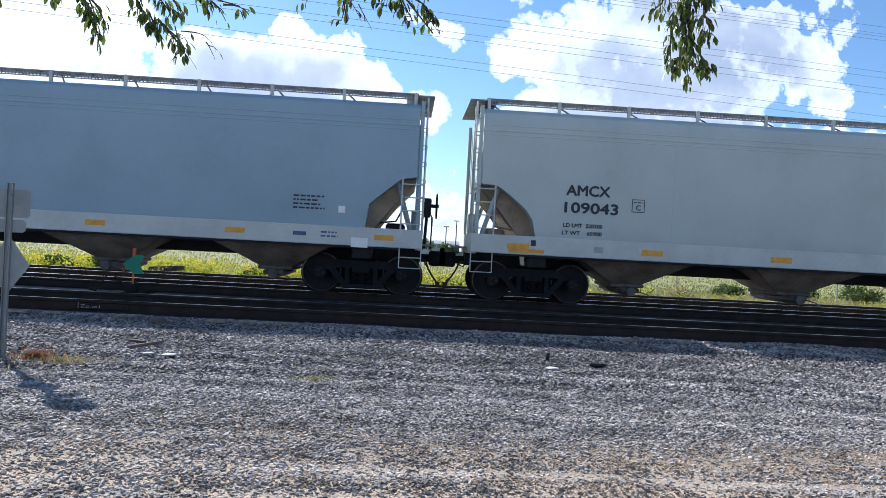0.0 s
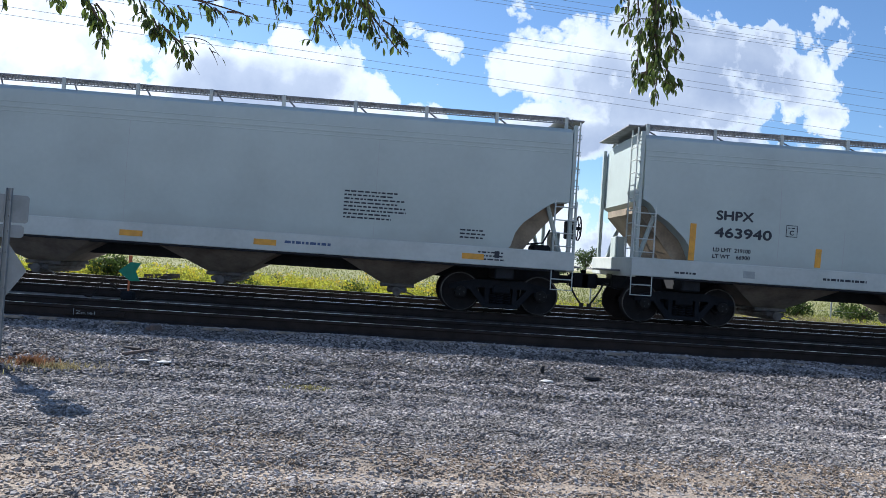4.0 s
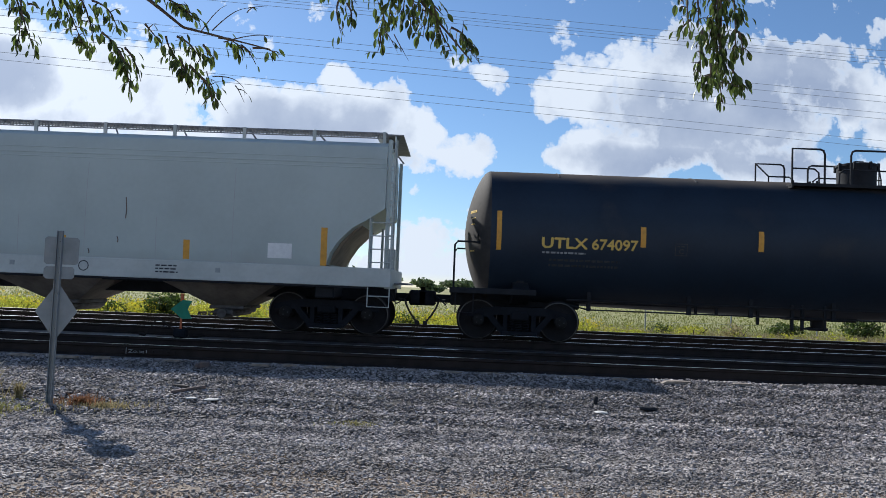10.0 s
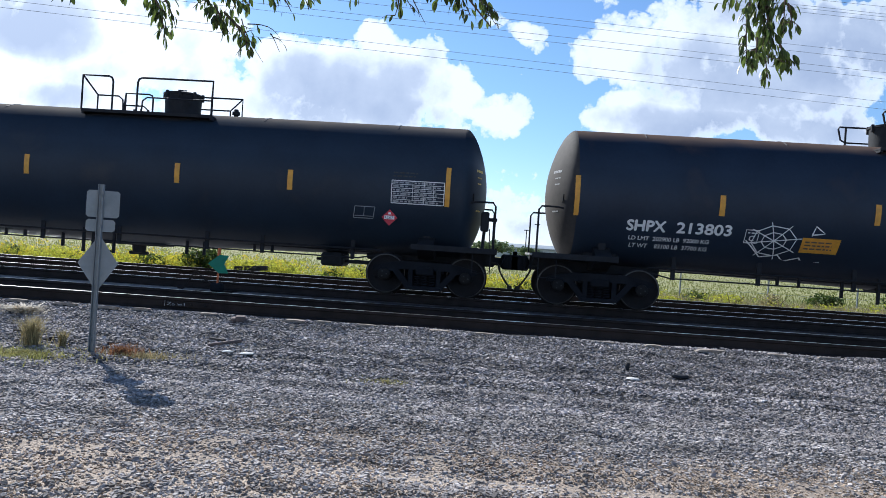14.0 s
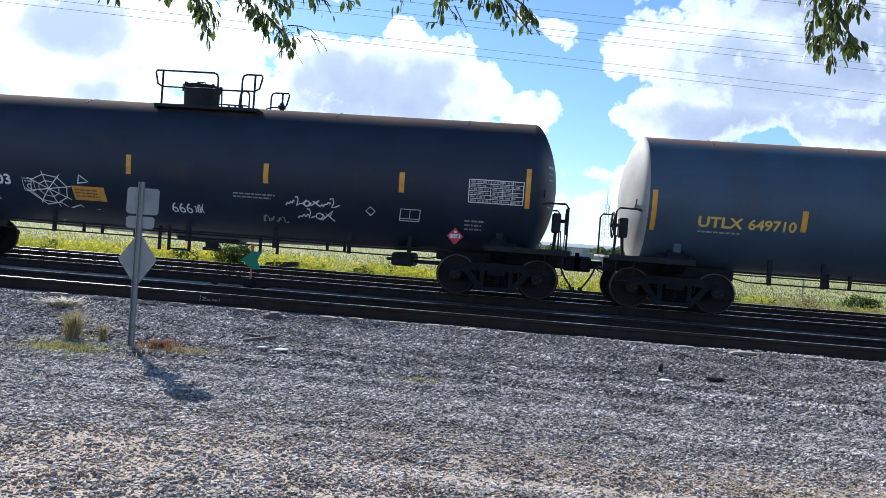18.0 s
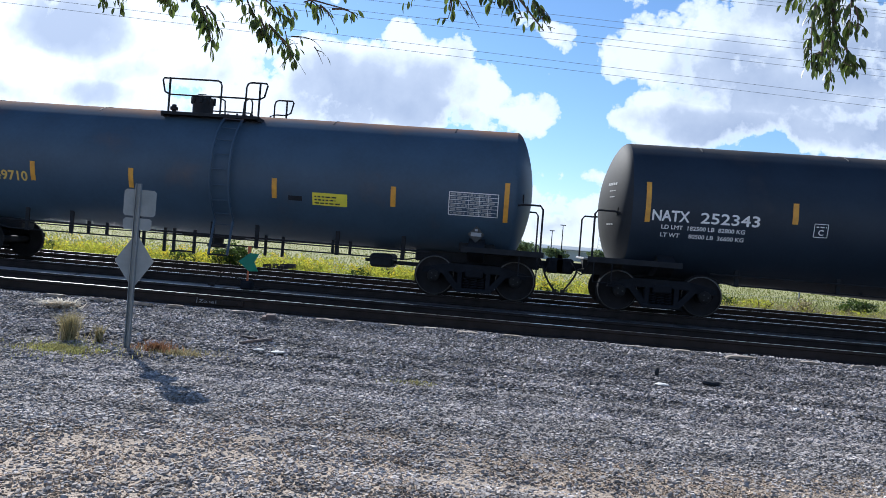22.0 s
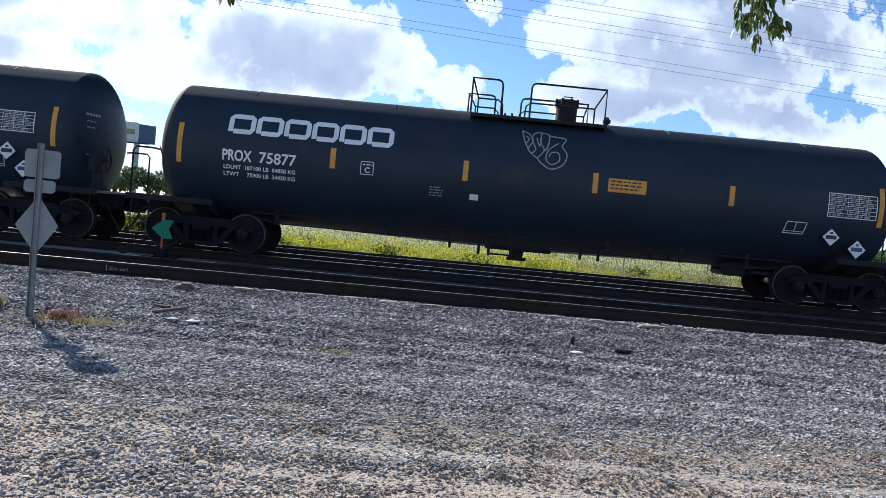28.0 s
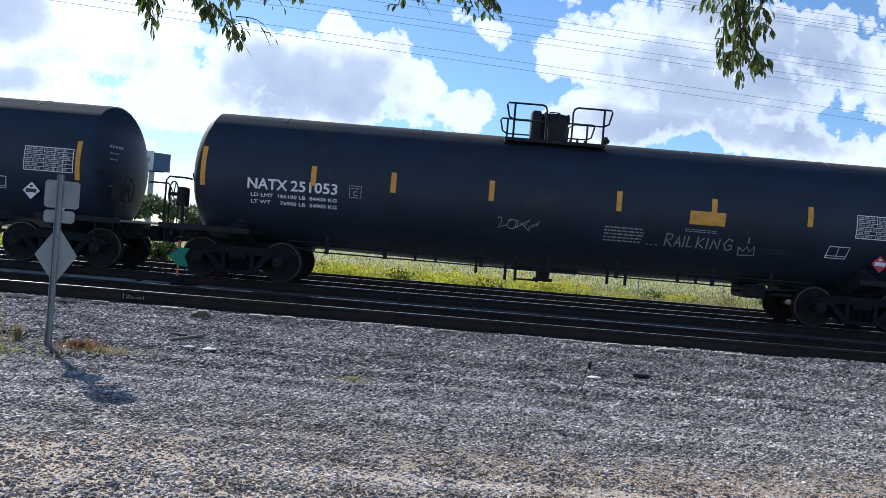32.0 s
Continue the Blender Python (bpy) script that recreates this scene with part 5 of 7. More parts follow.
    if center_ladder:
        arc = lambda x, a: (x, -(rad + 0.10) * math.cos(a), zc + (rad + 0.10) * math.sin(a))
        for x in (0.34, 0.76):
            part("ladder_rail", Geo().tube([(x, -1.25, 0.5), (x, -rad * 0.80, 1.0)] + [arc(x, a) for a in np.linspace(-0.80, 1.05, 15)], 0.03, 6), paint, car)
        for a in np.linspace(-0.9, 0.9, 9):
            part("ladder_rung", Geo().tube([arc(0.34, a), arc(0.76, a)], 0.014, 6), paint, car)
        part("ladder_step", Geo().tube([(0.34, -1.25, 0.5), (0.76, -1.25, 0.5)], 0.02, 6), FRAME, car)
    for x in strips:
        patch(car, "reflector", x - xc - 0.055, x - xc + 0.055, zs - 0.20, zs + 0.22, surf, YELLOW, "yellow reflective strip")
    for s in (-1, 1):
        x = (strip_l if s < 0 else strip_r) or s * (L - 0.05)
        patch(car, "reflector", x - 0.05, x + 0.05, zs - 0.36, zs + 0.46, surf, YELLOW, "tall yellow reflective strip")
    coupler(car, -half - 0.28, joint_l - xc)
    coupler(car, half + 0.28, joint_r - xc)
    return car, surf


def test_table(car, x0, x1, z0, z1, surf, m=WHITE):
    """A stencilled test table: frame, ruled lines and rows of small marks."""
    stroke(car, "table_frame", [(x0, z0), (x1, z0), (x1, z1), (x0, z1), (x0, z0)], 0.018, surf, m)
    for i in range(1, 6):
        z = z0 + (z1 - z0) * i / 6
        stroke(car, "table_rule", [(x0, z), (x1, z)], 0.010, surf, m)
    for u in (0.4, 0.62, 0.8):
        stroke(car, "table_rule", [(x0 + (x1 - x0) * u, z0), (x0 + (x1 - x0) * u, z1)], 0.008, surf, m)
    bars(car, x0 + 0.03, x0 + (x1 - x0) * 0.38, z0, z1, 6, surf, PALE, seed=21)
    bars(car, x0 + (x1 - x0) * 0.43, x1 - 0.02, z0, z1, 6, surf, PALE, seed=22)


def placard(car, x, z, s, surf, face, mark, label, number=""):
    g = Geo()
    pts = [(x - s, z), (x, z - s), (x + s, z), (x, z + s)]
    front = surf(z + s) + 0.015
    g.prism([(px, pz) for px, pz in pts], -front, -front + 0.012)
    part("placard_holder", Geo().box(x - 0.05, x + 0.05, -front + 0.012, -surf(z) + 0.02, z - 0.05, z + 0.05), FRAME, car)
    pl = part("placard", g, face, car, label)
    def flat(zz):
        return front - 0.003
    patch(car, "placard_band", x - s * 0.62, x + s * 0.62, z - s * 0.22, z + s * 0.22, flat, mark)
    if number:
        stencil(car, number, x - s * 0.5, x + s * 0.5, z - s * 0.15, z + s * 0.15, lambda zz: front + 0.006, INK, "placard_number")
    patch(car, "placard_mark", x - s * 0.16, x + s * 0.16, z + s * 0.38, z + s * 0.62, flat, mark)


def tick_box(car, x, z, surf, m=WHITE):
    stroke(car, "service_box", [(x - 0.22, z - 0.12), (x + 0.20, z - 0.12), (x + 0.24, z + 0.12), (x - 0.18, z + 0.12), (x - 0.22, z - 0.12)], 0.016, surf, m)
    stroke(car, "service_box", [(x, z - 0.08), (x + 0.02, z + 0.12)], 0.012, surf, m)
    stroke(car, "service_box", [(x - 0.22, z - 0.075), (x + 0.2, z - 0.075)], 0.012, surf, m)


def marks(car, xc, surf, mk, xa, xb, num, na, nb, z0, z1, m, bold=0.01):
    stencil(car, mk, xa - xc, xb - xc, z0, z1, surf, m, bold=bold)
    stencil(car, num, na - xc, nb - xc, z0, z1, surf, m, bold=bold * 0.8)


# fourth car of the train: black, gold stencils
t4, s4 = tank_car("black tank car with gold stencils and yellow side strips", 49.35, 8.0, 6.8, 1.46, 2.30, FADED, HEADDUSTLIT, 40.44, 58.08, (-1.05, 1.9), strip_l=-7.31, strip_r=7.2, head_ink=GOLD, strips=(45.03, 47.46, 50.78, 53.22))
marks(t4, 49.35, s4, "UTLX", 42.94, 43.88, "674097", 43.98, 44.92, 1.99, 2.20, GOLD)
bars(t4, 42.95 - 49.35, 43.85 - 49.35, 1.85, 1.94, 1, s4, PALE, seed=31)
bars(t4, 43.1 - 49.35, 44.6 - 49.35, 1.58, 1.80, 2, s4, BEARING, seed=32)
plate_box(t4, 45.82 - 49.35, 2.05, 0.12, s4, BEARING)
test_table(t4, 55.38 - 49.35, 56.48 - 49.35, 1.93, 2.40, s4)
placard(t4, 55.36 - 49.35, 1.62, 0.17, s4, RED, WHITE, "red diamond hazard placard", "1267")
tick_box(t4, 54.80 - 49.35, 1.70, s4, PALE)
bars(t4, 55.4 - 49.35, 56.0 - 49.35, 2.46, 2.60, 2, s4, BEARING, seed=33)
# fifth
t5, s5 = tank_car("black tank car with white graffiti and an orange notice panel", 66.6, 7.92, 6.75, 1.47, 2.40, BLACK, HEADDUSTLIT, 58.08, 75.1, (-1.17, 1.25), strip_l=-7.38, strip_r=7.28, hd=0.56, strips=(62.15, 65.21, 68.3, 71.24), sag=0.2, top={"left": (0.0, 0.60, 1), "right": (0.83, 1.02, 1), "manway": (0.275, 0.41, 0.47), "valve": 0.65})
marks(t5, 66.6, s5, "SHPX", 60.29, 61.07, "213803", 61.30, 62.40, 1.68, 1.89, WHITE, 0.012)
stencil(t5, "LD LMT  202900 LB  92000 KG", 60.36 - 66.6, 62.0 - 66.6, 1.49, 1.57, s5, WHITE, bold=0.003)
stencil(t5, "LT WT    83100 LB  37700 KG", 60.40 - 66.6, 62.0 - 66.6, 1.34, 1.42, s5, WHITE, bold=0.003)
plate_box(t5, 62.82 - 66.6, 1.70, 0.13, s5, WHITE)
stroke(t5, "graffiti", [(64.0 - 66.6, 1.78), (64.05 - 66.6, 1.98), (64.25 - 66.6, 1.84), (64.0 - 66.6, 1.80)], 0.025, s5, WHITE)
patch(t5, "notice_panel", 63.84 - 66.6, 64.59 - 66.6, 1.44, 1.74, s5, YELLOW, "orange notice panel")
bars(t5, 63.9 - 66.6, 64.5 - 66.6, 1.49, 1.69, 3, lambda z: s5(z) + 0.010, RUST, seed=34)
bars(t5, 67.56 - 66.6, 68.65 - 66.6, 1.72, 1.86, 2, s5, PALE, seed=35)
tick_box(t5, 71.42 - 66.6, 1.61, s5)
test_table(t5, 72.66 - 66.6, 73.79 - 66.6, 1.97, 2.44, s5)
placard(t5, 72.41 - 66.6, 1.24, 0.18, s5, RED, WHITE, "red diamond hazard placard", "1268")
bars(t5, 72.59 - 66.6, 73.04 - 66.6, 1.36, 1.62, 3, s5, PALE, seed=36)
stroke(t5, "small_diamond", [(70.58 - 66.6, 1.55), (70.68 - 66.6, 1.64), (70.58 - 66.6, 1.73), (70.48 - 66.6, 1.64), (70.58 - 66.6, 1.55)], 0.018, s5, WHITE)


def scrawl(car, xc, x, z, w, h, seed, surf, m, loops=6, width=0.03):
    """Spray-painted scribble: loose strokes, hooks and loops side by side."""
    rnd = random.Random(seed)
    step = w / loops
    for i in range(loops):
        x0, ww, hh = x - xc + step * i, step * rnd.uniform(0.7, 1.15), h * rnd.uniform(0.65, 1.1)
        lean = 0.12 * h
        kind = (i + seed) % 4
        turn = rnd.uniform(0, 6.28)
        if kind == 0:      # a long hook
            pts = [(0.0, 0.9), (0.35, 1.0), (0.5, 0.6), (0.3, 0.1), (0.75, 0.25), (1.2, 0.35)]
        elif kind == 1:    # a double loop
            pts = [(0.5 + (0.30 + 0.03 * k) * math.cos(k * 0.9 + turn), 0.5 + 0.42 * math.sin(k * 0.9 + turn)) for k in range(13)]
        elif kind == 2:    # crossing slashes
            pts = [(-0.1, 0.15), (0.9, 0.95), (0.6, 0.5), (0.05, 0.75), (1.1, 0.05)]
        else:              # a wavy underline
            pts = [(0.1 * k, 0.25 + 0.15 * math.sin(k * 1.7 + turn) + 0.04 * k) for k in range(12)]
        stroke(car, "graffiti", [(x0 + ww * p + lean * q, z + hh * q + 0.03 * rnd.random()) for p, q in pts], width, surf, m, "spray-painted scrawl")


# spider-web shaped scrawl and tags
wx, wz = 63.28 - 66.6, 1.64
for k in range(8):
    a = k * math.pi / 4 + 0.2
    stroke(t5, "graffiti", [(wx, wz), (wx + 0.56 * math.cos(a), wz + 0.38 * math.sin(a))], 0.02, s5, WHITE)
for r in (0.5, 0.9):
    stroke(t5, "graffiti", [(wx + 0.50 * r * math.cos(a * math.pi / 4 + 0.2), wz + 0.34 * r * math.sin(a * math.pi / 4 + 0.2)) for a in range(9)], 0.02, s5, WHITE)
stroke(t5, "graffiti", [(62.72 - 66.6, 1.62), (63.1 - 66.6, 1.30), (63.45 - 66.6, 1.36), (63.6 - 66.6, 1.24), (63.9 - 66.6, 1.33), (64.0 - 66.6, 1.22), (64.35 - 66.6, 1.26)], 0.025, s5, WHITE)
stencil(t5, "666", 66.09 - 66.6, 66.56 - 66.6, 1.32, 1.53, s5, WHITE, "graffiti")
scrawl(t5, 66.6, 66.6, 1.3, 0.22, 0.26, 4, s5, WHITE, 3, 0.022)
scrawl(t5, 66.6, 68.72, 1.62, 1.15, 0.22, 7, s5, WHITE, 6, 0.025)
scrawl(t5, 66.6, 68.16, 1.20, 0.54, 0.26, 9, s5, PALE, 4, 0.024)
scrawl(t5, 66.6, 68.96, 1.36, 0.79, 0.22, 15, s5, WHITE, 4, 0.025)
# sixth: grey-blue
t6, s6 = tank_car("grey-blue tank car with a rusty top and side ladder", 83.2, 7.27, 6.15, 1.40, 2.34, GREYBLUE, HEADSUNLIT, 75.1, 91.2, (-1.13, 1.15), strip_l=-6.74, strip_r=6.72, strips=(79.42, 81.71, 84.94, 87.53), sag=0.08, zs=2.02, brake=-1, top={"left": (0.0, 0.60, 1), "right": (0.85, 1.06, 1), "manway": (0.235, 0.24, 0.36), "valve": 0.71, "safety": -1}, center_ladder=True, head_ink=None, hd=0.42)
marks(t6, 83.2, s6, "UTLX", 77.37, 78.23, "649710", 78.36, 79.28, 1.80, 2.00, GOLD)
bars(t6, 77.38 - 83.2, 78.3 - 83.2, 1.66, 1.74, 1, s6, PALE, seed=41)
patch(t6, "notice_panel", 85.78 - 83.2, 86.54 - 83.2, 1.74, 2.00, s6, LEMON, "bright yellow notice panel")
bars(t6, 85.83 - 83.2, 86.42 - 83.2, 1.75, 1.95, 3, lambda z: s6(z) + 0.010, INK, seed=42)
patch(t6, "dark_patch", 85.25 - 83.2, 85.55 - 83.2, 1.80, 1.90, s6, FRAME)
test_table(t6, 88.72 - 83.2, 89.75 - 83.2, 1.75, 2.22, s6)
placard(t6, 89.33 - 83.2, 1.37, 0.18, s6, BEARING, PALE, "grey worn placard")
# seventh
t7, s7 = tank_car("black tank car with white stencils and hazard placards", 99.92, 7.95, 6.65, 1.44, 2.22, FADED, DUSTBLACK, 91.2, 108.3, (-1.24, 1.27), strip_l=-7.12, strip_r=7.28, strips=(95.69, 98.56, 101.38, 104.30), sag=0.2, zs=2.25, top={"left": (0.0, 0.21, 1), "right": (0.41, 1.05, 1), "manway": (0.765, 0.35, 0.51), "valve": 0.29, "safety": -1})
marks(t7, 99.92, s7, "NATX", 92.90, 93.63, "252343", 93.86, 95.01, 1.94, 2.15, WHITE, 0.008)
stencil(t7, "LD LMT  182500 LB  82800 KG", 93.1 - 99.92, 94.75 - 99.92, 1.78, 1.86, s7, WHITE, bold=0.003)
stencil(t7, "LT WT     80500 LB  36600 KG", 93.1 - 99.92, 94.75 - 99.92, 1.62, 1.70, s7, WHITE, bold=0.003)
plate_box(t7, 96.2 - 99.92, 1.96, 0.13, s7, WHITE)
bars(t7, 97.95 - 99.92, 98.7 - 99.92, 1.42, 1.56, 2, s7, PALE, seed=51)
patch(t7, "small_plate", 99.85 - 99.92, 100.05 - 99.92, 1.52, 1.64, s7, WHITE)
bars(t7, 99.95 - 99.92, 101.1 - 99.92, 2.74, 2.84, 1, s7, PALE, seed=52)
bars(t7, 102.6 - 99.92, 103.2 - 99.92, 1.24, 1.34, 1, s7, PALE, seed=53)
test_table(t7, 105.72 - 99.92, 106.80 - 99.92, 2.13, 2.54, s7)
tick_box(t7, 105.92 - 99.92, 1.52, s7)
placard(t7, 106.27 - 99.92, 1.72, 0.18, s7, WHITE, INK, "white diamond hazard placard")
placard(t7, 106.56 - 99.92, 1.38, 0.18, s7, WHITE, BLUEINK, "white diamond hazard placard with a dark band", "2491")
# eighth: large white block lettering on the shell
t8, s8 = tank_car("black tank car with large white block lettering and graffiti outline", 117.1, 8.03, 6.83, 1.43, 2.18, FADED, HEADDUSTLIT, 108.3, 125.85, (-1.38, 1.55), strip_l=-7.31, strip_r=7.36, strips=(112.96, 115.72, 118.43, 121.30), sag=0.14, zs=2.18, top={"left": (0.0, 0.22, 0), "right": (0.43, 0.98, 0), "manway": (0.75, 0.24, 0.46), "valve": 0.34})
marks(t8, 117.1, s8, "PROX", 110.69, 111.28, "75877", 111.45, 112.20, 1.95, 2.17, WHITE, 0.008)
stencil(t8, "LDLMT  187100 LB  84850 KG", 110.72 - 117.1, 112.2 - 117.1, 1.78, 1.86, s8, WHITE, bold=0.003)
stencil(t8, "LTWT     75900 LB  34450 KG", 110.72 - 117.1, 112.2 - 117.1, 1.64, 1.72, s8, WHITE, bold=0.003)
for i in range(6):
    a = 110.80 - 117.1 + i * 0.575
    loop = [(a, 2.55), (a, 2.84), (a + 0.05, 2.88), (a + 0.40, 2.88), (a + 0.45, 2.84), (a + 0.45, 2.62), (a + 0.40, 2.56), (a + 0.06, 2.56)]
    stroke(t8, "brand_block", loop, 0.10, s8, WHITE, "white block shape of a painted brand mark")
plate_box(t8, 113.68 - 117.1, 2.05, 0.13, s8, WHITE)
patch(t8, "notice_panel", 118.70 - 117.1, 119.50 - 117.1, 2.04, 2.32, s8, YELLOW, "yellow notice panel")
bars(t8, 118.75 - 117.1, 119.47 - 117.1, 2.08, 2.30, 3, lambda z: s8(z) + 0.010, INK, seed=61)
test_table(t8, 123.34 - 117.1, 124.36 - 117.1, 1.96, 2.45, s8)
tick_box(t8, 122.72 - 117.1, 1.66, s8)
placard(t8, 123.50 - 117.1, 1.53, 0.18, s8, WHITE, INK, "white diamond hazard placard")
placard(t8, 124.12 - 117.1, 1.32, 0.19, s8, WHITE, BLUEINK, "white diamond hazard placard with a dark band")
patch(t8, "small_plate", 115.85 - 117.1, 116.03 - 117.1, 1.60, 1.72, s8, WHITE)
bars(t8, 115.0 - 117.1, 115.3 - 117.1, 1.60, 1.82, 4, s8, PALE, seed=62)


def rounded_line(pts, n=5):
    """Points along a smooth curve through pts."""
    out = []
    for i in range(len(pts) - 1):
        p0, p1, p2, p3 = (Vector(pts[max(0, min(len(pts) - 1, k))]) for k in (i - 1, i, i + 1, i + 2))
        for k in range(n):
            t = k / n
            q = 0.5 * (2 * p1 + (p2 - p0) * t + (2 * p0 - 5 * p1 + 4 * p2 - p3) * t * t + (3 * p1 - p0 - 3 * p2 + p3) * t ** 3)
            out.append((q.x, q.y))
    return out + [tuple(pts[-1])]


gx, gz_ = 117.42 - 117.1, 2.80
for line in ([(-0.50, 0.38), (-0.46, 0.16), (-0.38, -0.02)], [(-0.50, 0.38), (-0.34, 0.30), (-0.28, 0.16), (-0.38, -0.02), (-0.30, -0.12)],
             [(-0.24, 0.34), (-0.30, 0.20), (-0.22, -0.02), (-0.30, -0.12), (-0.18, -0.20)], [(-0.24, 0.34), (-0.10, 0.36), (-0.12, 0.14), (-0.04, -0.02), (-0.18, -0.20)],
             [(-0.10, 0.36), (0.06, 0.33), (0.05, 0.12), (-0.02, -0.04)], [(0.06, 0.33), (0.14, 0.30), (0.42, 0.27), (0.34, 0.10), (0.44, -0.08), (0.36, -0.30), (0.12, -0.41), (-0.10, -0.30), (-0.18, -0.20)],
             [(0.26, 0.16), (0.06, 0.0), (0.0, -0.20), (0.12, -0.31), (0.28, -0.22), (0.26, -0.06), (0.12, -0.06), (0.06, -0.16)], [(-0.42, 0.26), (-0.36, 0.20), (-0.42, 0.10)], [(-0.20, 0.24), (-0.14, 0.06), (-0.10, 0.22)]):
    stroke(t8, "graffiti", [(gx - 0.06 + p, gz_ + q) for p, q in rounded_line(line)], 0.026, s8, PALE, "white graffiti outline")
# ninth
t9, s9 = tank_car("black tank car with orange strips and chalk graffiti", 134.5, 7.95, 6.65, 1.42, 2.24, FADED, DUSTBLACK, 125.85, 143.2, (-1.18, 0.97), strip_l=-7.42, strips=(129.39, 131.06, 133.11, 135.77, 137.75, 139.75), sag=0.12, zs=2.30, brake=-1, top={"left": (0.0, 0.40, 1), "right": (0.66, 1.05, 1), "manway": (0.52, 0.36, 0.55), "valve": 0.80, "drum": 0.33})
marks(t9, 134.5, s9, "NATX", 128.03, 128.85, "251053", 128.93, 129.90, 1.96, 2.17, WHITE, 0.008)
stencil(t9, "LD LMT  186100 LB  84400 KG", 128.1 - 134.5, 129.9 - 134.5, 1.80, 1.87, s9, WHITE, bold=0.003)
stencil(t9, "LT WT     76900 LB  34900 KG", 128.1 - 134.5, 129.9 - 134.5, 1.66, 1.73, s9, WHITE, bold=0.003)
plate_box(t9, 130.28 - 134.5, 2.05, 0.12, s9, PALE)
scrawl(t9, 134.5, 133.25, 1.52, 0.9, 0.28, 12, s9, PALE, 4, 0.016)
bars(t9, 135.53 - 134.5, 136.38 - 134.5, 1.46, 1.80, 5, s9, PALE, seed=71)
patch(t9, "notice_panel", 137.26 - 134.5, 138.0 - 134.5, 1.96, 2.24, s9, YELLOW, "faded orange notice panel")
# hand-drawn RAIL KING and a crown, each letter in strokes
CHALK = {"R": [[(0, 0), (0.1, 1), (0.8, 0.95), (0.75, 0.6), (0.15, 0.5), (0.9, 0)]], "A": [[(0, 0), (0.5, 0.85), (0.9, 0)], [(0.15, 0.35), (0.8, 0.3)]],
         "I": [[(0.4, 0.9), (0.35, 0)]], "L": [[(0.2, 0.9), (0.1, 0.05), (0.9, 0.1)]], "K": [[(0.2, 0.95), (0.15, 0)], [(0.9, 0.85), (0.2, 0.45), (1.0, 0.05)]],
         "N": [[(0, 0), (0.1, 0.85), (0.75, 0.05), (0.8, 0.9)]], "G": [[(0.9, 0.8), (0.45, 0.95), (0.05, 0.5), (0.4, 0.0), (0.9, 0.15), (0.85, 0.45), (0.5, 0.42)]]}
for ch, x, wide in (("R", 136.83, 0.17), ("A", 137.03, 0.15), ("I", 137.19, 0.08), ("L", 137.28, 0.14), ("K", 137.47, 0.18), ("I", 137.68, 0.08), ("N", 137.80, 0.20), ("G", 138.05, 0.20)):
    for line in CHALK[ch]:
        stroke(t9, "graffiti", [(x - 134.5 + p * wide, 1.47 + q * 0.26) for p, q in line], 0.026, s9, PALE, "chalk-white graffiti letters")
for k in range(3):
    stroke(t9, "graffiti", [(136.45 + 0.1 * k - 134.5, 1.47), (136.48 + 0.1 * k - 134.5, 1.475)], 0.026, s9, PALE)
stroke(t9, "graffiti", [(p - 134.5, q + 0.05) for p, q in ((138.38, 1.52), (138.40, 1.35), (138.74, 1.37), (138.70, 1.56), (138.62, 1.44), (138.55, 1.54), (138.48, 1.44), (138.38, 1.52))], 0.026, s9, PALE, "chalk-white graffiti crown")
stroke(t9, "graffiti", [(138.56 - 134.5, 1.65), (138.55 - 134.5, 1.78)], 0.026, s9, PALE)
bars(t9, 138.87 - 134.5, 139.5 - 134.5, 1.46, 1.60, 2, s9, BEARING, seed=72)
bars(t9, 137.2 - 134.5, 137.92 - 134.5, 1.79, 1.87, 2, s9, PALE, seed=73)
tick_box(t9, 140.42 - 134.5, 1.62, s9)
test_table(t9, 140.72 - 134.5, 141.75 - 134.5, 1.95, 2.42, s9)
placard(t9, 141.33 - 134.5, 1.45, 0.18, s9, RED, WHITE, "red diamond hazard placard")
CARS += [t4, t5, t6, t7, t8, t9]


# ---- lineside things ----
def sign_post():
    s = thing("sign_post", "grey metal sign post with plates and a diamond seen from behind", "sign", pose(-4.37, 8.29, 0.06))
    g = Geo()
    outline = [(-0.032, -0.03), (-0.026, -0.03), (-0.026, 0.0), (0.026, 0.0), (0.026, -0.03), (0.032, -0.03), (0.032, 0.006), (-0.032, 0.006)]
    g.rings([[(x, y, z) for x, y in outline] for z in (-0.3, 0.8, 1.91)])
    part("post", g, SIGNM, s, "galvanised channel post")
    a = radians(28)

    def plate(name, pts):
        p = Geo().prism(pts, -0.0015, 0.0015)
        ob = part(name, p, SIGNM, s, "bare metal back of a sign plate", loc=(0.0, 0.012, 0))
        ob.rotation_euler = (0, 0, a)

    def rounded(w, z0, z1, x=0.0):
        c = 0.025
        return [(x - w + c, z0), (x + w - c, z0), (x + w, z0 + c), (x + w, z1 - c), (x + w - c, z1), (x - w + c, z1), (x - w, z1 - c), (x - w, z0 + c)]

    plate("number_plate", rounded(0.175, 1.53, 1.84, 0.015))
    plate("small_plate", rounded(0.155, 1.365, 1.505, 0.0))
    plate("diamond_plate", [(0, 0.67), (0.20, 0.98), (0.21, 1.0), (0.20, 1.02), (0.0, 1.33), (-0.20, 1.02), (-0.21, 1.0), (-0.20, 0.98)])
    for z in (0.8, 1.2, 1.43, 1.6, 1.78):
        part("bolt", Geo().spin_y([(-0.012, 0.010), (-0.004, 0.012), (0.02, 0.012)], 8, cz=z), SIGNM, s)
    return s


sign_post()


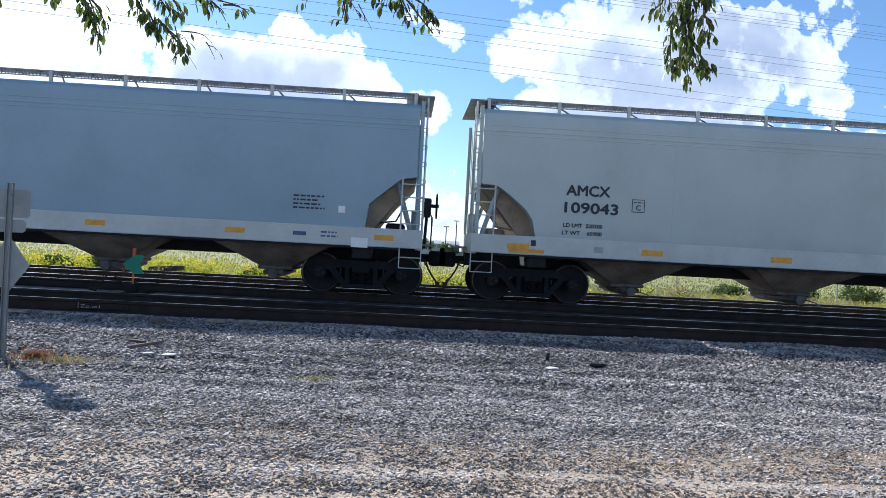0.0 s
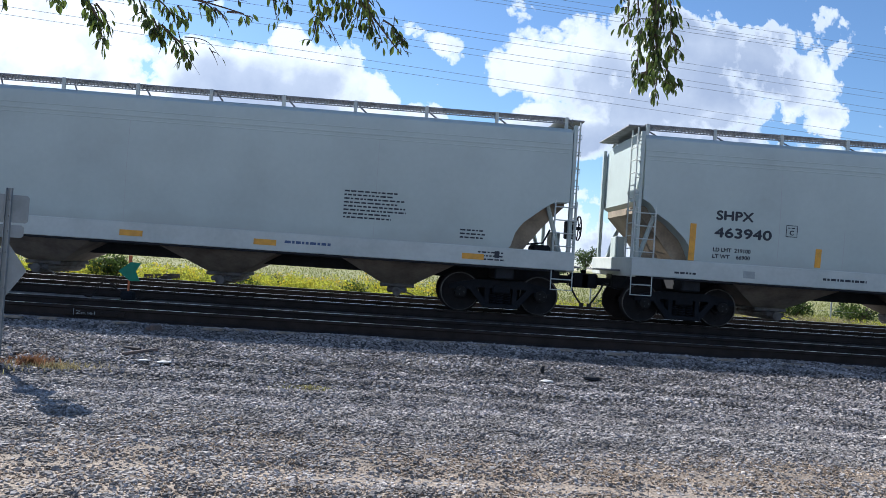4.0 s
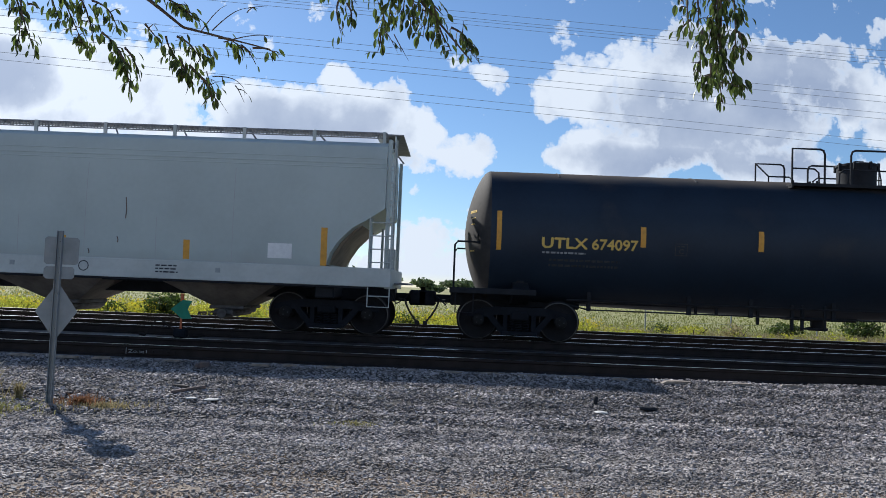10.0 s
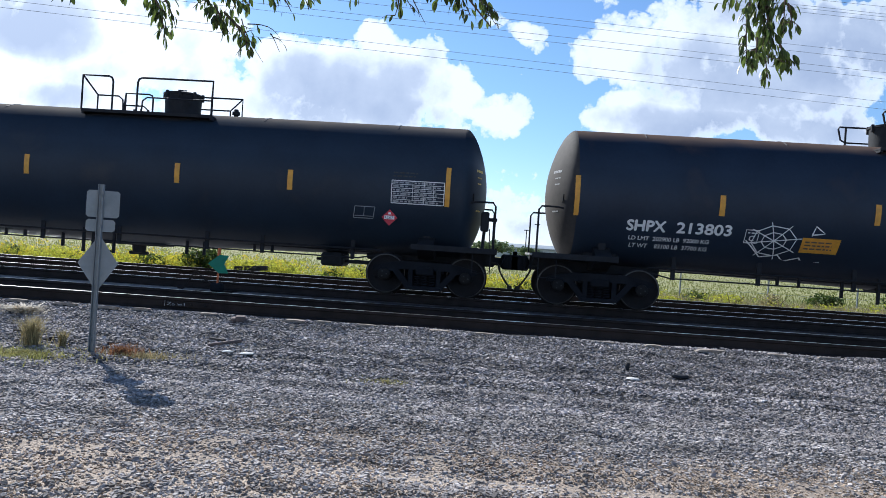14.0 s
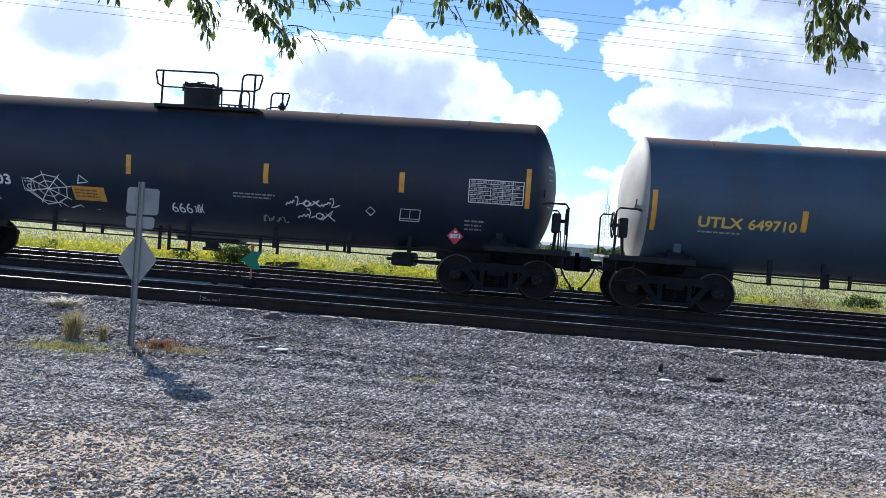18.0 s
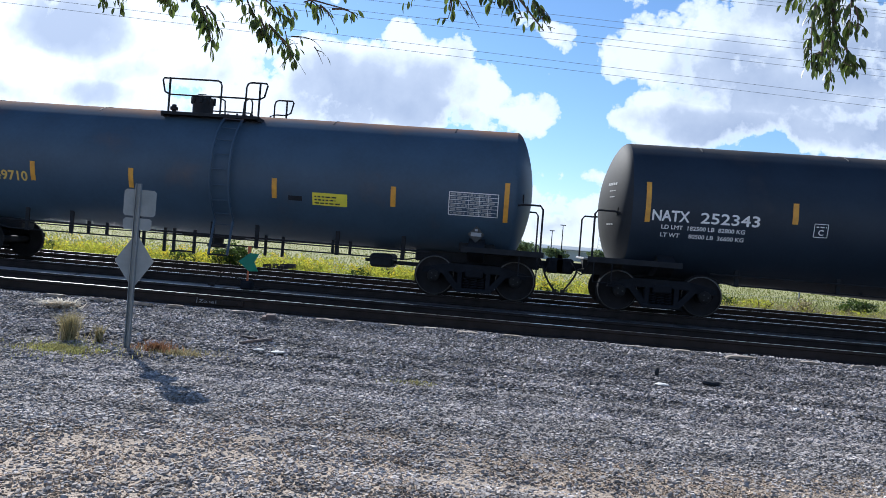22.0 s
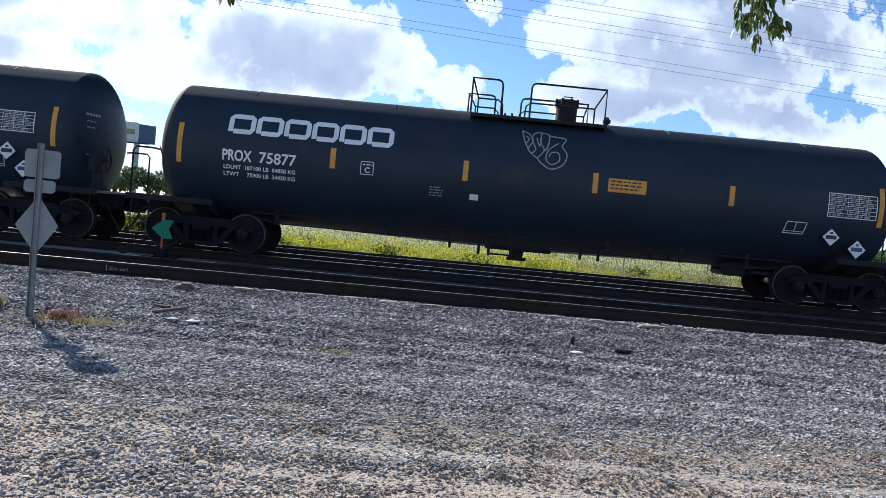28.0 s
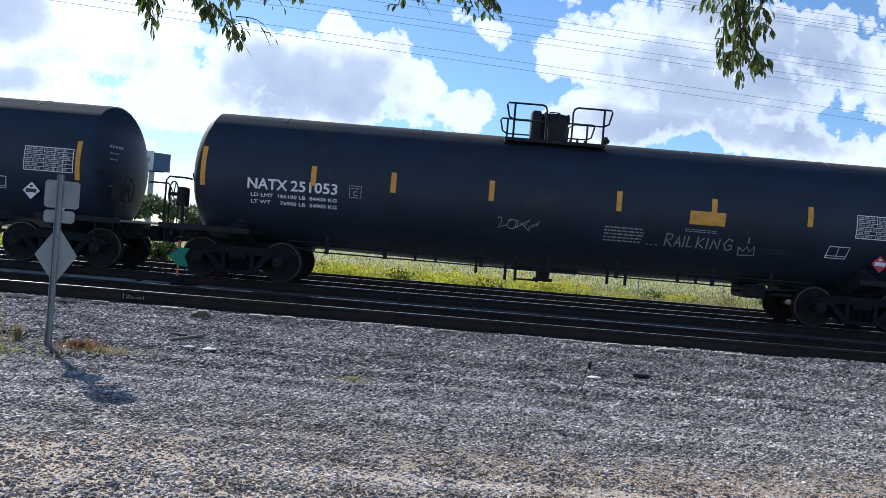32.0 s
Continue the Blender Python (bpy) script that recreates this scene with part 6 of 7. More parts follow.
def switch_stand():
    s = thing("switch_stand", "low switch stand with a green arrow target on an orange rod", "switch stand", pose(-5.36, 14.75, ZR - 0.2))
    part("base_plate", Geo().box(-0.5, 0.3, -0.14, 0.14, 0.0, 0.06, 0.01), RAIL, s)
    part("stand_box", Geo().box(-0.12, 0.12, -0.1, 0.1, 0.06, 0.24, 0.03), TRUCKM, s)
    part("rod", Geo().tube([(0, 0, 0.2), (0, 0, 0.93)], 0.022, 8).tube([(0.0, 0, 0.80), (0, 0, 0.95)], 0.035, 8), ORANGE, s, "orange target rod")
    part("target", Geo().prism([(-0.21, 0.63), (0.02, 0.82), (0.22, 0.81), (0.13, 0.64), (0.22, 0.45), (0.02, 0.44)], -0.032, -0.026), GREEN, s, "green arrow-shaped switch target")
    part("throw_lever", Geo().tube([(-0.05, -0.05, 0.16), (-0.42, -0.12, 0.46), (-0.66, -0.12, 0.10)], 0.02, 8).tube([(-0.66, -0.12, 0.10), (-0.78, -0.12, 0.12)], 0.03, 8), RAIL, s)
    part("connecting_rod", Geo().tube([(0, 0, 0.05), (0.1, 1.5, 0.02)], 0.025, 8), RAIL, s)
    return s


switch_stand()

# splice bar on the near rail with chalk marks
jb = thing("splice_bar", "bolted splice bar on the near rail with chalk scribbles", "rail joint", pose(-4.63, 11.4475, ZR))
part("bar", Geo().box(-0.45, 0.45, -0.045, -0.012, -0.145, -0.055, 0.006), RAIL, jb)
for x in (-0.35, -0.12, 0.12, 0.35):
    part("bolt", Geo().spin_y([(-0.075, 0.012), (-0.06, 0.018), (-0.04, 0.018)], 6, cx=x, cz=-0.1), RAIL, jb)
part("chalk_mark", Geo().box(-0.31, -0.302, -0.050, -0.046, -0.14, -0.045), PALE, jb, smooth=False)
stencil(jb, "Zone1", -0.27, 0.02, -0.125, -0.075, lambda z: 0.048, PALE, "chalk_mark")

# litter, sticks and stray wood
rnd = random.Random(8)


def lump(name, label, cat, x, y, sx, sy, sz, m, seed, turn=0.0):
    """A crumpled or broken small object."""
    r = random.Random(seed)
    g = Geo()
    n = 8
    rings = []
    for j, (h, k) in enumerate(((0.0, 0.8), (0.35, 1.0), (0.75, 0.85), (1.0, 0.45))):
        rings.append([(sx * k * math.cos(2 * math.pi * i / n) * r.uniform(0.8, 1.1), sy * k * math.sin(2 * math.pi * i / n) * r.uniform(0.8, 1.1), sz * h * r.uniform(0.8, 1.15)) for i in range(n)])
    g.rings(rings)
    ob = part(name, g, m)
    ob.matrix_world = pose(x, y, ground_z(y) + 0.015, 0, 0, turn)
    return tagged(ob, label, cat)


lump("plastic_bottle", "crushed white plastic litter in dry weeds", "litter", -4.12, 8.42, 0.11, 0.05, 0.07, LITTER, 1, 8)
lump("paper_scrap", "pale scrap lying on the gravel", "litter", 1.92, 8.94, 0.09, 0.05, 0.03, LITTER, 2, -30)
lump("paper_scrap", "pale scrap lying on the gravel", "litter", -2.69, 8.73, 0.09, 0.05, 0.025, LITTER, 3, 10)
lump("paper_scrap", "pale scrap lying on the gravel", "litter", -2.95, 8.78, 0.08, 0.04, 0.02, LITTER, 5, 10)
lump("pale_stone", "pale stone lying on the gravel", "stone", 5.0, 7.0, 0.09, 0.06, 0.04, LITTER, 4, 20)
lump("dark_scrap", "dark scrap lying on the gravel", "litter", 2.55, 9.2, 0.12, 0.05, 0.05, FRAME, 6, 0)
lump("dark_scrap", "dark scrap lying on the gravel", "litter", 1.95, 9.45, 0.03, 0.03, 0.09, FRAME, 7, 0)
for x, y, l, turn, tilt in ((-3.14, 9.2, 0.42, 28, 8), (-5.35, 9.05, 0.9, 5, 0), (-3.3, 9.35, 0.25, -20, 0), (-5.0, 8.8, 0.35, 40, 0)):
    ob = part("stick", Geo().box(-l / 2, l / 2, -0.022, 0.022, 0.0, 0.035, 0.006), RUST if tilt else TIE)
    ob.matrix_world = pose(x, y, ground_z(y) + 0.02, 0, -tilt, turn)
    tagged(ob, "broken piece of dark wood on the gravel", "wood scrap")
ob = part("wood_stub", Geo().box(-0.11, 0.11, -0.07, 0.07, -0.02, 0.05, 0.012).box(-0.05, 0.09, -0.09, 0.03, 0.0, 0.085, 0.012), RUST)
ob.matrix_world = pose(-3.5, 10.75, ground_z(10.75), 6, 0, 15)
tagged(ob, "weathered wooden tie stub by the rail", "wood scrap")
# split ends of ties that show through the stone beside the near rail
for i, (x, w) in enumerate(((-1.65, 0.16), (-1.1, 0.14), (-0.55, 0.17), (0.12, 0.16), (0.70, 0.19), (1.22, 0.17), (1.88, 0.16), (2.6, 0.12), (3.40, 0.22), (4.35, 0.14), (5.1, 0.16), (6.12, 0.2), (7.0, 0.15), (-2.3, 0.12), (-2.72, 0.16), (-4.06, 0.15), (-5.12, 0.14), (-5.6, 0.18), (-6.3, 0.2), (-7.1, 0.16))):
    ob = part("tie_splinter", Geo().prism([(-w, -0.03), (w * 0.9, -0.03), (w, 0.004), (w * 0.3, 0.010), (-w * 0.7, 0.006)], -0.035, 0.03), PALEWOOD)
    ob.matrix_world = pose(x, 10.96 + 0.05 * math.sin(i * 2.1), 0.268, 8 * math.sin(i), 0, 6 * math.sin(i * 1.7))
    tagged(ob, "pale split end of a wooden tie showing in the stone", "tie", "tie ends beside the near rail")


# ---- loose stone ----
def stones(name, label, count, region, size, m, seed, lift=0.0):
    """Loose stones joined into one mesh: squashed, turned, broken blocks."""
    rs = np.random.RandomState(seed)
    ico = np.array([(x, y, z) for x in (-1, 1) for y in (-1, 1) for z in (-1, 1)]) * 0.62
    tri = np.array([(0, 1, 3), (0, 3, 2), (4, 6, 7), (4, 7, 5), (0, 4, 5), (0, 5, 1), (2, 3, 7), (2, 7, 6), (0, 2, 6), (0, 6, 4), (1, 5, 7), (1, 7, 3)])
    xy = region(rs, count)
    k = len(xy)
    s = rs.uniform(*size, (k, 1)) * np.array([[1.1, 0.95, 0.62]]) * rs.uniform(0.75, 1.25, (k, 3))
    v = ico[None] * rs.uniform(0.45, 1.35, (k, 8, 1)) * s[:, None]
    a, b = rs.uniform(0, 6.28, k), rs.normal(0, 0.34, k)
    ca, sa, cb, sb = np.cos(a)[:, None], np.sin(a)[:, None], np.cos(b)[:, None], np.sin(b)[:, None]
    x, y, z = v[..., 0], v[..., 1] * cb - v[..., 2] * sb, v[..., 1] * sb + v[..., 2] * cb
    gz = np.interp(xy[:, 1], [7.0, 9.0, 10.6, 11.0], [0.0, 0.06, 0.20, 0.235])
    gz = gz + np.array([relief(px, py) for px, py in xy])
    out = np.stack([x * ca - y * sa + xy[:, 0:1], x * sa + y * ca + xy[:, 1:2], z + gz[:, None] + lift + 0.40 * s[:, 2:3]], -1)
    faces = (tri[None] + 8 * np.arange(k)[:, None, None]).reshape(-1, 3)
    ob = new(name, np_mesh(name, out.reshape(-1, 3), faces, m))
    return tagged(ob, label, "gravel", kind="stuff")


def fan(y0, y1, spread=0.66, pad=0.6):
    def region(rs, n):
        y = np.sqrt(rs.uniform(y0 ** 2, y1 ** 2, n))
        return np.stack([-0.03 * y + rs.uniform(-1, 1, n) * (y * (spread + 0.05) + pad), y], -1)
    return region


def sandy(x, y):
    """Where fine sandy stone lies: the trodden strip, in uneven tongues."""
    return noise.noise((x * 0.30, y * 0.8, 9.0)) * 0.9 + 0.35 * noise.noise((x * 1.1, y * 2.0, 3.0)) + (5.9 - y) * 0.42


def tan_fan(rs, n):
    xy = fan(3.3, 7.2)(rs, n)
    return xy[np.array([sandy(x, y) > rs.normal(0, 0.15) for x, y in xy])]


def grey_fan(rs, n):
    xy = fan(3.3, 7.8)(rs, n)
    return xy[np.array([sandy(x, y) < 0.36 + rs.normal(0, 0.35) for x, y in xy])]


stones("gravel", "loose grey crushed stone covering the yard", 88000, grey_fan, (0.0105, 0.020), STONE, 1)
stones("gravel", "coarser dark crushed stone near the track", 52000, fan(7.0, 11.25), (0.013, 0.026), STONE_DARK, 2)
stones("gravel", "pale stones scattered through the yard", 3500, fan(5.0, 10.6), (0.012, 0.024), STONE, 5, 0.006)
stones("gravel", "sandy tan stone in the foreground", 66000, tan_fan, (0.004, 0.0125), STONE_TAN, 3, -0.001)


# ---- grass and weeds ----
def blades(name, label, n, place, h, w, m, seed, lean=0.35, cat="grass"):
    """Thin bent blades joined into one mesh; place gives x, y, z arrays."""
    rs = np.random.RandomState(seed)
    x, y, z = place(rs, n)
    n = len(x)
    hh = rs.uniform(*h, n)
    ww = rs.uniform(*w, n)
    a = rs.uniform(0, 6.283, n)
    lx, ly = rs.normal(0, lean, n) * hh, rs.normal(0, lean, n) * hh
    dx, dy = np.cos(a) * ww, np.sin(a) * ww
    v = np.stack([np.stack([x - dx, y - dy, z - 0.02], -1), np.stack([x + dx, y + dy, z - 0.02], -1),
                  np.stack([x - dx * 0.7 + lx * 0.4, y - dy * 0.7 + ly * 0.4, z + hh * 0.6], -1), np.stack([x + dx * 0.7 + lx * 0.4, y + dy * 0.7 + ly * 0.4, z + hh * 0.6], -1),
                  np.stack([x + lx, y + ly, z + hh], -1)], 1)
    f = np.array([(0, 1, 3), (0, 3, 2), (2, 3, 4)])
    faces = (f[None] + 5 * np.arange(n)[:, None, None]).reshape(-1, 3)
    ob = new(name, np_mesh(name, v.reshape(-1, 3), faces, m))
    return tagged(ob, label, cat, kind="stuff")


def meadow_place(y0, y1, dens=1.0):
    def place(rs, n):
        y = y0 * (y1 / y0) ** rs.uniform(0, 1, n)
        x = rs.uniform(-1, 1, n) * (y * 0.72 + 1.5)
        return x, y, np.interp(y, [20.6, 21.6], [0.235, 0.10])
    return place


def goldenrod(y0, y1, x0, x1):
    """An uneven bank of tall weeds, densest near the tracks."""
    def place(rs, n):
        x = rs.uniform(x0, x1, n)
        y = y0 + (y1 - y0) * rs.uniform(0, 1, n) ** 1.6
        keep = np.array([noise.noise((p * 0.8, q * 0.5, 2.0)) > -0.12 + 0.35 * rs.uniform(-1, 1) for p, q in zip(x, y)])
        return x[keep], y[keep], np.full(int(keep.sum()), 0.10)
    return place


blades("meadow_grass", "green meadow grass with yellow tips", 42000, meadow_place(21.3, 34), (0.05, 0.17), (0.006, 0.014), GRASS, 11, 0.6)
def weed_bank(name, label, plants, place, leaves, size, h, m, seed, top=0.0, cat="weeds"):
    """Leafy weeds: small leaves heaped round many stems; top: only the upper share of each plant."""
    rs = np.random.RandomState(seed)
    x, y, z = place(rs, plants)
    k = len(x)
    hh = rs.uniform(*h, k) * (1.1 - 0.35 * rs.uniform(0, 1, k))
    n = k * leaves
    own = np.repeat(np.arange(k), leaves)
    up = top + (1 - top) * rs.uniform(0, 1, n) ** 0.75
    wide = hh[own] * (0.42 if not top else 0.30) * (0.45 + 0.75 * np.sin(np.pi * np.clip(up, 0.1, 0.95)))
    a = rs.uniform(0, 6.283, n)
    rad = np.sqrt(rs.uniform(0, 1, n)) * wide
    c = np.stack([x[own] + rad * np.cos(a), y[own] + rad * np.sin(a), z[own] + up * hh[own]], -1)
    u = np.stack([np.cos(a), np.sin(a), rs.uniform(0.2, 1.6, n)], -1)
    u /= np.linalg.norm(u, axis=1, keepdims=True)
    w = rs.normal(0, 1, (n, 3))
    w -= u * (w * u).sum(1, keepdims=True)
    w /= np.linalg.norm(w, axis=1, keepdims=True)
    sz = rs.uniform(0.6, 1.3, (n, 1)) * size
    q = np.stack([c - u * sz, c - w * sz * 0.42, c + u * sz, c + w * sz * 0.42], 1)
    f = (np.array([(0, 1, 2), (0, 2, 3)])[None] + 4 * np.arange(n)[:, None, None]).reshape(-1, 3)
    return tagged(new(name, np_mesh(name, q.reshape(-1, 3), f, m)), label, cat, kind="stuff")


weed_bank("weeds", "bank of tall yellow-green weeds beyond the tracks", 1500, goldenrod(21.7, 26.5, -17, 4.4), 34, 0.045, (0.30, 0.72), GOLDWEED, 12)
weed_bank("wild_flowers", "yellow flower heads on the tall weeds", 700, goldenrod(21.7, 25.5, -17, 4.6), 9, 0.034, (0.42, 0.78), FLOWER, 13, 0.72, cat="flowers")
weed_bank("weeds", "sparse low yellow-green weeds in dry grass", 330, goldenrod(21.7, 27, 4.4, 17), 28, 0.04, (0.18, 0.46), GOLDWEED, 15)
blades("meadow_grass", "dry straw-coloured weeds beyond the tracks", 12000, goldenrod(21.7, 27, 3.6, 17), (0.14, 0.40), (0.006, 0.013), DRYGRASS, 16, 0.5)
blades("meadow_grass", "pale dry grass farther out in the meadow", 40000, meadow_place(32, 110), (0.06, 0.16), (0.012, 0.03), GRASS, 14)


def patch_place(cx, cy, rx, ry):
    def place(rs, n):
        a, r = rs.uniform(0, 6.283, n), np.abs(rs.normal(0, 0.5, n)) * (0.75 + 0.25 * np.sin(3 * rs.uniform(0, 6.283, n)))
        x, y = cx + rx * r * np.cos(a), cy + ry * r * np.sin(a)
        return x, y, np.interp(y, [7.0, 9.0, 10.6, 11.0], [0.0, 0.06, 0.20, 0.235])
    return place


blades("grass_tuft", "upright tuft of straw-coloured dry grass", 420, patch_place(-5.18, 8.42, 0.14, 0.10), (0.18, 0.40), (0.003, 0.006), DRYGRASS, 21, 0.36)
blades("low_weeds", "sparse low weeds round the sign post", 1500, patch_place(-4.95, 7.95, 0.85, 0.62), (0.012, 0.045), (0.003, 0.007), WEED, 22, 0.9)
blades("low_weeds", "dry weeds beside the sign post", 520, patch_place(-3.75, 8.25, 0.80, 0.40), (0.012, 0.05), (0.003, 0.007), DRYGRASS, 23, 0.9)
blades("low_weeds", "reddish weeds beside the sign post", 300, patch_place(-4.05, 8.35, 0.40, 0.2), (0.04, 0.13), (0.003, 0.006), RUSTWEED, 27, 0.7)
blades("low_weeds", "faint green weeds growing through the gravel", 260, patch_place(-0.9, 7.9, 0.5, 0.4), (0.01, 0.03), (0.003, 0.006), WEED, 24, 0.8)
blades("low_weeds", "faint green weeds growing through the gravel", 300, patch_place(0.75, 8.0, 0.5, 0.4), (0.01, 0.03), (0.003, 0.006), WEED, 25, 0.8)
blades("straw_litter", "heap of bleached shredded straw by the rail", 420, patch_place(-6.55, 10.33, 0.32, 0.16), (0.03, 0.11), (0.010, 0.024), STRAWM, 28, 2.2, cat="litter")
blades("grass_tuft", "small tuft of dry grass", 160, patch_place(-4.85, 8.5, 0.06, 0.05), (0.12, 0.22), (0.003, 0.006), DRYGRASS, 26, 0.3)


def leaf_ball(rs, n, cx, cy, cz, rx, ry, rz, size):
    """Small leaf quads, as two triangles each, spread through an uneven ellipsoid."""
    d = rs.normal(0, 1, (n, 3))
    d /= np.linalg.norm(d, axis=1, keepdims=True)
    r = rs.uniform(0.35, 1.0, (n, 1)) ** 0.6
    lump_ = 1 + 0.28 * np.sin(d[:, 0:1] * 5 + cx) * np.cos(d[:, 2:3] * 4 + cy)
    c = np.array([[cx, cy, cz]]) + d * r * lump_ * np.array([[rx, ry, rz]])
    u, w = rs.normal(0, 1, (n, 3)), rs.normal(0, 1, (n, 3))
    u /= np.linalg.norm(u, axis=1, keepdims=True)
    w -= u * (w * u).sum(1, keepdims=True)
    w /= np.linalg.norm(w, axis=1, keepdims=True)
    s = rs.uniform(0.6, 1.3, (n, 1)) * size
    return np.stack([c - u * s, c - w * s * 0.6, c + u * s, c + w * s * 0.6], 1)


def quads_mesh(name, q, m):
    k = len(q)
    f = (np.array([(0, 1, 2), (0, 2, 3)])[None] + 4 * np.arange(k)[:, None, None]).reshape(-1, 3)
    return np_mesh(name, q.reshape(-1, 3), f, m)


def bush(name, label, x, y, z, rx, rz, n, size, m, seed, cat="bush"):
    rs = np.random.RandomState(seed)
    b = thing(name, label, cat, pose(x, y, z))
    st = Geo()
    for k in range(5):
        a = rs.uniform(0, 6.28)
        st.tube([(0, 0, -0.1), (0.25 * rx * math.cos(a), 0.25 * rx * math.sin(a), rz * 0.7), (0.6 * rx * math.cos(a), 0.6 * rx * math.sin(a), rz * 1.5)], [0.05 * rx, 0.03 * rx, 0.01 * rx], 6)
    part("stems", st, BARK, b)
    q = np.concatenate([leaf_ball(rs, n // 4, rs.uniform(-0.45, 0.45) * rx, rs.uniform(-0.3, 0.3) * rx, rz * rs.uniform(0.75, 1.3), rx * rs.uniform(0.5, 0.8), rx * 0.6, rz * rs.uniform(0.5, 0.75), size) for _ in range(4)])
    part("crown", quads_mesh("crown", q, m), None, b)
    return b


bush("bush", "leafy green bush behind the tracks", -8.6, 22.2, 0.1, 0.75, 0.55, 1100, 0.055, BUSHM, 1)
bush("bush", "low green bush behind the tracks", -10.4, 22.6, 0.1, 0.7, 0.35, 700, 0.05, BUSHM, 2)
bush("bush", "low dark bush behind the tracks", -4.6, 22.3, 0.1, 0.5, 0.30, 500, 0.05, BUSHM, 3)
bush("bush", "dry brown shrub in the meadow", 9.2, 23.5, 0.1, 0.5, 0.35, 350, 0.04, DRYGRASS, 4)
bush("bush", "green shrub by the fence", 14.5, 26.2, 0.1, 0.9, 0.5, 900, 0.06, BUSHM, 5)
bush("bush", "green shrub by the fence", 12.0, 26.6, 0.1, 0.7, 0.35, 600, 0.06, BUSHM, 6)
bush("bush", "green shrub by the fence", 17.5, 26.8, 0.1, 1.1, 0.5, 900, 0.06, BUSHM, 7)
rb = random.Random(77)
for i in range(26):
    w = bush("weedy_shrub", "low yellow-green weedy shrub behind the tracks", -15.5 + i * 0.95 + rb.uniform(-0.4, 0.4), rb.uniform(21.9, 24.6), 0.1, rb.uniform(0.45, 0.85), rb.uniform(0.16, 0.36), 420, 0.035, GOLDWEED if i % 3 else BUSHM, 50 + i)
    tagged(w, group="weedy shrubs behind the tracks")
# pile of old ties behind the switch
pile = thing("tie_pile", "heap of broken old ties and rusty scrap", "debris", pose(-6.7, 21.9, 0.1))
for i in range(9):
    r = random.Random(40 + i)
    ob = part("old_tie", Geo().box(-0.5, 0.5, -0.1, 0.1, -0.07, 0.07, 0.02), RUST if i % 3 == 0 else TIE, pile)
    ob.location, ob.rotation_euler = (r.uniform(-1.0, 1.0), r.uniform(-0.3, 0.3), 0.10 + 0.04 * i * (i % 2)), (r.uniform(-0.2, 0.2), r.uniform(-0.25, 0.25), r.uniform(-0.6, 0.6))

# fence of thin posts and strands on the far side
for i in range(7):
    x = 7.0 + i * 3.05
    f = thing("fence_post", "thin grey metal fence post", "fence post", pose(x, 26.4, 0.1), "line of fence posts")
    part("post", Geo().tube([(0, 0, -0.3), (0, 0, 1.25)], 0.03, 8), GALV, f)
    part("cap", Geo().spin_z([(1.24, 0.036), (1.28, 0.034), (1.30, 0.01)], 8), GALV, f)
fs = Geo()
for z in (0.5, 0.85, 1.2):
    fs.tube([(7.0, 26.4, 0.1 + z), (25.3, 26.4, 0.1 + z)], 0.006, 4)
tagged(part("fence_wire", fs, GALV), "three thin fence wires", "fence", kind="stuff")


# ---- distance ----
def far_tree(x, y, w, h, seed):
    rs = np.random.RandomState(seed)
    t = thing("tree", "distant green tree with an uneven crown", "tree", pose(x, y, 0), "far line of trees")
    tr = Geo().tube([(0, 0, -0.3), (0.1, 0, h * 0.35), (0.0, 0.1, h * 0.7)], [w * 0.06, w * 0.045, w * 0.015], 7)
    for k in range(4):
        a = rs.uniform(0, 6.28)
        tr.tube([(0.05, 0, h * 0.3), (w * 0.3 * math.cos(a), w * 0.3 * math.sin(a), h * 0.65)], [w * 0.03, w * 0.008], 5)
    part("trunk", tr, BARK, t)
    q = np.concatenate([leaf_ball(rs, 170, rs.uniform(-0.4, 0.4) * w, rs.uniform(-0.2, 0.2) * w, h * rs.uniform(0.35, 0.78), w * rs.uniform(0.2, 0.38), w * 0.3, h * rs.uniform(0.14, 0.24), 0.16 * w / 3) for _ in range(7)])
    part("crown", quads_mesh("crown", q, FARTREE), None, t)


rt = random.Random(5)
for i in range(46):
    x = -150 + i * 6.6 + rt.uniform(-2, 2)
    far_tree(x, rt.uniform(112, 150), rt.uniform(5, 8), rt.uniform(3.0, 4.6), 100 + i)
for x, y, w, h in ((-43, 98, 6, 5.6), (-39.5, 101, 5, 5.4), (-36, 103, 6, 4.6), (-47, 100, 6, 4.8), (30, 118, 3.5, 5.9), (26.5, 122, 4, 3.6), (-19, 118, 5, 4.8)):
    far_tree(x, y, w, h, int(x * 7) % 1000 + 300)

shed = thing("shed", "long low pale shed on the horizon", "building", pose(14, 165, 0))
part("wall", Geo().box(-12, 12, -4, 4, -0.3, 2.6, 0.05), SHED, shed)
part("roof", Geo().prism_x([(-4.4, 2.5), (0, 3.3), (4.4, 2.5), (4.4, 2.35), (-4.4, 2.35)], -12.4, 12.4), GALV, shed)
for i in range(4):
    part("door", Geo().box(-9 + i * 5, -6.6 + i * 5, -4.06, -4.0, 0, 2.1, 0.02), GALV, shed)
for x, h in ((8.0, 6.0), (10.1, 7.3), (31.2, 8.0), (22.5, 5.6), (-28, 8.5)):
    lp = thing("light_pole", "thin dark lighting pole far off", "light pole", pose(x, 150, 0), "far lighting poles")
    part("pole", Geo().tube([(0, 0, -0.3), (0, 0, h)], [0.14, 0.08], 8), FRAME, lp)
    part("lamp_head", Geo().box(-0.55, 0.55, -0.2, 0.2, h - 0.05, h + 0.12, 0.04), FRAME, lp)


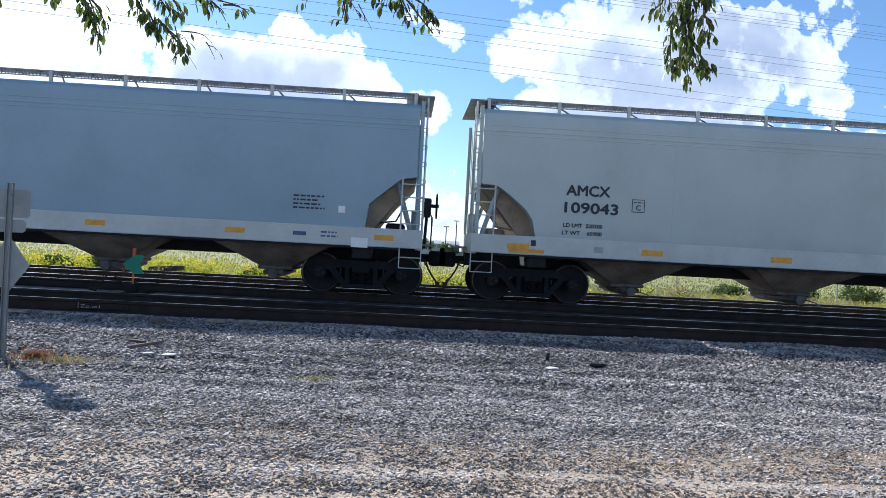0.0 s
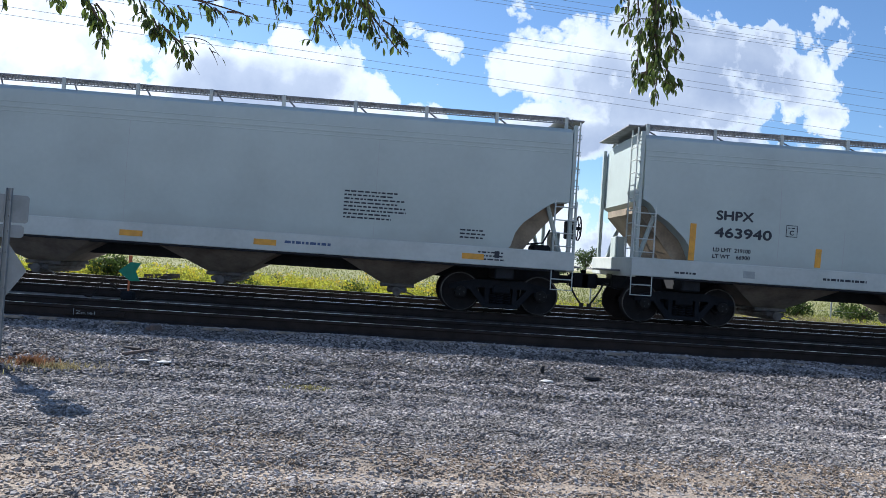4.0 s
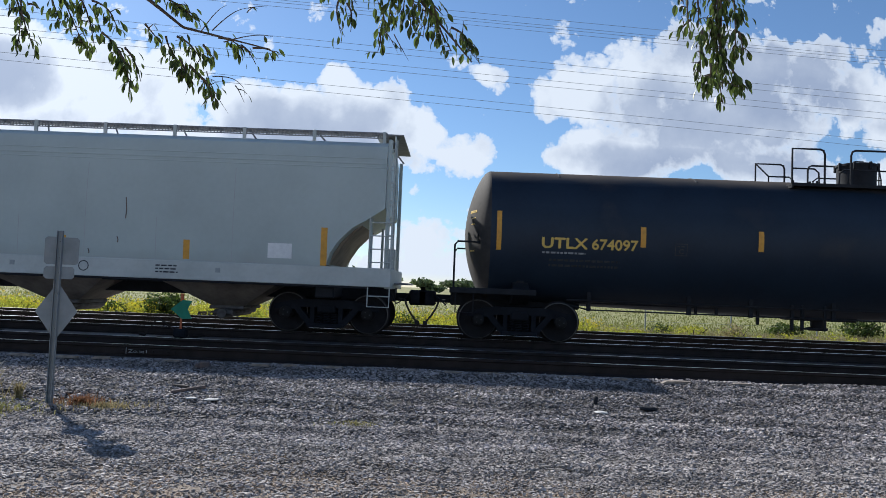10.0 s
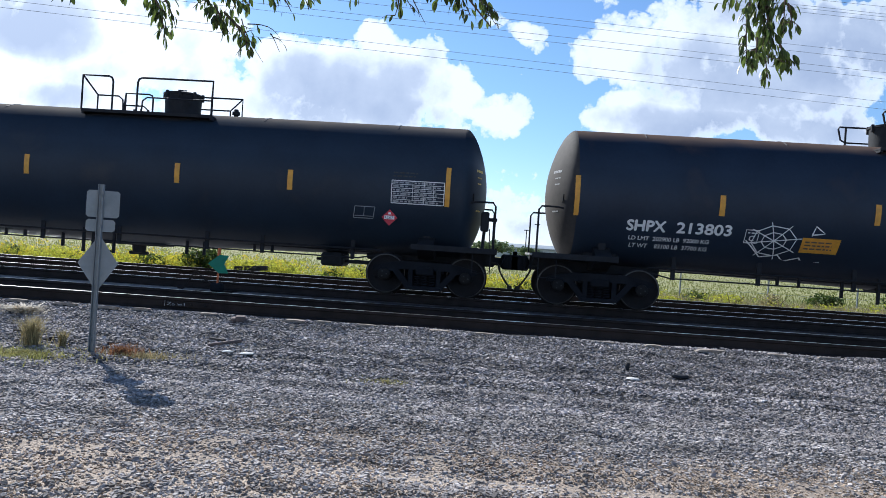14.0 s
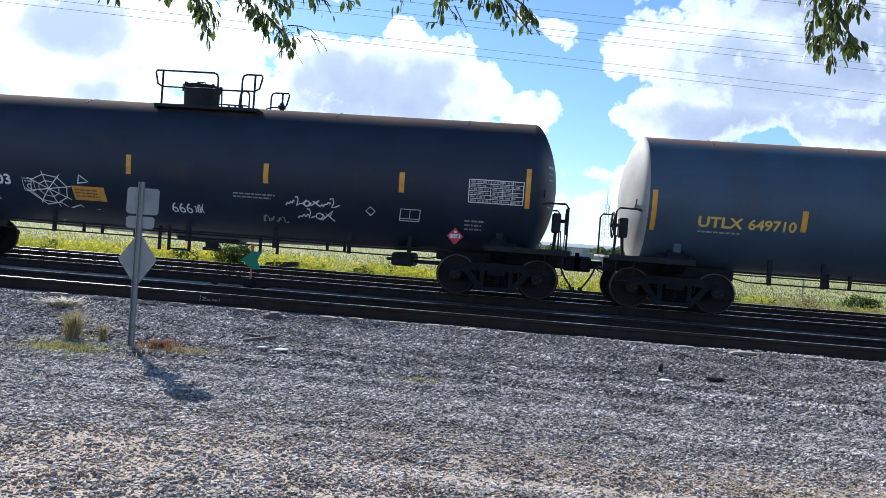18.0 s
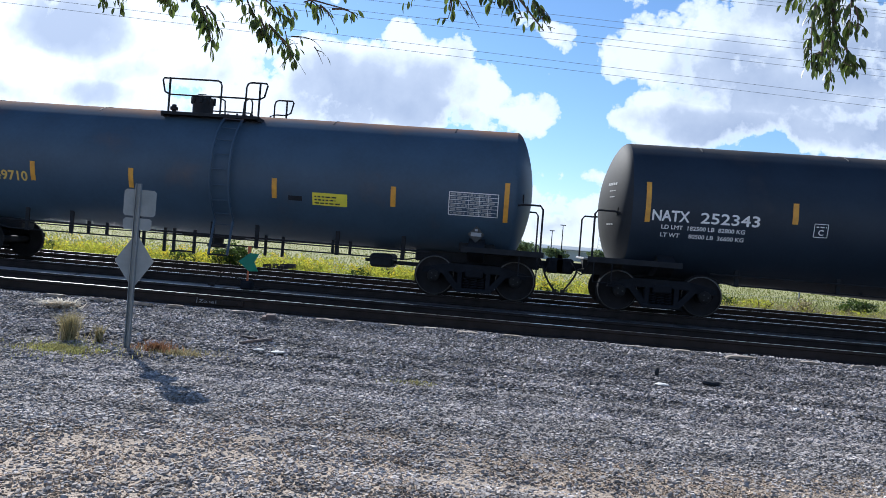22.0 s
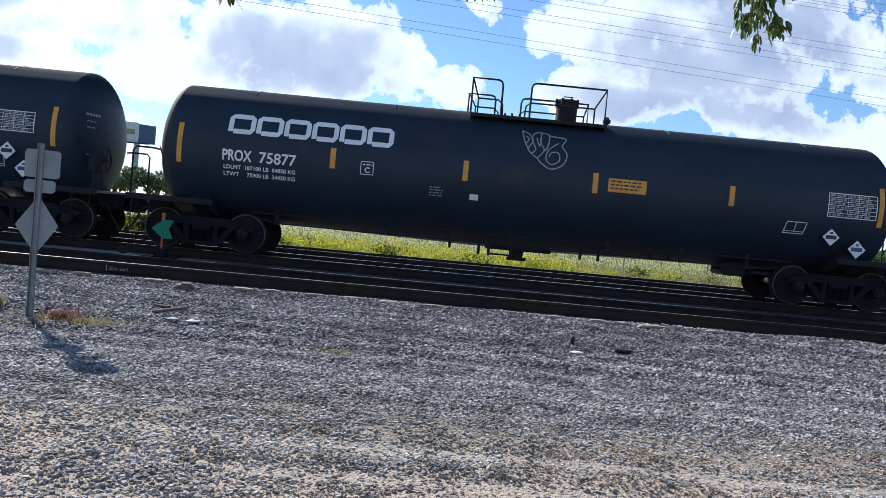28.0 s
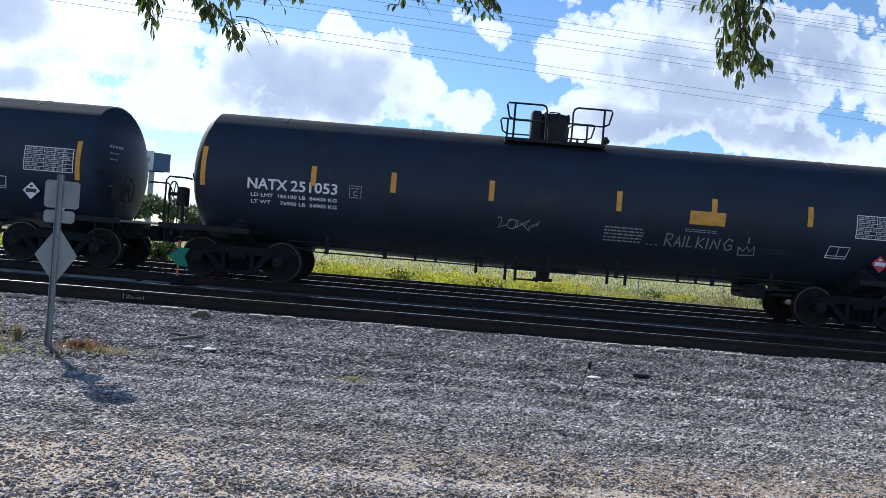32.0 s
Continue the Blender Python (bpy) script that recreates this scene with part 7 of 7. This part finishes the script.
def billboard():
    b = thing("billboard", "tall roadside billboard with a pale sheet on a steel column", "billboard", pose(-50.5, 120, 0))
    part("column", Geo().tube([(0.6, 0.8, -0.3), (0.6, 0.8, 10.2)], 0.45, 16), GALV, b)
    part("catwalk", Geo().box(-3.6, 3.0, -0.9, 0.0, 9.55, 9.7, 0.03), FRAME, b)
    part("face", Geo().box(-4.0, 1.0, -0.12, 0.12, 9.75, 13.0, 0.04), BOARD, b, "pale blue printed sheet")
    ob = part("face", Geo().box(0.0, 2.7, -0.12, 0.12, 9.75, 12.8, 0.04), BLUEINK, b, "dark sheet on the angled side", loc=(1.05, 0.1, 0))
    ob.rotation_euler = (0, 0, radians(38))
    for z, w in ((11.2, 1.9), (10.6, 2.2), (12.1, 1.6)):
        part("printed_bar", Geo().box(-3.6, -3.6 + w, -0.15, -0.121, z, z + 0.22), BLUEINK, b)
    part("printed_block", Geo().box(-0.9, 0.5, -0.15, -0.121, 11.0, 11.9), PALEWOOD, b)
    for x in (-3.2, -1.2, 0.8):
        part("stringer", Geo().box(x - 0.08, x + 0.08, 0.12, 0.4, 9.6, 12.9, 0.02), GALV, b)


def radio_tower(x, y, h):
    """A slender three-legged lattice mast with whip antennas."""
    t = thing("radio_tower", "tall slender lattice radio tower far off", "radio tower", pose(x, y, 0))
    tops = [(0.5 * math.cos(a), 0.5 * math.sin(a)) for a in (0.3, 2.4, 4.5)]
    feet = [(p * 4.2, q * 4.2) for p, q in tops]
    def leg(k, u):
        return (feet[k][0] + (tops[k][0] - feet[k][0]) * u, feet[k][1] + (tops[k][1] - feet[k][1]) * u, h * 0.8 * u)
    for k in range(3):
        part("leg", Geo().tube([leg(k, -0.02), leg(k, 1.0)], 0.05, 6), GALV, t)
    n = 13
    for i in range(n):
        g = Geo()
        for k in range(3):
            g.tube([leg(k, i / n), leg((k + 1) % 3, (i + 1) / n)], 0.024, 4)
            g.tube([leg(k, (i + 1) / n), leg((k + 1) % 3, (i + 1) / n)], 0.024, 4)
        part("lattice_bay", g, GALV, t)
    for dx, z0, z1 in ((0.0, 0.8, 1.0), (0.7, 0.62, 0.82), (-0.9, 0.5, 0.66), (1.1, 0.45, 0.6)):
        part("antenna", Geo().tube([(dx, 0, h * z0), (dx * 1.3, 0, h * z1)], 0.08, 5), GALV, t)


radio_tower(0.121 * 240, 240, 22.0)


billboard()

# overhead lines, running at a slant to the tracks
# (height over distance straight ahead, its fall to the right)
WIRES = [(0.3868, -0.0607), (0.3784, -0.063), (0.3745, -0.063), (0.3688, -0.0623), (0.3258, -0.0647), (0.3171, -0.0644), (0.3011, -0.0629), (0.2925, -0.0625), (0.2639, -0.0657), (0.2536, -0.065)]
WY, WT = 48.0, 0.25
for ux in (-1.5, 1.5):
    y = WY / (1 - WT * ux)
    up = thing("utility_pole", "tall steel pole carrying the overhead lines", "utility pole", pose(ux * y, y, 0), "line poles")
    part("pole", Geo().tube([(0, 0, -0.5), (0, 0, 1.6 + 0.53 * y)], [0.35, 0.2], 12), GALV, up)
for v0, k in WIRES:
    pts = []
    for u in (-1.5, -1.0, -0.5, 0.0, 0.5, 1.0, 1.5):
        y = WY / (1 - WT * u)
        pts.append((u * y, y, 1.5 + (v0 + k * u) * y))
    w = part("overhead_wire", Geo().tube(pts, 0.011, 6), WIRE)
    tagged(w, "thin dark overhead line high above the tracks", "cable", "overhead lines")


# ---- overhanging tree ----
LEAVES = []
for k, (bend, wid) in enumerate(((0.10, 0.42), (0.22, 0.36), (0.05, 0.46))):
    g = Geo()
    n = 7
    rows = []
    for i in range(n):
        t = i / (n - 1)
        hw = wid * math.sin(math.pi * min(1, t * 0.93 + 0.05)) ** 0.8 * 0.5
        rows.append((t, hw, -bend * t * t))
    v, f = [], []
    for t, hw, dz in rows:
        v += [(t, -hw, dz + hw * 0.35), (t, 0, dz), (t, hw, dz + hw * 0.35)]
    for i in range(n - 1):
        a = 3 * i
        f += [(a, a + 3, a + 4, a + 1), (a + 1, a + 4, a + 5, a + 2)]
    g.add(v, f)
    LEAVES.append((g, g.mesh("leaf", LEAF, smooth=True, angle=80)))

tree = thing("overhanging_tree", "leafy tree whose drooping branches hang over the view", "tree", pose(-0.6, -2.6, 0))
part("trunk", Geo().tube([(0, 0, -0.3), (0.05, 0.1, 1.2), (-0.05, 0.5, 2.6), (0.1, 1.2, 3.6)], [0.24, 0.19, 0.15, 0.11], 14), BARK, tree)
TX, TY = -0.6, -2.6
rc = np.random.RandomState(31)
part("crown", quads_mesh("crown", np.concatenate([leaf_ball(rc, 500, rc.uniform(-1.3, 1.3), rc.uniform(-1.6, 0.6), rc.uniform(3.6, 5.4), rc.uniform(0.6, 1.0), rc.uniform(0.6, 0.9), rc.uniform(0.4, 0.7), 0.04) for _ in range(9)]), LEAFJ), None, tree)
PICKED = [0]


def branch(pts, sprays, seed):
    """A limb along points (world), with drooping leafy sprays: (x, z of the tip, length, leaves, bare)."""
    r = random.Random(seed)
    loc = [(x - TX, y - TY, z) for x, y, z in pts]
    g = Geo()
    g.tube(loc, [0.06, 0.04, 0.012, 0.007, 0.005, 0.002], 8)
    joined = Geo()
    br = None
    twigs, spots = [], []
    for sx, sy, sz, tx, ty, tz, n, size in sprays:
        a, b = Vector((sx, sy, sz)), Vector((tx, ty, tz))
        side = Vector((r.uniform(-0.05, 0.05), r.uniform(-0.05, 0.05), 0.04)) * min(1.0, (b - a).length / 0.35)
        line = [a.lerp(b, t) + side * math.sin(math.pi * t) for t in np.linspace(0, 1, 7)]
        twigs.append((line, 0.0045 if n > 3 else 0.0024))
        for i in range(n):
            t = r.random() ** 0.62
            k = min(int(t * 6), 5)
            base = line[k].lerp(line[k + 1], t * 6 - k)
            d = (line[k + 1] - line[k]).normalized()
            out = Vector((r.gauss(0, 1), r.gauss(0, 1), r.gauss(-0.3, 0.7))).normalized()
            reach = r.uniform(0.0, 0.036)
            spots.append((base + out * reach, (d * 0.4 + out * 0.55 + Vector((0, 0, -0.75))).normalized(), size * r.uniform(0.55, 1.0)))
            if i % 5 == 0:
                twigs.append(([base, base + out * reach * 1.0, base + out * (reach + 0.022) + Vector((0, 0, -0.01))], 0.0022))
    for line, rad in twigs:
        g.tube([(p.x - TX, p.y - TY, p.z) for p in line], [rad * (1 - 0.75 * i / (len(line) - 1)) for i in range(len(line))], 5)
    br = part("branch", g, BARK, tree)
    for p, d, s in spots:
        q = d.to_track_quat("X", "Z") @ Euler((r.uniform(-1.2, 1.2), 0, 0)).to_quaternion()
        gm, me = LEAVES[r.randrange(3)]
        m = Matrix.LocRotScale(p - Vector((TX, TY, 0)), q, (s, s, s))
        if PICKED[0] < 300 and r.random() < 0.28:
            PICKED[0] += 1
            ob = part("leaf", me, None, br)
            ob.matrix_basis = m
        else:
            joined.add([m @ Vector(c) for c in gm.v], gm.f)
    jo = part("foliage", joined, LEAFJ, br)
    tagged(jo, "dense green leaves", kind="stuff")
    return br


def at(u, v, y):
    """A place y metres ahead on the line of sight (u, v)."""
    return (0.094 + u * (y - 0.12), y, 1.49 + v * (y - 0.12))


YB = 2.7
limb_l = [(-0.55, -1.4, 3.6), (-0.9, 0.2, 3.3), at(-0.49, 0.42, YB), at(-0.436, 0.387, YB), at(-0.388, 0.351, YB), at(-0.264, 0.324, YB)]
limb_m = [(-0.5, -1.4, 3.6), (-0.1, 0.6, 3.4), at(-0.155, 0.44, YB), at(-0.129, 0.385, YB), at(-0.080, 0.332, YB), at(-0.022, 0.266, YB)]
limb_r = [(-0.5, -1.4, 3.6), (0.6, 0.6, 3.5), at(0.345, 0.56, YB), at(0.353, 0.45, YB), at(0.358, 0.37, YB), at(0.365, 0.275, YB)]
# sprays: line of sight at the root and at the tip, leaves
SPRAYS_A = [(-0.711, 0.39, -0.702, 0.36, 8), (-0.636, 0.4, -0.621, 0.307, 26), (-0.62, 0.383, -0.596, 0.311, 22), (-0.61, 0.377, -0.594, 0.371, 4), (-0.588, 0.409, -0.559, 0.347, 16), (-0.567, 0.401, -0.526, 0.319, 34), (-0.546, 0.401, -0.511, 0.318, 30), (-0.519, 0.385, -0.479, 0.341, 22), (-0.502, 0.34, -0.467, 0.288, 34), (-0.482, 0.32, -0.457, 0.259, 22), (-0.469, 0.32, -0.443, 0.272, 14), (-0.442, 0.354, -0.42, 0.33, 10), (-0.412, 0.338, -0.389, 0.294, 22), (-0.396, 0.338, -0.361, 0.307, 18), (-0.39, 0.306, -0.376, 0.278, 20), (-0.377, 0.298, -0.342, 0.262, 26), (-0.36, 0.282, -0.342, 0.25, 14), (-0.352, 0.29, -0.318, 0.231, 3), (-0.343, 0.283, -0.297, 0.266, 1), (-0.31, 0.271, -0.296, 0.247, 2), (-0.358, 0.327, -0.341, 0.307, 8), (-0.338, 0.338, -0.305, 0.323, 18), (-0.363, 0.346, -0.329, 0.385, 0), (-0.347, 0.348, -0.292, 0.382, 1), (-0.33, 0.332, -0.261, 0.342, 1), (-0.305, 0.328, -0.283, 0.302, 4), (-0.289, 0.325, -0.259, 0.32, 5), (-0.424, 0.395, -0.373, 0.364, 30), (-0.407, 0.383, -0.36, 0.36, 12), (-0.3, 0.375, -0.272, 0.384, 0)]
SPRAYS_B = [(-0.26, 0.394, -0.254, 0.37, 5), (-0.239, 0.391, -0.227, 0.35, 10), (-0.224, 0.399, -0.205, 0.351, 18), (-0.212, 0.408, -0.188, 0.343, 18), (-0.207, 0.347, -0.202, 0.301, 7), (-0.196, 0.343, -0.189, 0.303, 7), (-0.164, 0.408, -0.152, 0.344, 22), (-0.148, 0.409, -0.139, 0.32, 36), (-0.152, 0.344, -0.142, 0.3, 18), (-0.15, 0.304, -0.151, 0.276, 5), (-0.132, 0.409, -0.119, 0.313, 44), (-0.111, 0.393, -0.111, 0.313, 36), (-0.098, 0.369, -0.09, 0.297, 30), (-0.085, 0.354, -0.071, 0.294, 24), (-0.081, 0.346, -0.064, 0.33, 8), (-0.068, 0.314, -0.05, 0.282, 14), (-0.052, 0.314, -0.023, 0.283, 24), (-0.039, 0.303, -0.011, 0.264, 2), (-0.092, 0.41, -0.054, 0.378, 20), (-0.142, 0.304, -0.124, 0.276, 1), (-0.13, 0.3, -0.109, 0.265, 2), (-0.188, 0.408, -0.178, 0.384, 8)]
SPRAYS_C = [(0.319, 0.418, 0.32, 0.347, 8), (0.346, 0.426, 0.344, 0.34, 50), (0.353, 0.426, 0.356, 0.294, 80), (0.364, 0.419, 0.371, 0.286, 70), (0.376, 0.411, 0.382, 0.317, 40), (0.336, 0.355, 0.337, 0.274, 30), (0.348, 0.309, 0.346, 0.274, 20), (0.36, 0.301, 0.366, 0.256, 20), (0.378, 0.302, 0.389, 0.275, 24), (0.385, 0.356, 0.391, 0.325, 10), (0.32, 0.371, 0.302, 0.345, 8), (0.384, 0.388, 0.396, 0.364, 8), (0.3, 0.417, 0.309, 0.392, 8), (0.327, 0.41, 0.33, 0.355, 16)]


def sprays(rows, seed):
    r = random.Random(seed)
    out = []
    for u0, v0, u1, v1, n in rows:
        dy = r.uniform(-0.10, 0.10)
        out.append((*at(u0, v0, YB + dy), *at(u1, v1, YB + dy), int(n * 1.35) if n > 4 else n, 0.041 if n > 4 else 0.032))
    return out


limb_a = branch(limb_l, sprays(SPRAYS_A, 1), 1)
limb_b = branch(limb_m, sprays(SPRAYS_B, 2), 2)
limb_c = branch(limb_r, sprays(SPRAYS_C, 3), 3)


# ---- movement ----
# seconds, and how far the train has rolled
ROLL = [(0, 0.0), (2, -8.2), (4, -16.42), (6, -24.66), (8, -32.78), (10, -41.04), (12, -49.24), (14, -57.35), (16, -65.5), (18, -73.66), (20, -81.87), (22, -90.08), (24, -98.38), (26, -106.73), (28, -115.14), (30, -123.65), (32, -132.27)]


# the limbs sway a little in the wind: seconds, shift to the right and up at the leaves
SWAY = [(limb_a, ((0, -0.033, 0.014), (1, -0.066, -0.009), (7, -0.008, 0.06), (9, 0.0, 0.0), (12, -0.013, 0.004), (16.5, -0.03, 0.055), (18, -0.06, 0.04), (20, 0.039, 0.025), (20.5, 0.047, 0.008), (23, -0.08, 0.03), (24, -0.04, 0.02), (25, 0.05, 0.05), (28, 0.05, 0.085), (30, -0.06, 0.02), (32, 0.0, 0.05))),
        (limb_b, ((0, 0.049, 0.1), (1, -0.006, 0.051), (2, 0.041, 0.104), (3, -0.079, 0.067), (6, -0.044, 0.084), (7, -0.01, 0.115), (8, 0.03, 0.141), (9, 0.0, 0.0), (10, 0.1, 0.11), (11, 0.045, 0.074), (12, 0.056, 0.108), (13, 0.045, 0.091), (16, -0.043, 0.093), (17, -0.045, 0.13), (18, -0.016, 0.087), (19, 0.023, 0.1), (20, 0.052, 0.067), (21, 0.049, 0.12), (22, 0.036, 0.12), (23, 0.025, 0.12), (24, 0.07, 0.08), (25, 0.1, 0.105), (28, 0.11, 0.104), (29, 0.0, 0.11), (30, -0.013, 0.13), (31, 0.011, 0.15), (32, 0.067, 0.14))),
        (limb_c, ((0, 0.019, 0.011), (1, -0.052, -0.015), (2, -0.038, 0.05), (3, -0.093, 0.017), (6, -0.05, 0.028), (7, -0.031, 0.016), (8, -0.1, 0.07), (9, 0.0, 0.0), (10, -0.01, 0.036), (11, -0.029, 0.029), (12, -0.057, -0.007), (13, -0.061, -0.007), (16, 0.04, 0.04), (17, 0.02, 0.05), (18, -0.008, 0.06), (19, -0.06, 0.037), (20, 0.033, 0.04), (21, -0.04, 0.09), (22, 0.01, 0.033), (23, -0.029, 0.036), (24, 0.0, 0.055), (25, 0.10, 0.061), (28, 0.052, 0.077), (29, -0.036, 0.043), (30, -0.042, 0.043), (31, -0.043, 0.12), (32, -0.052, 0.045)))]


def motions():
    for limb, rows in SWAY:
        walk(limb, [(t, pose(0, 0, 0, math.degrees(dz / 5.3), 0, -math.degrees(dx / 5.3))) for t, dx, dz in rows])
    home = {car: car.location.x for car in CARS}
    for car in CARS:
        walk(car, [(t, pose(home[car] + s, YC, ZR)) for t, s in ROLL])
    ts = [i * 4 / 30 for i in range(241)]
    rolled = np.interp(ts, [t for t, _ in ROLL], [s for _, s in ROLL])
    for w in WHEELS:
        x = w.location.x
        walk(w, [(t, pose(x, 0, RW, 0, math.degrees(s / RW), 0)) for t, s in zip(ts, rolled)])


motions()
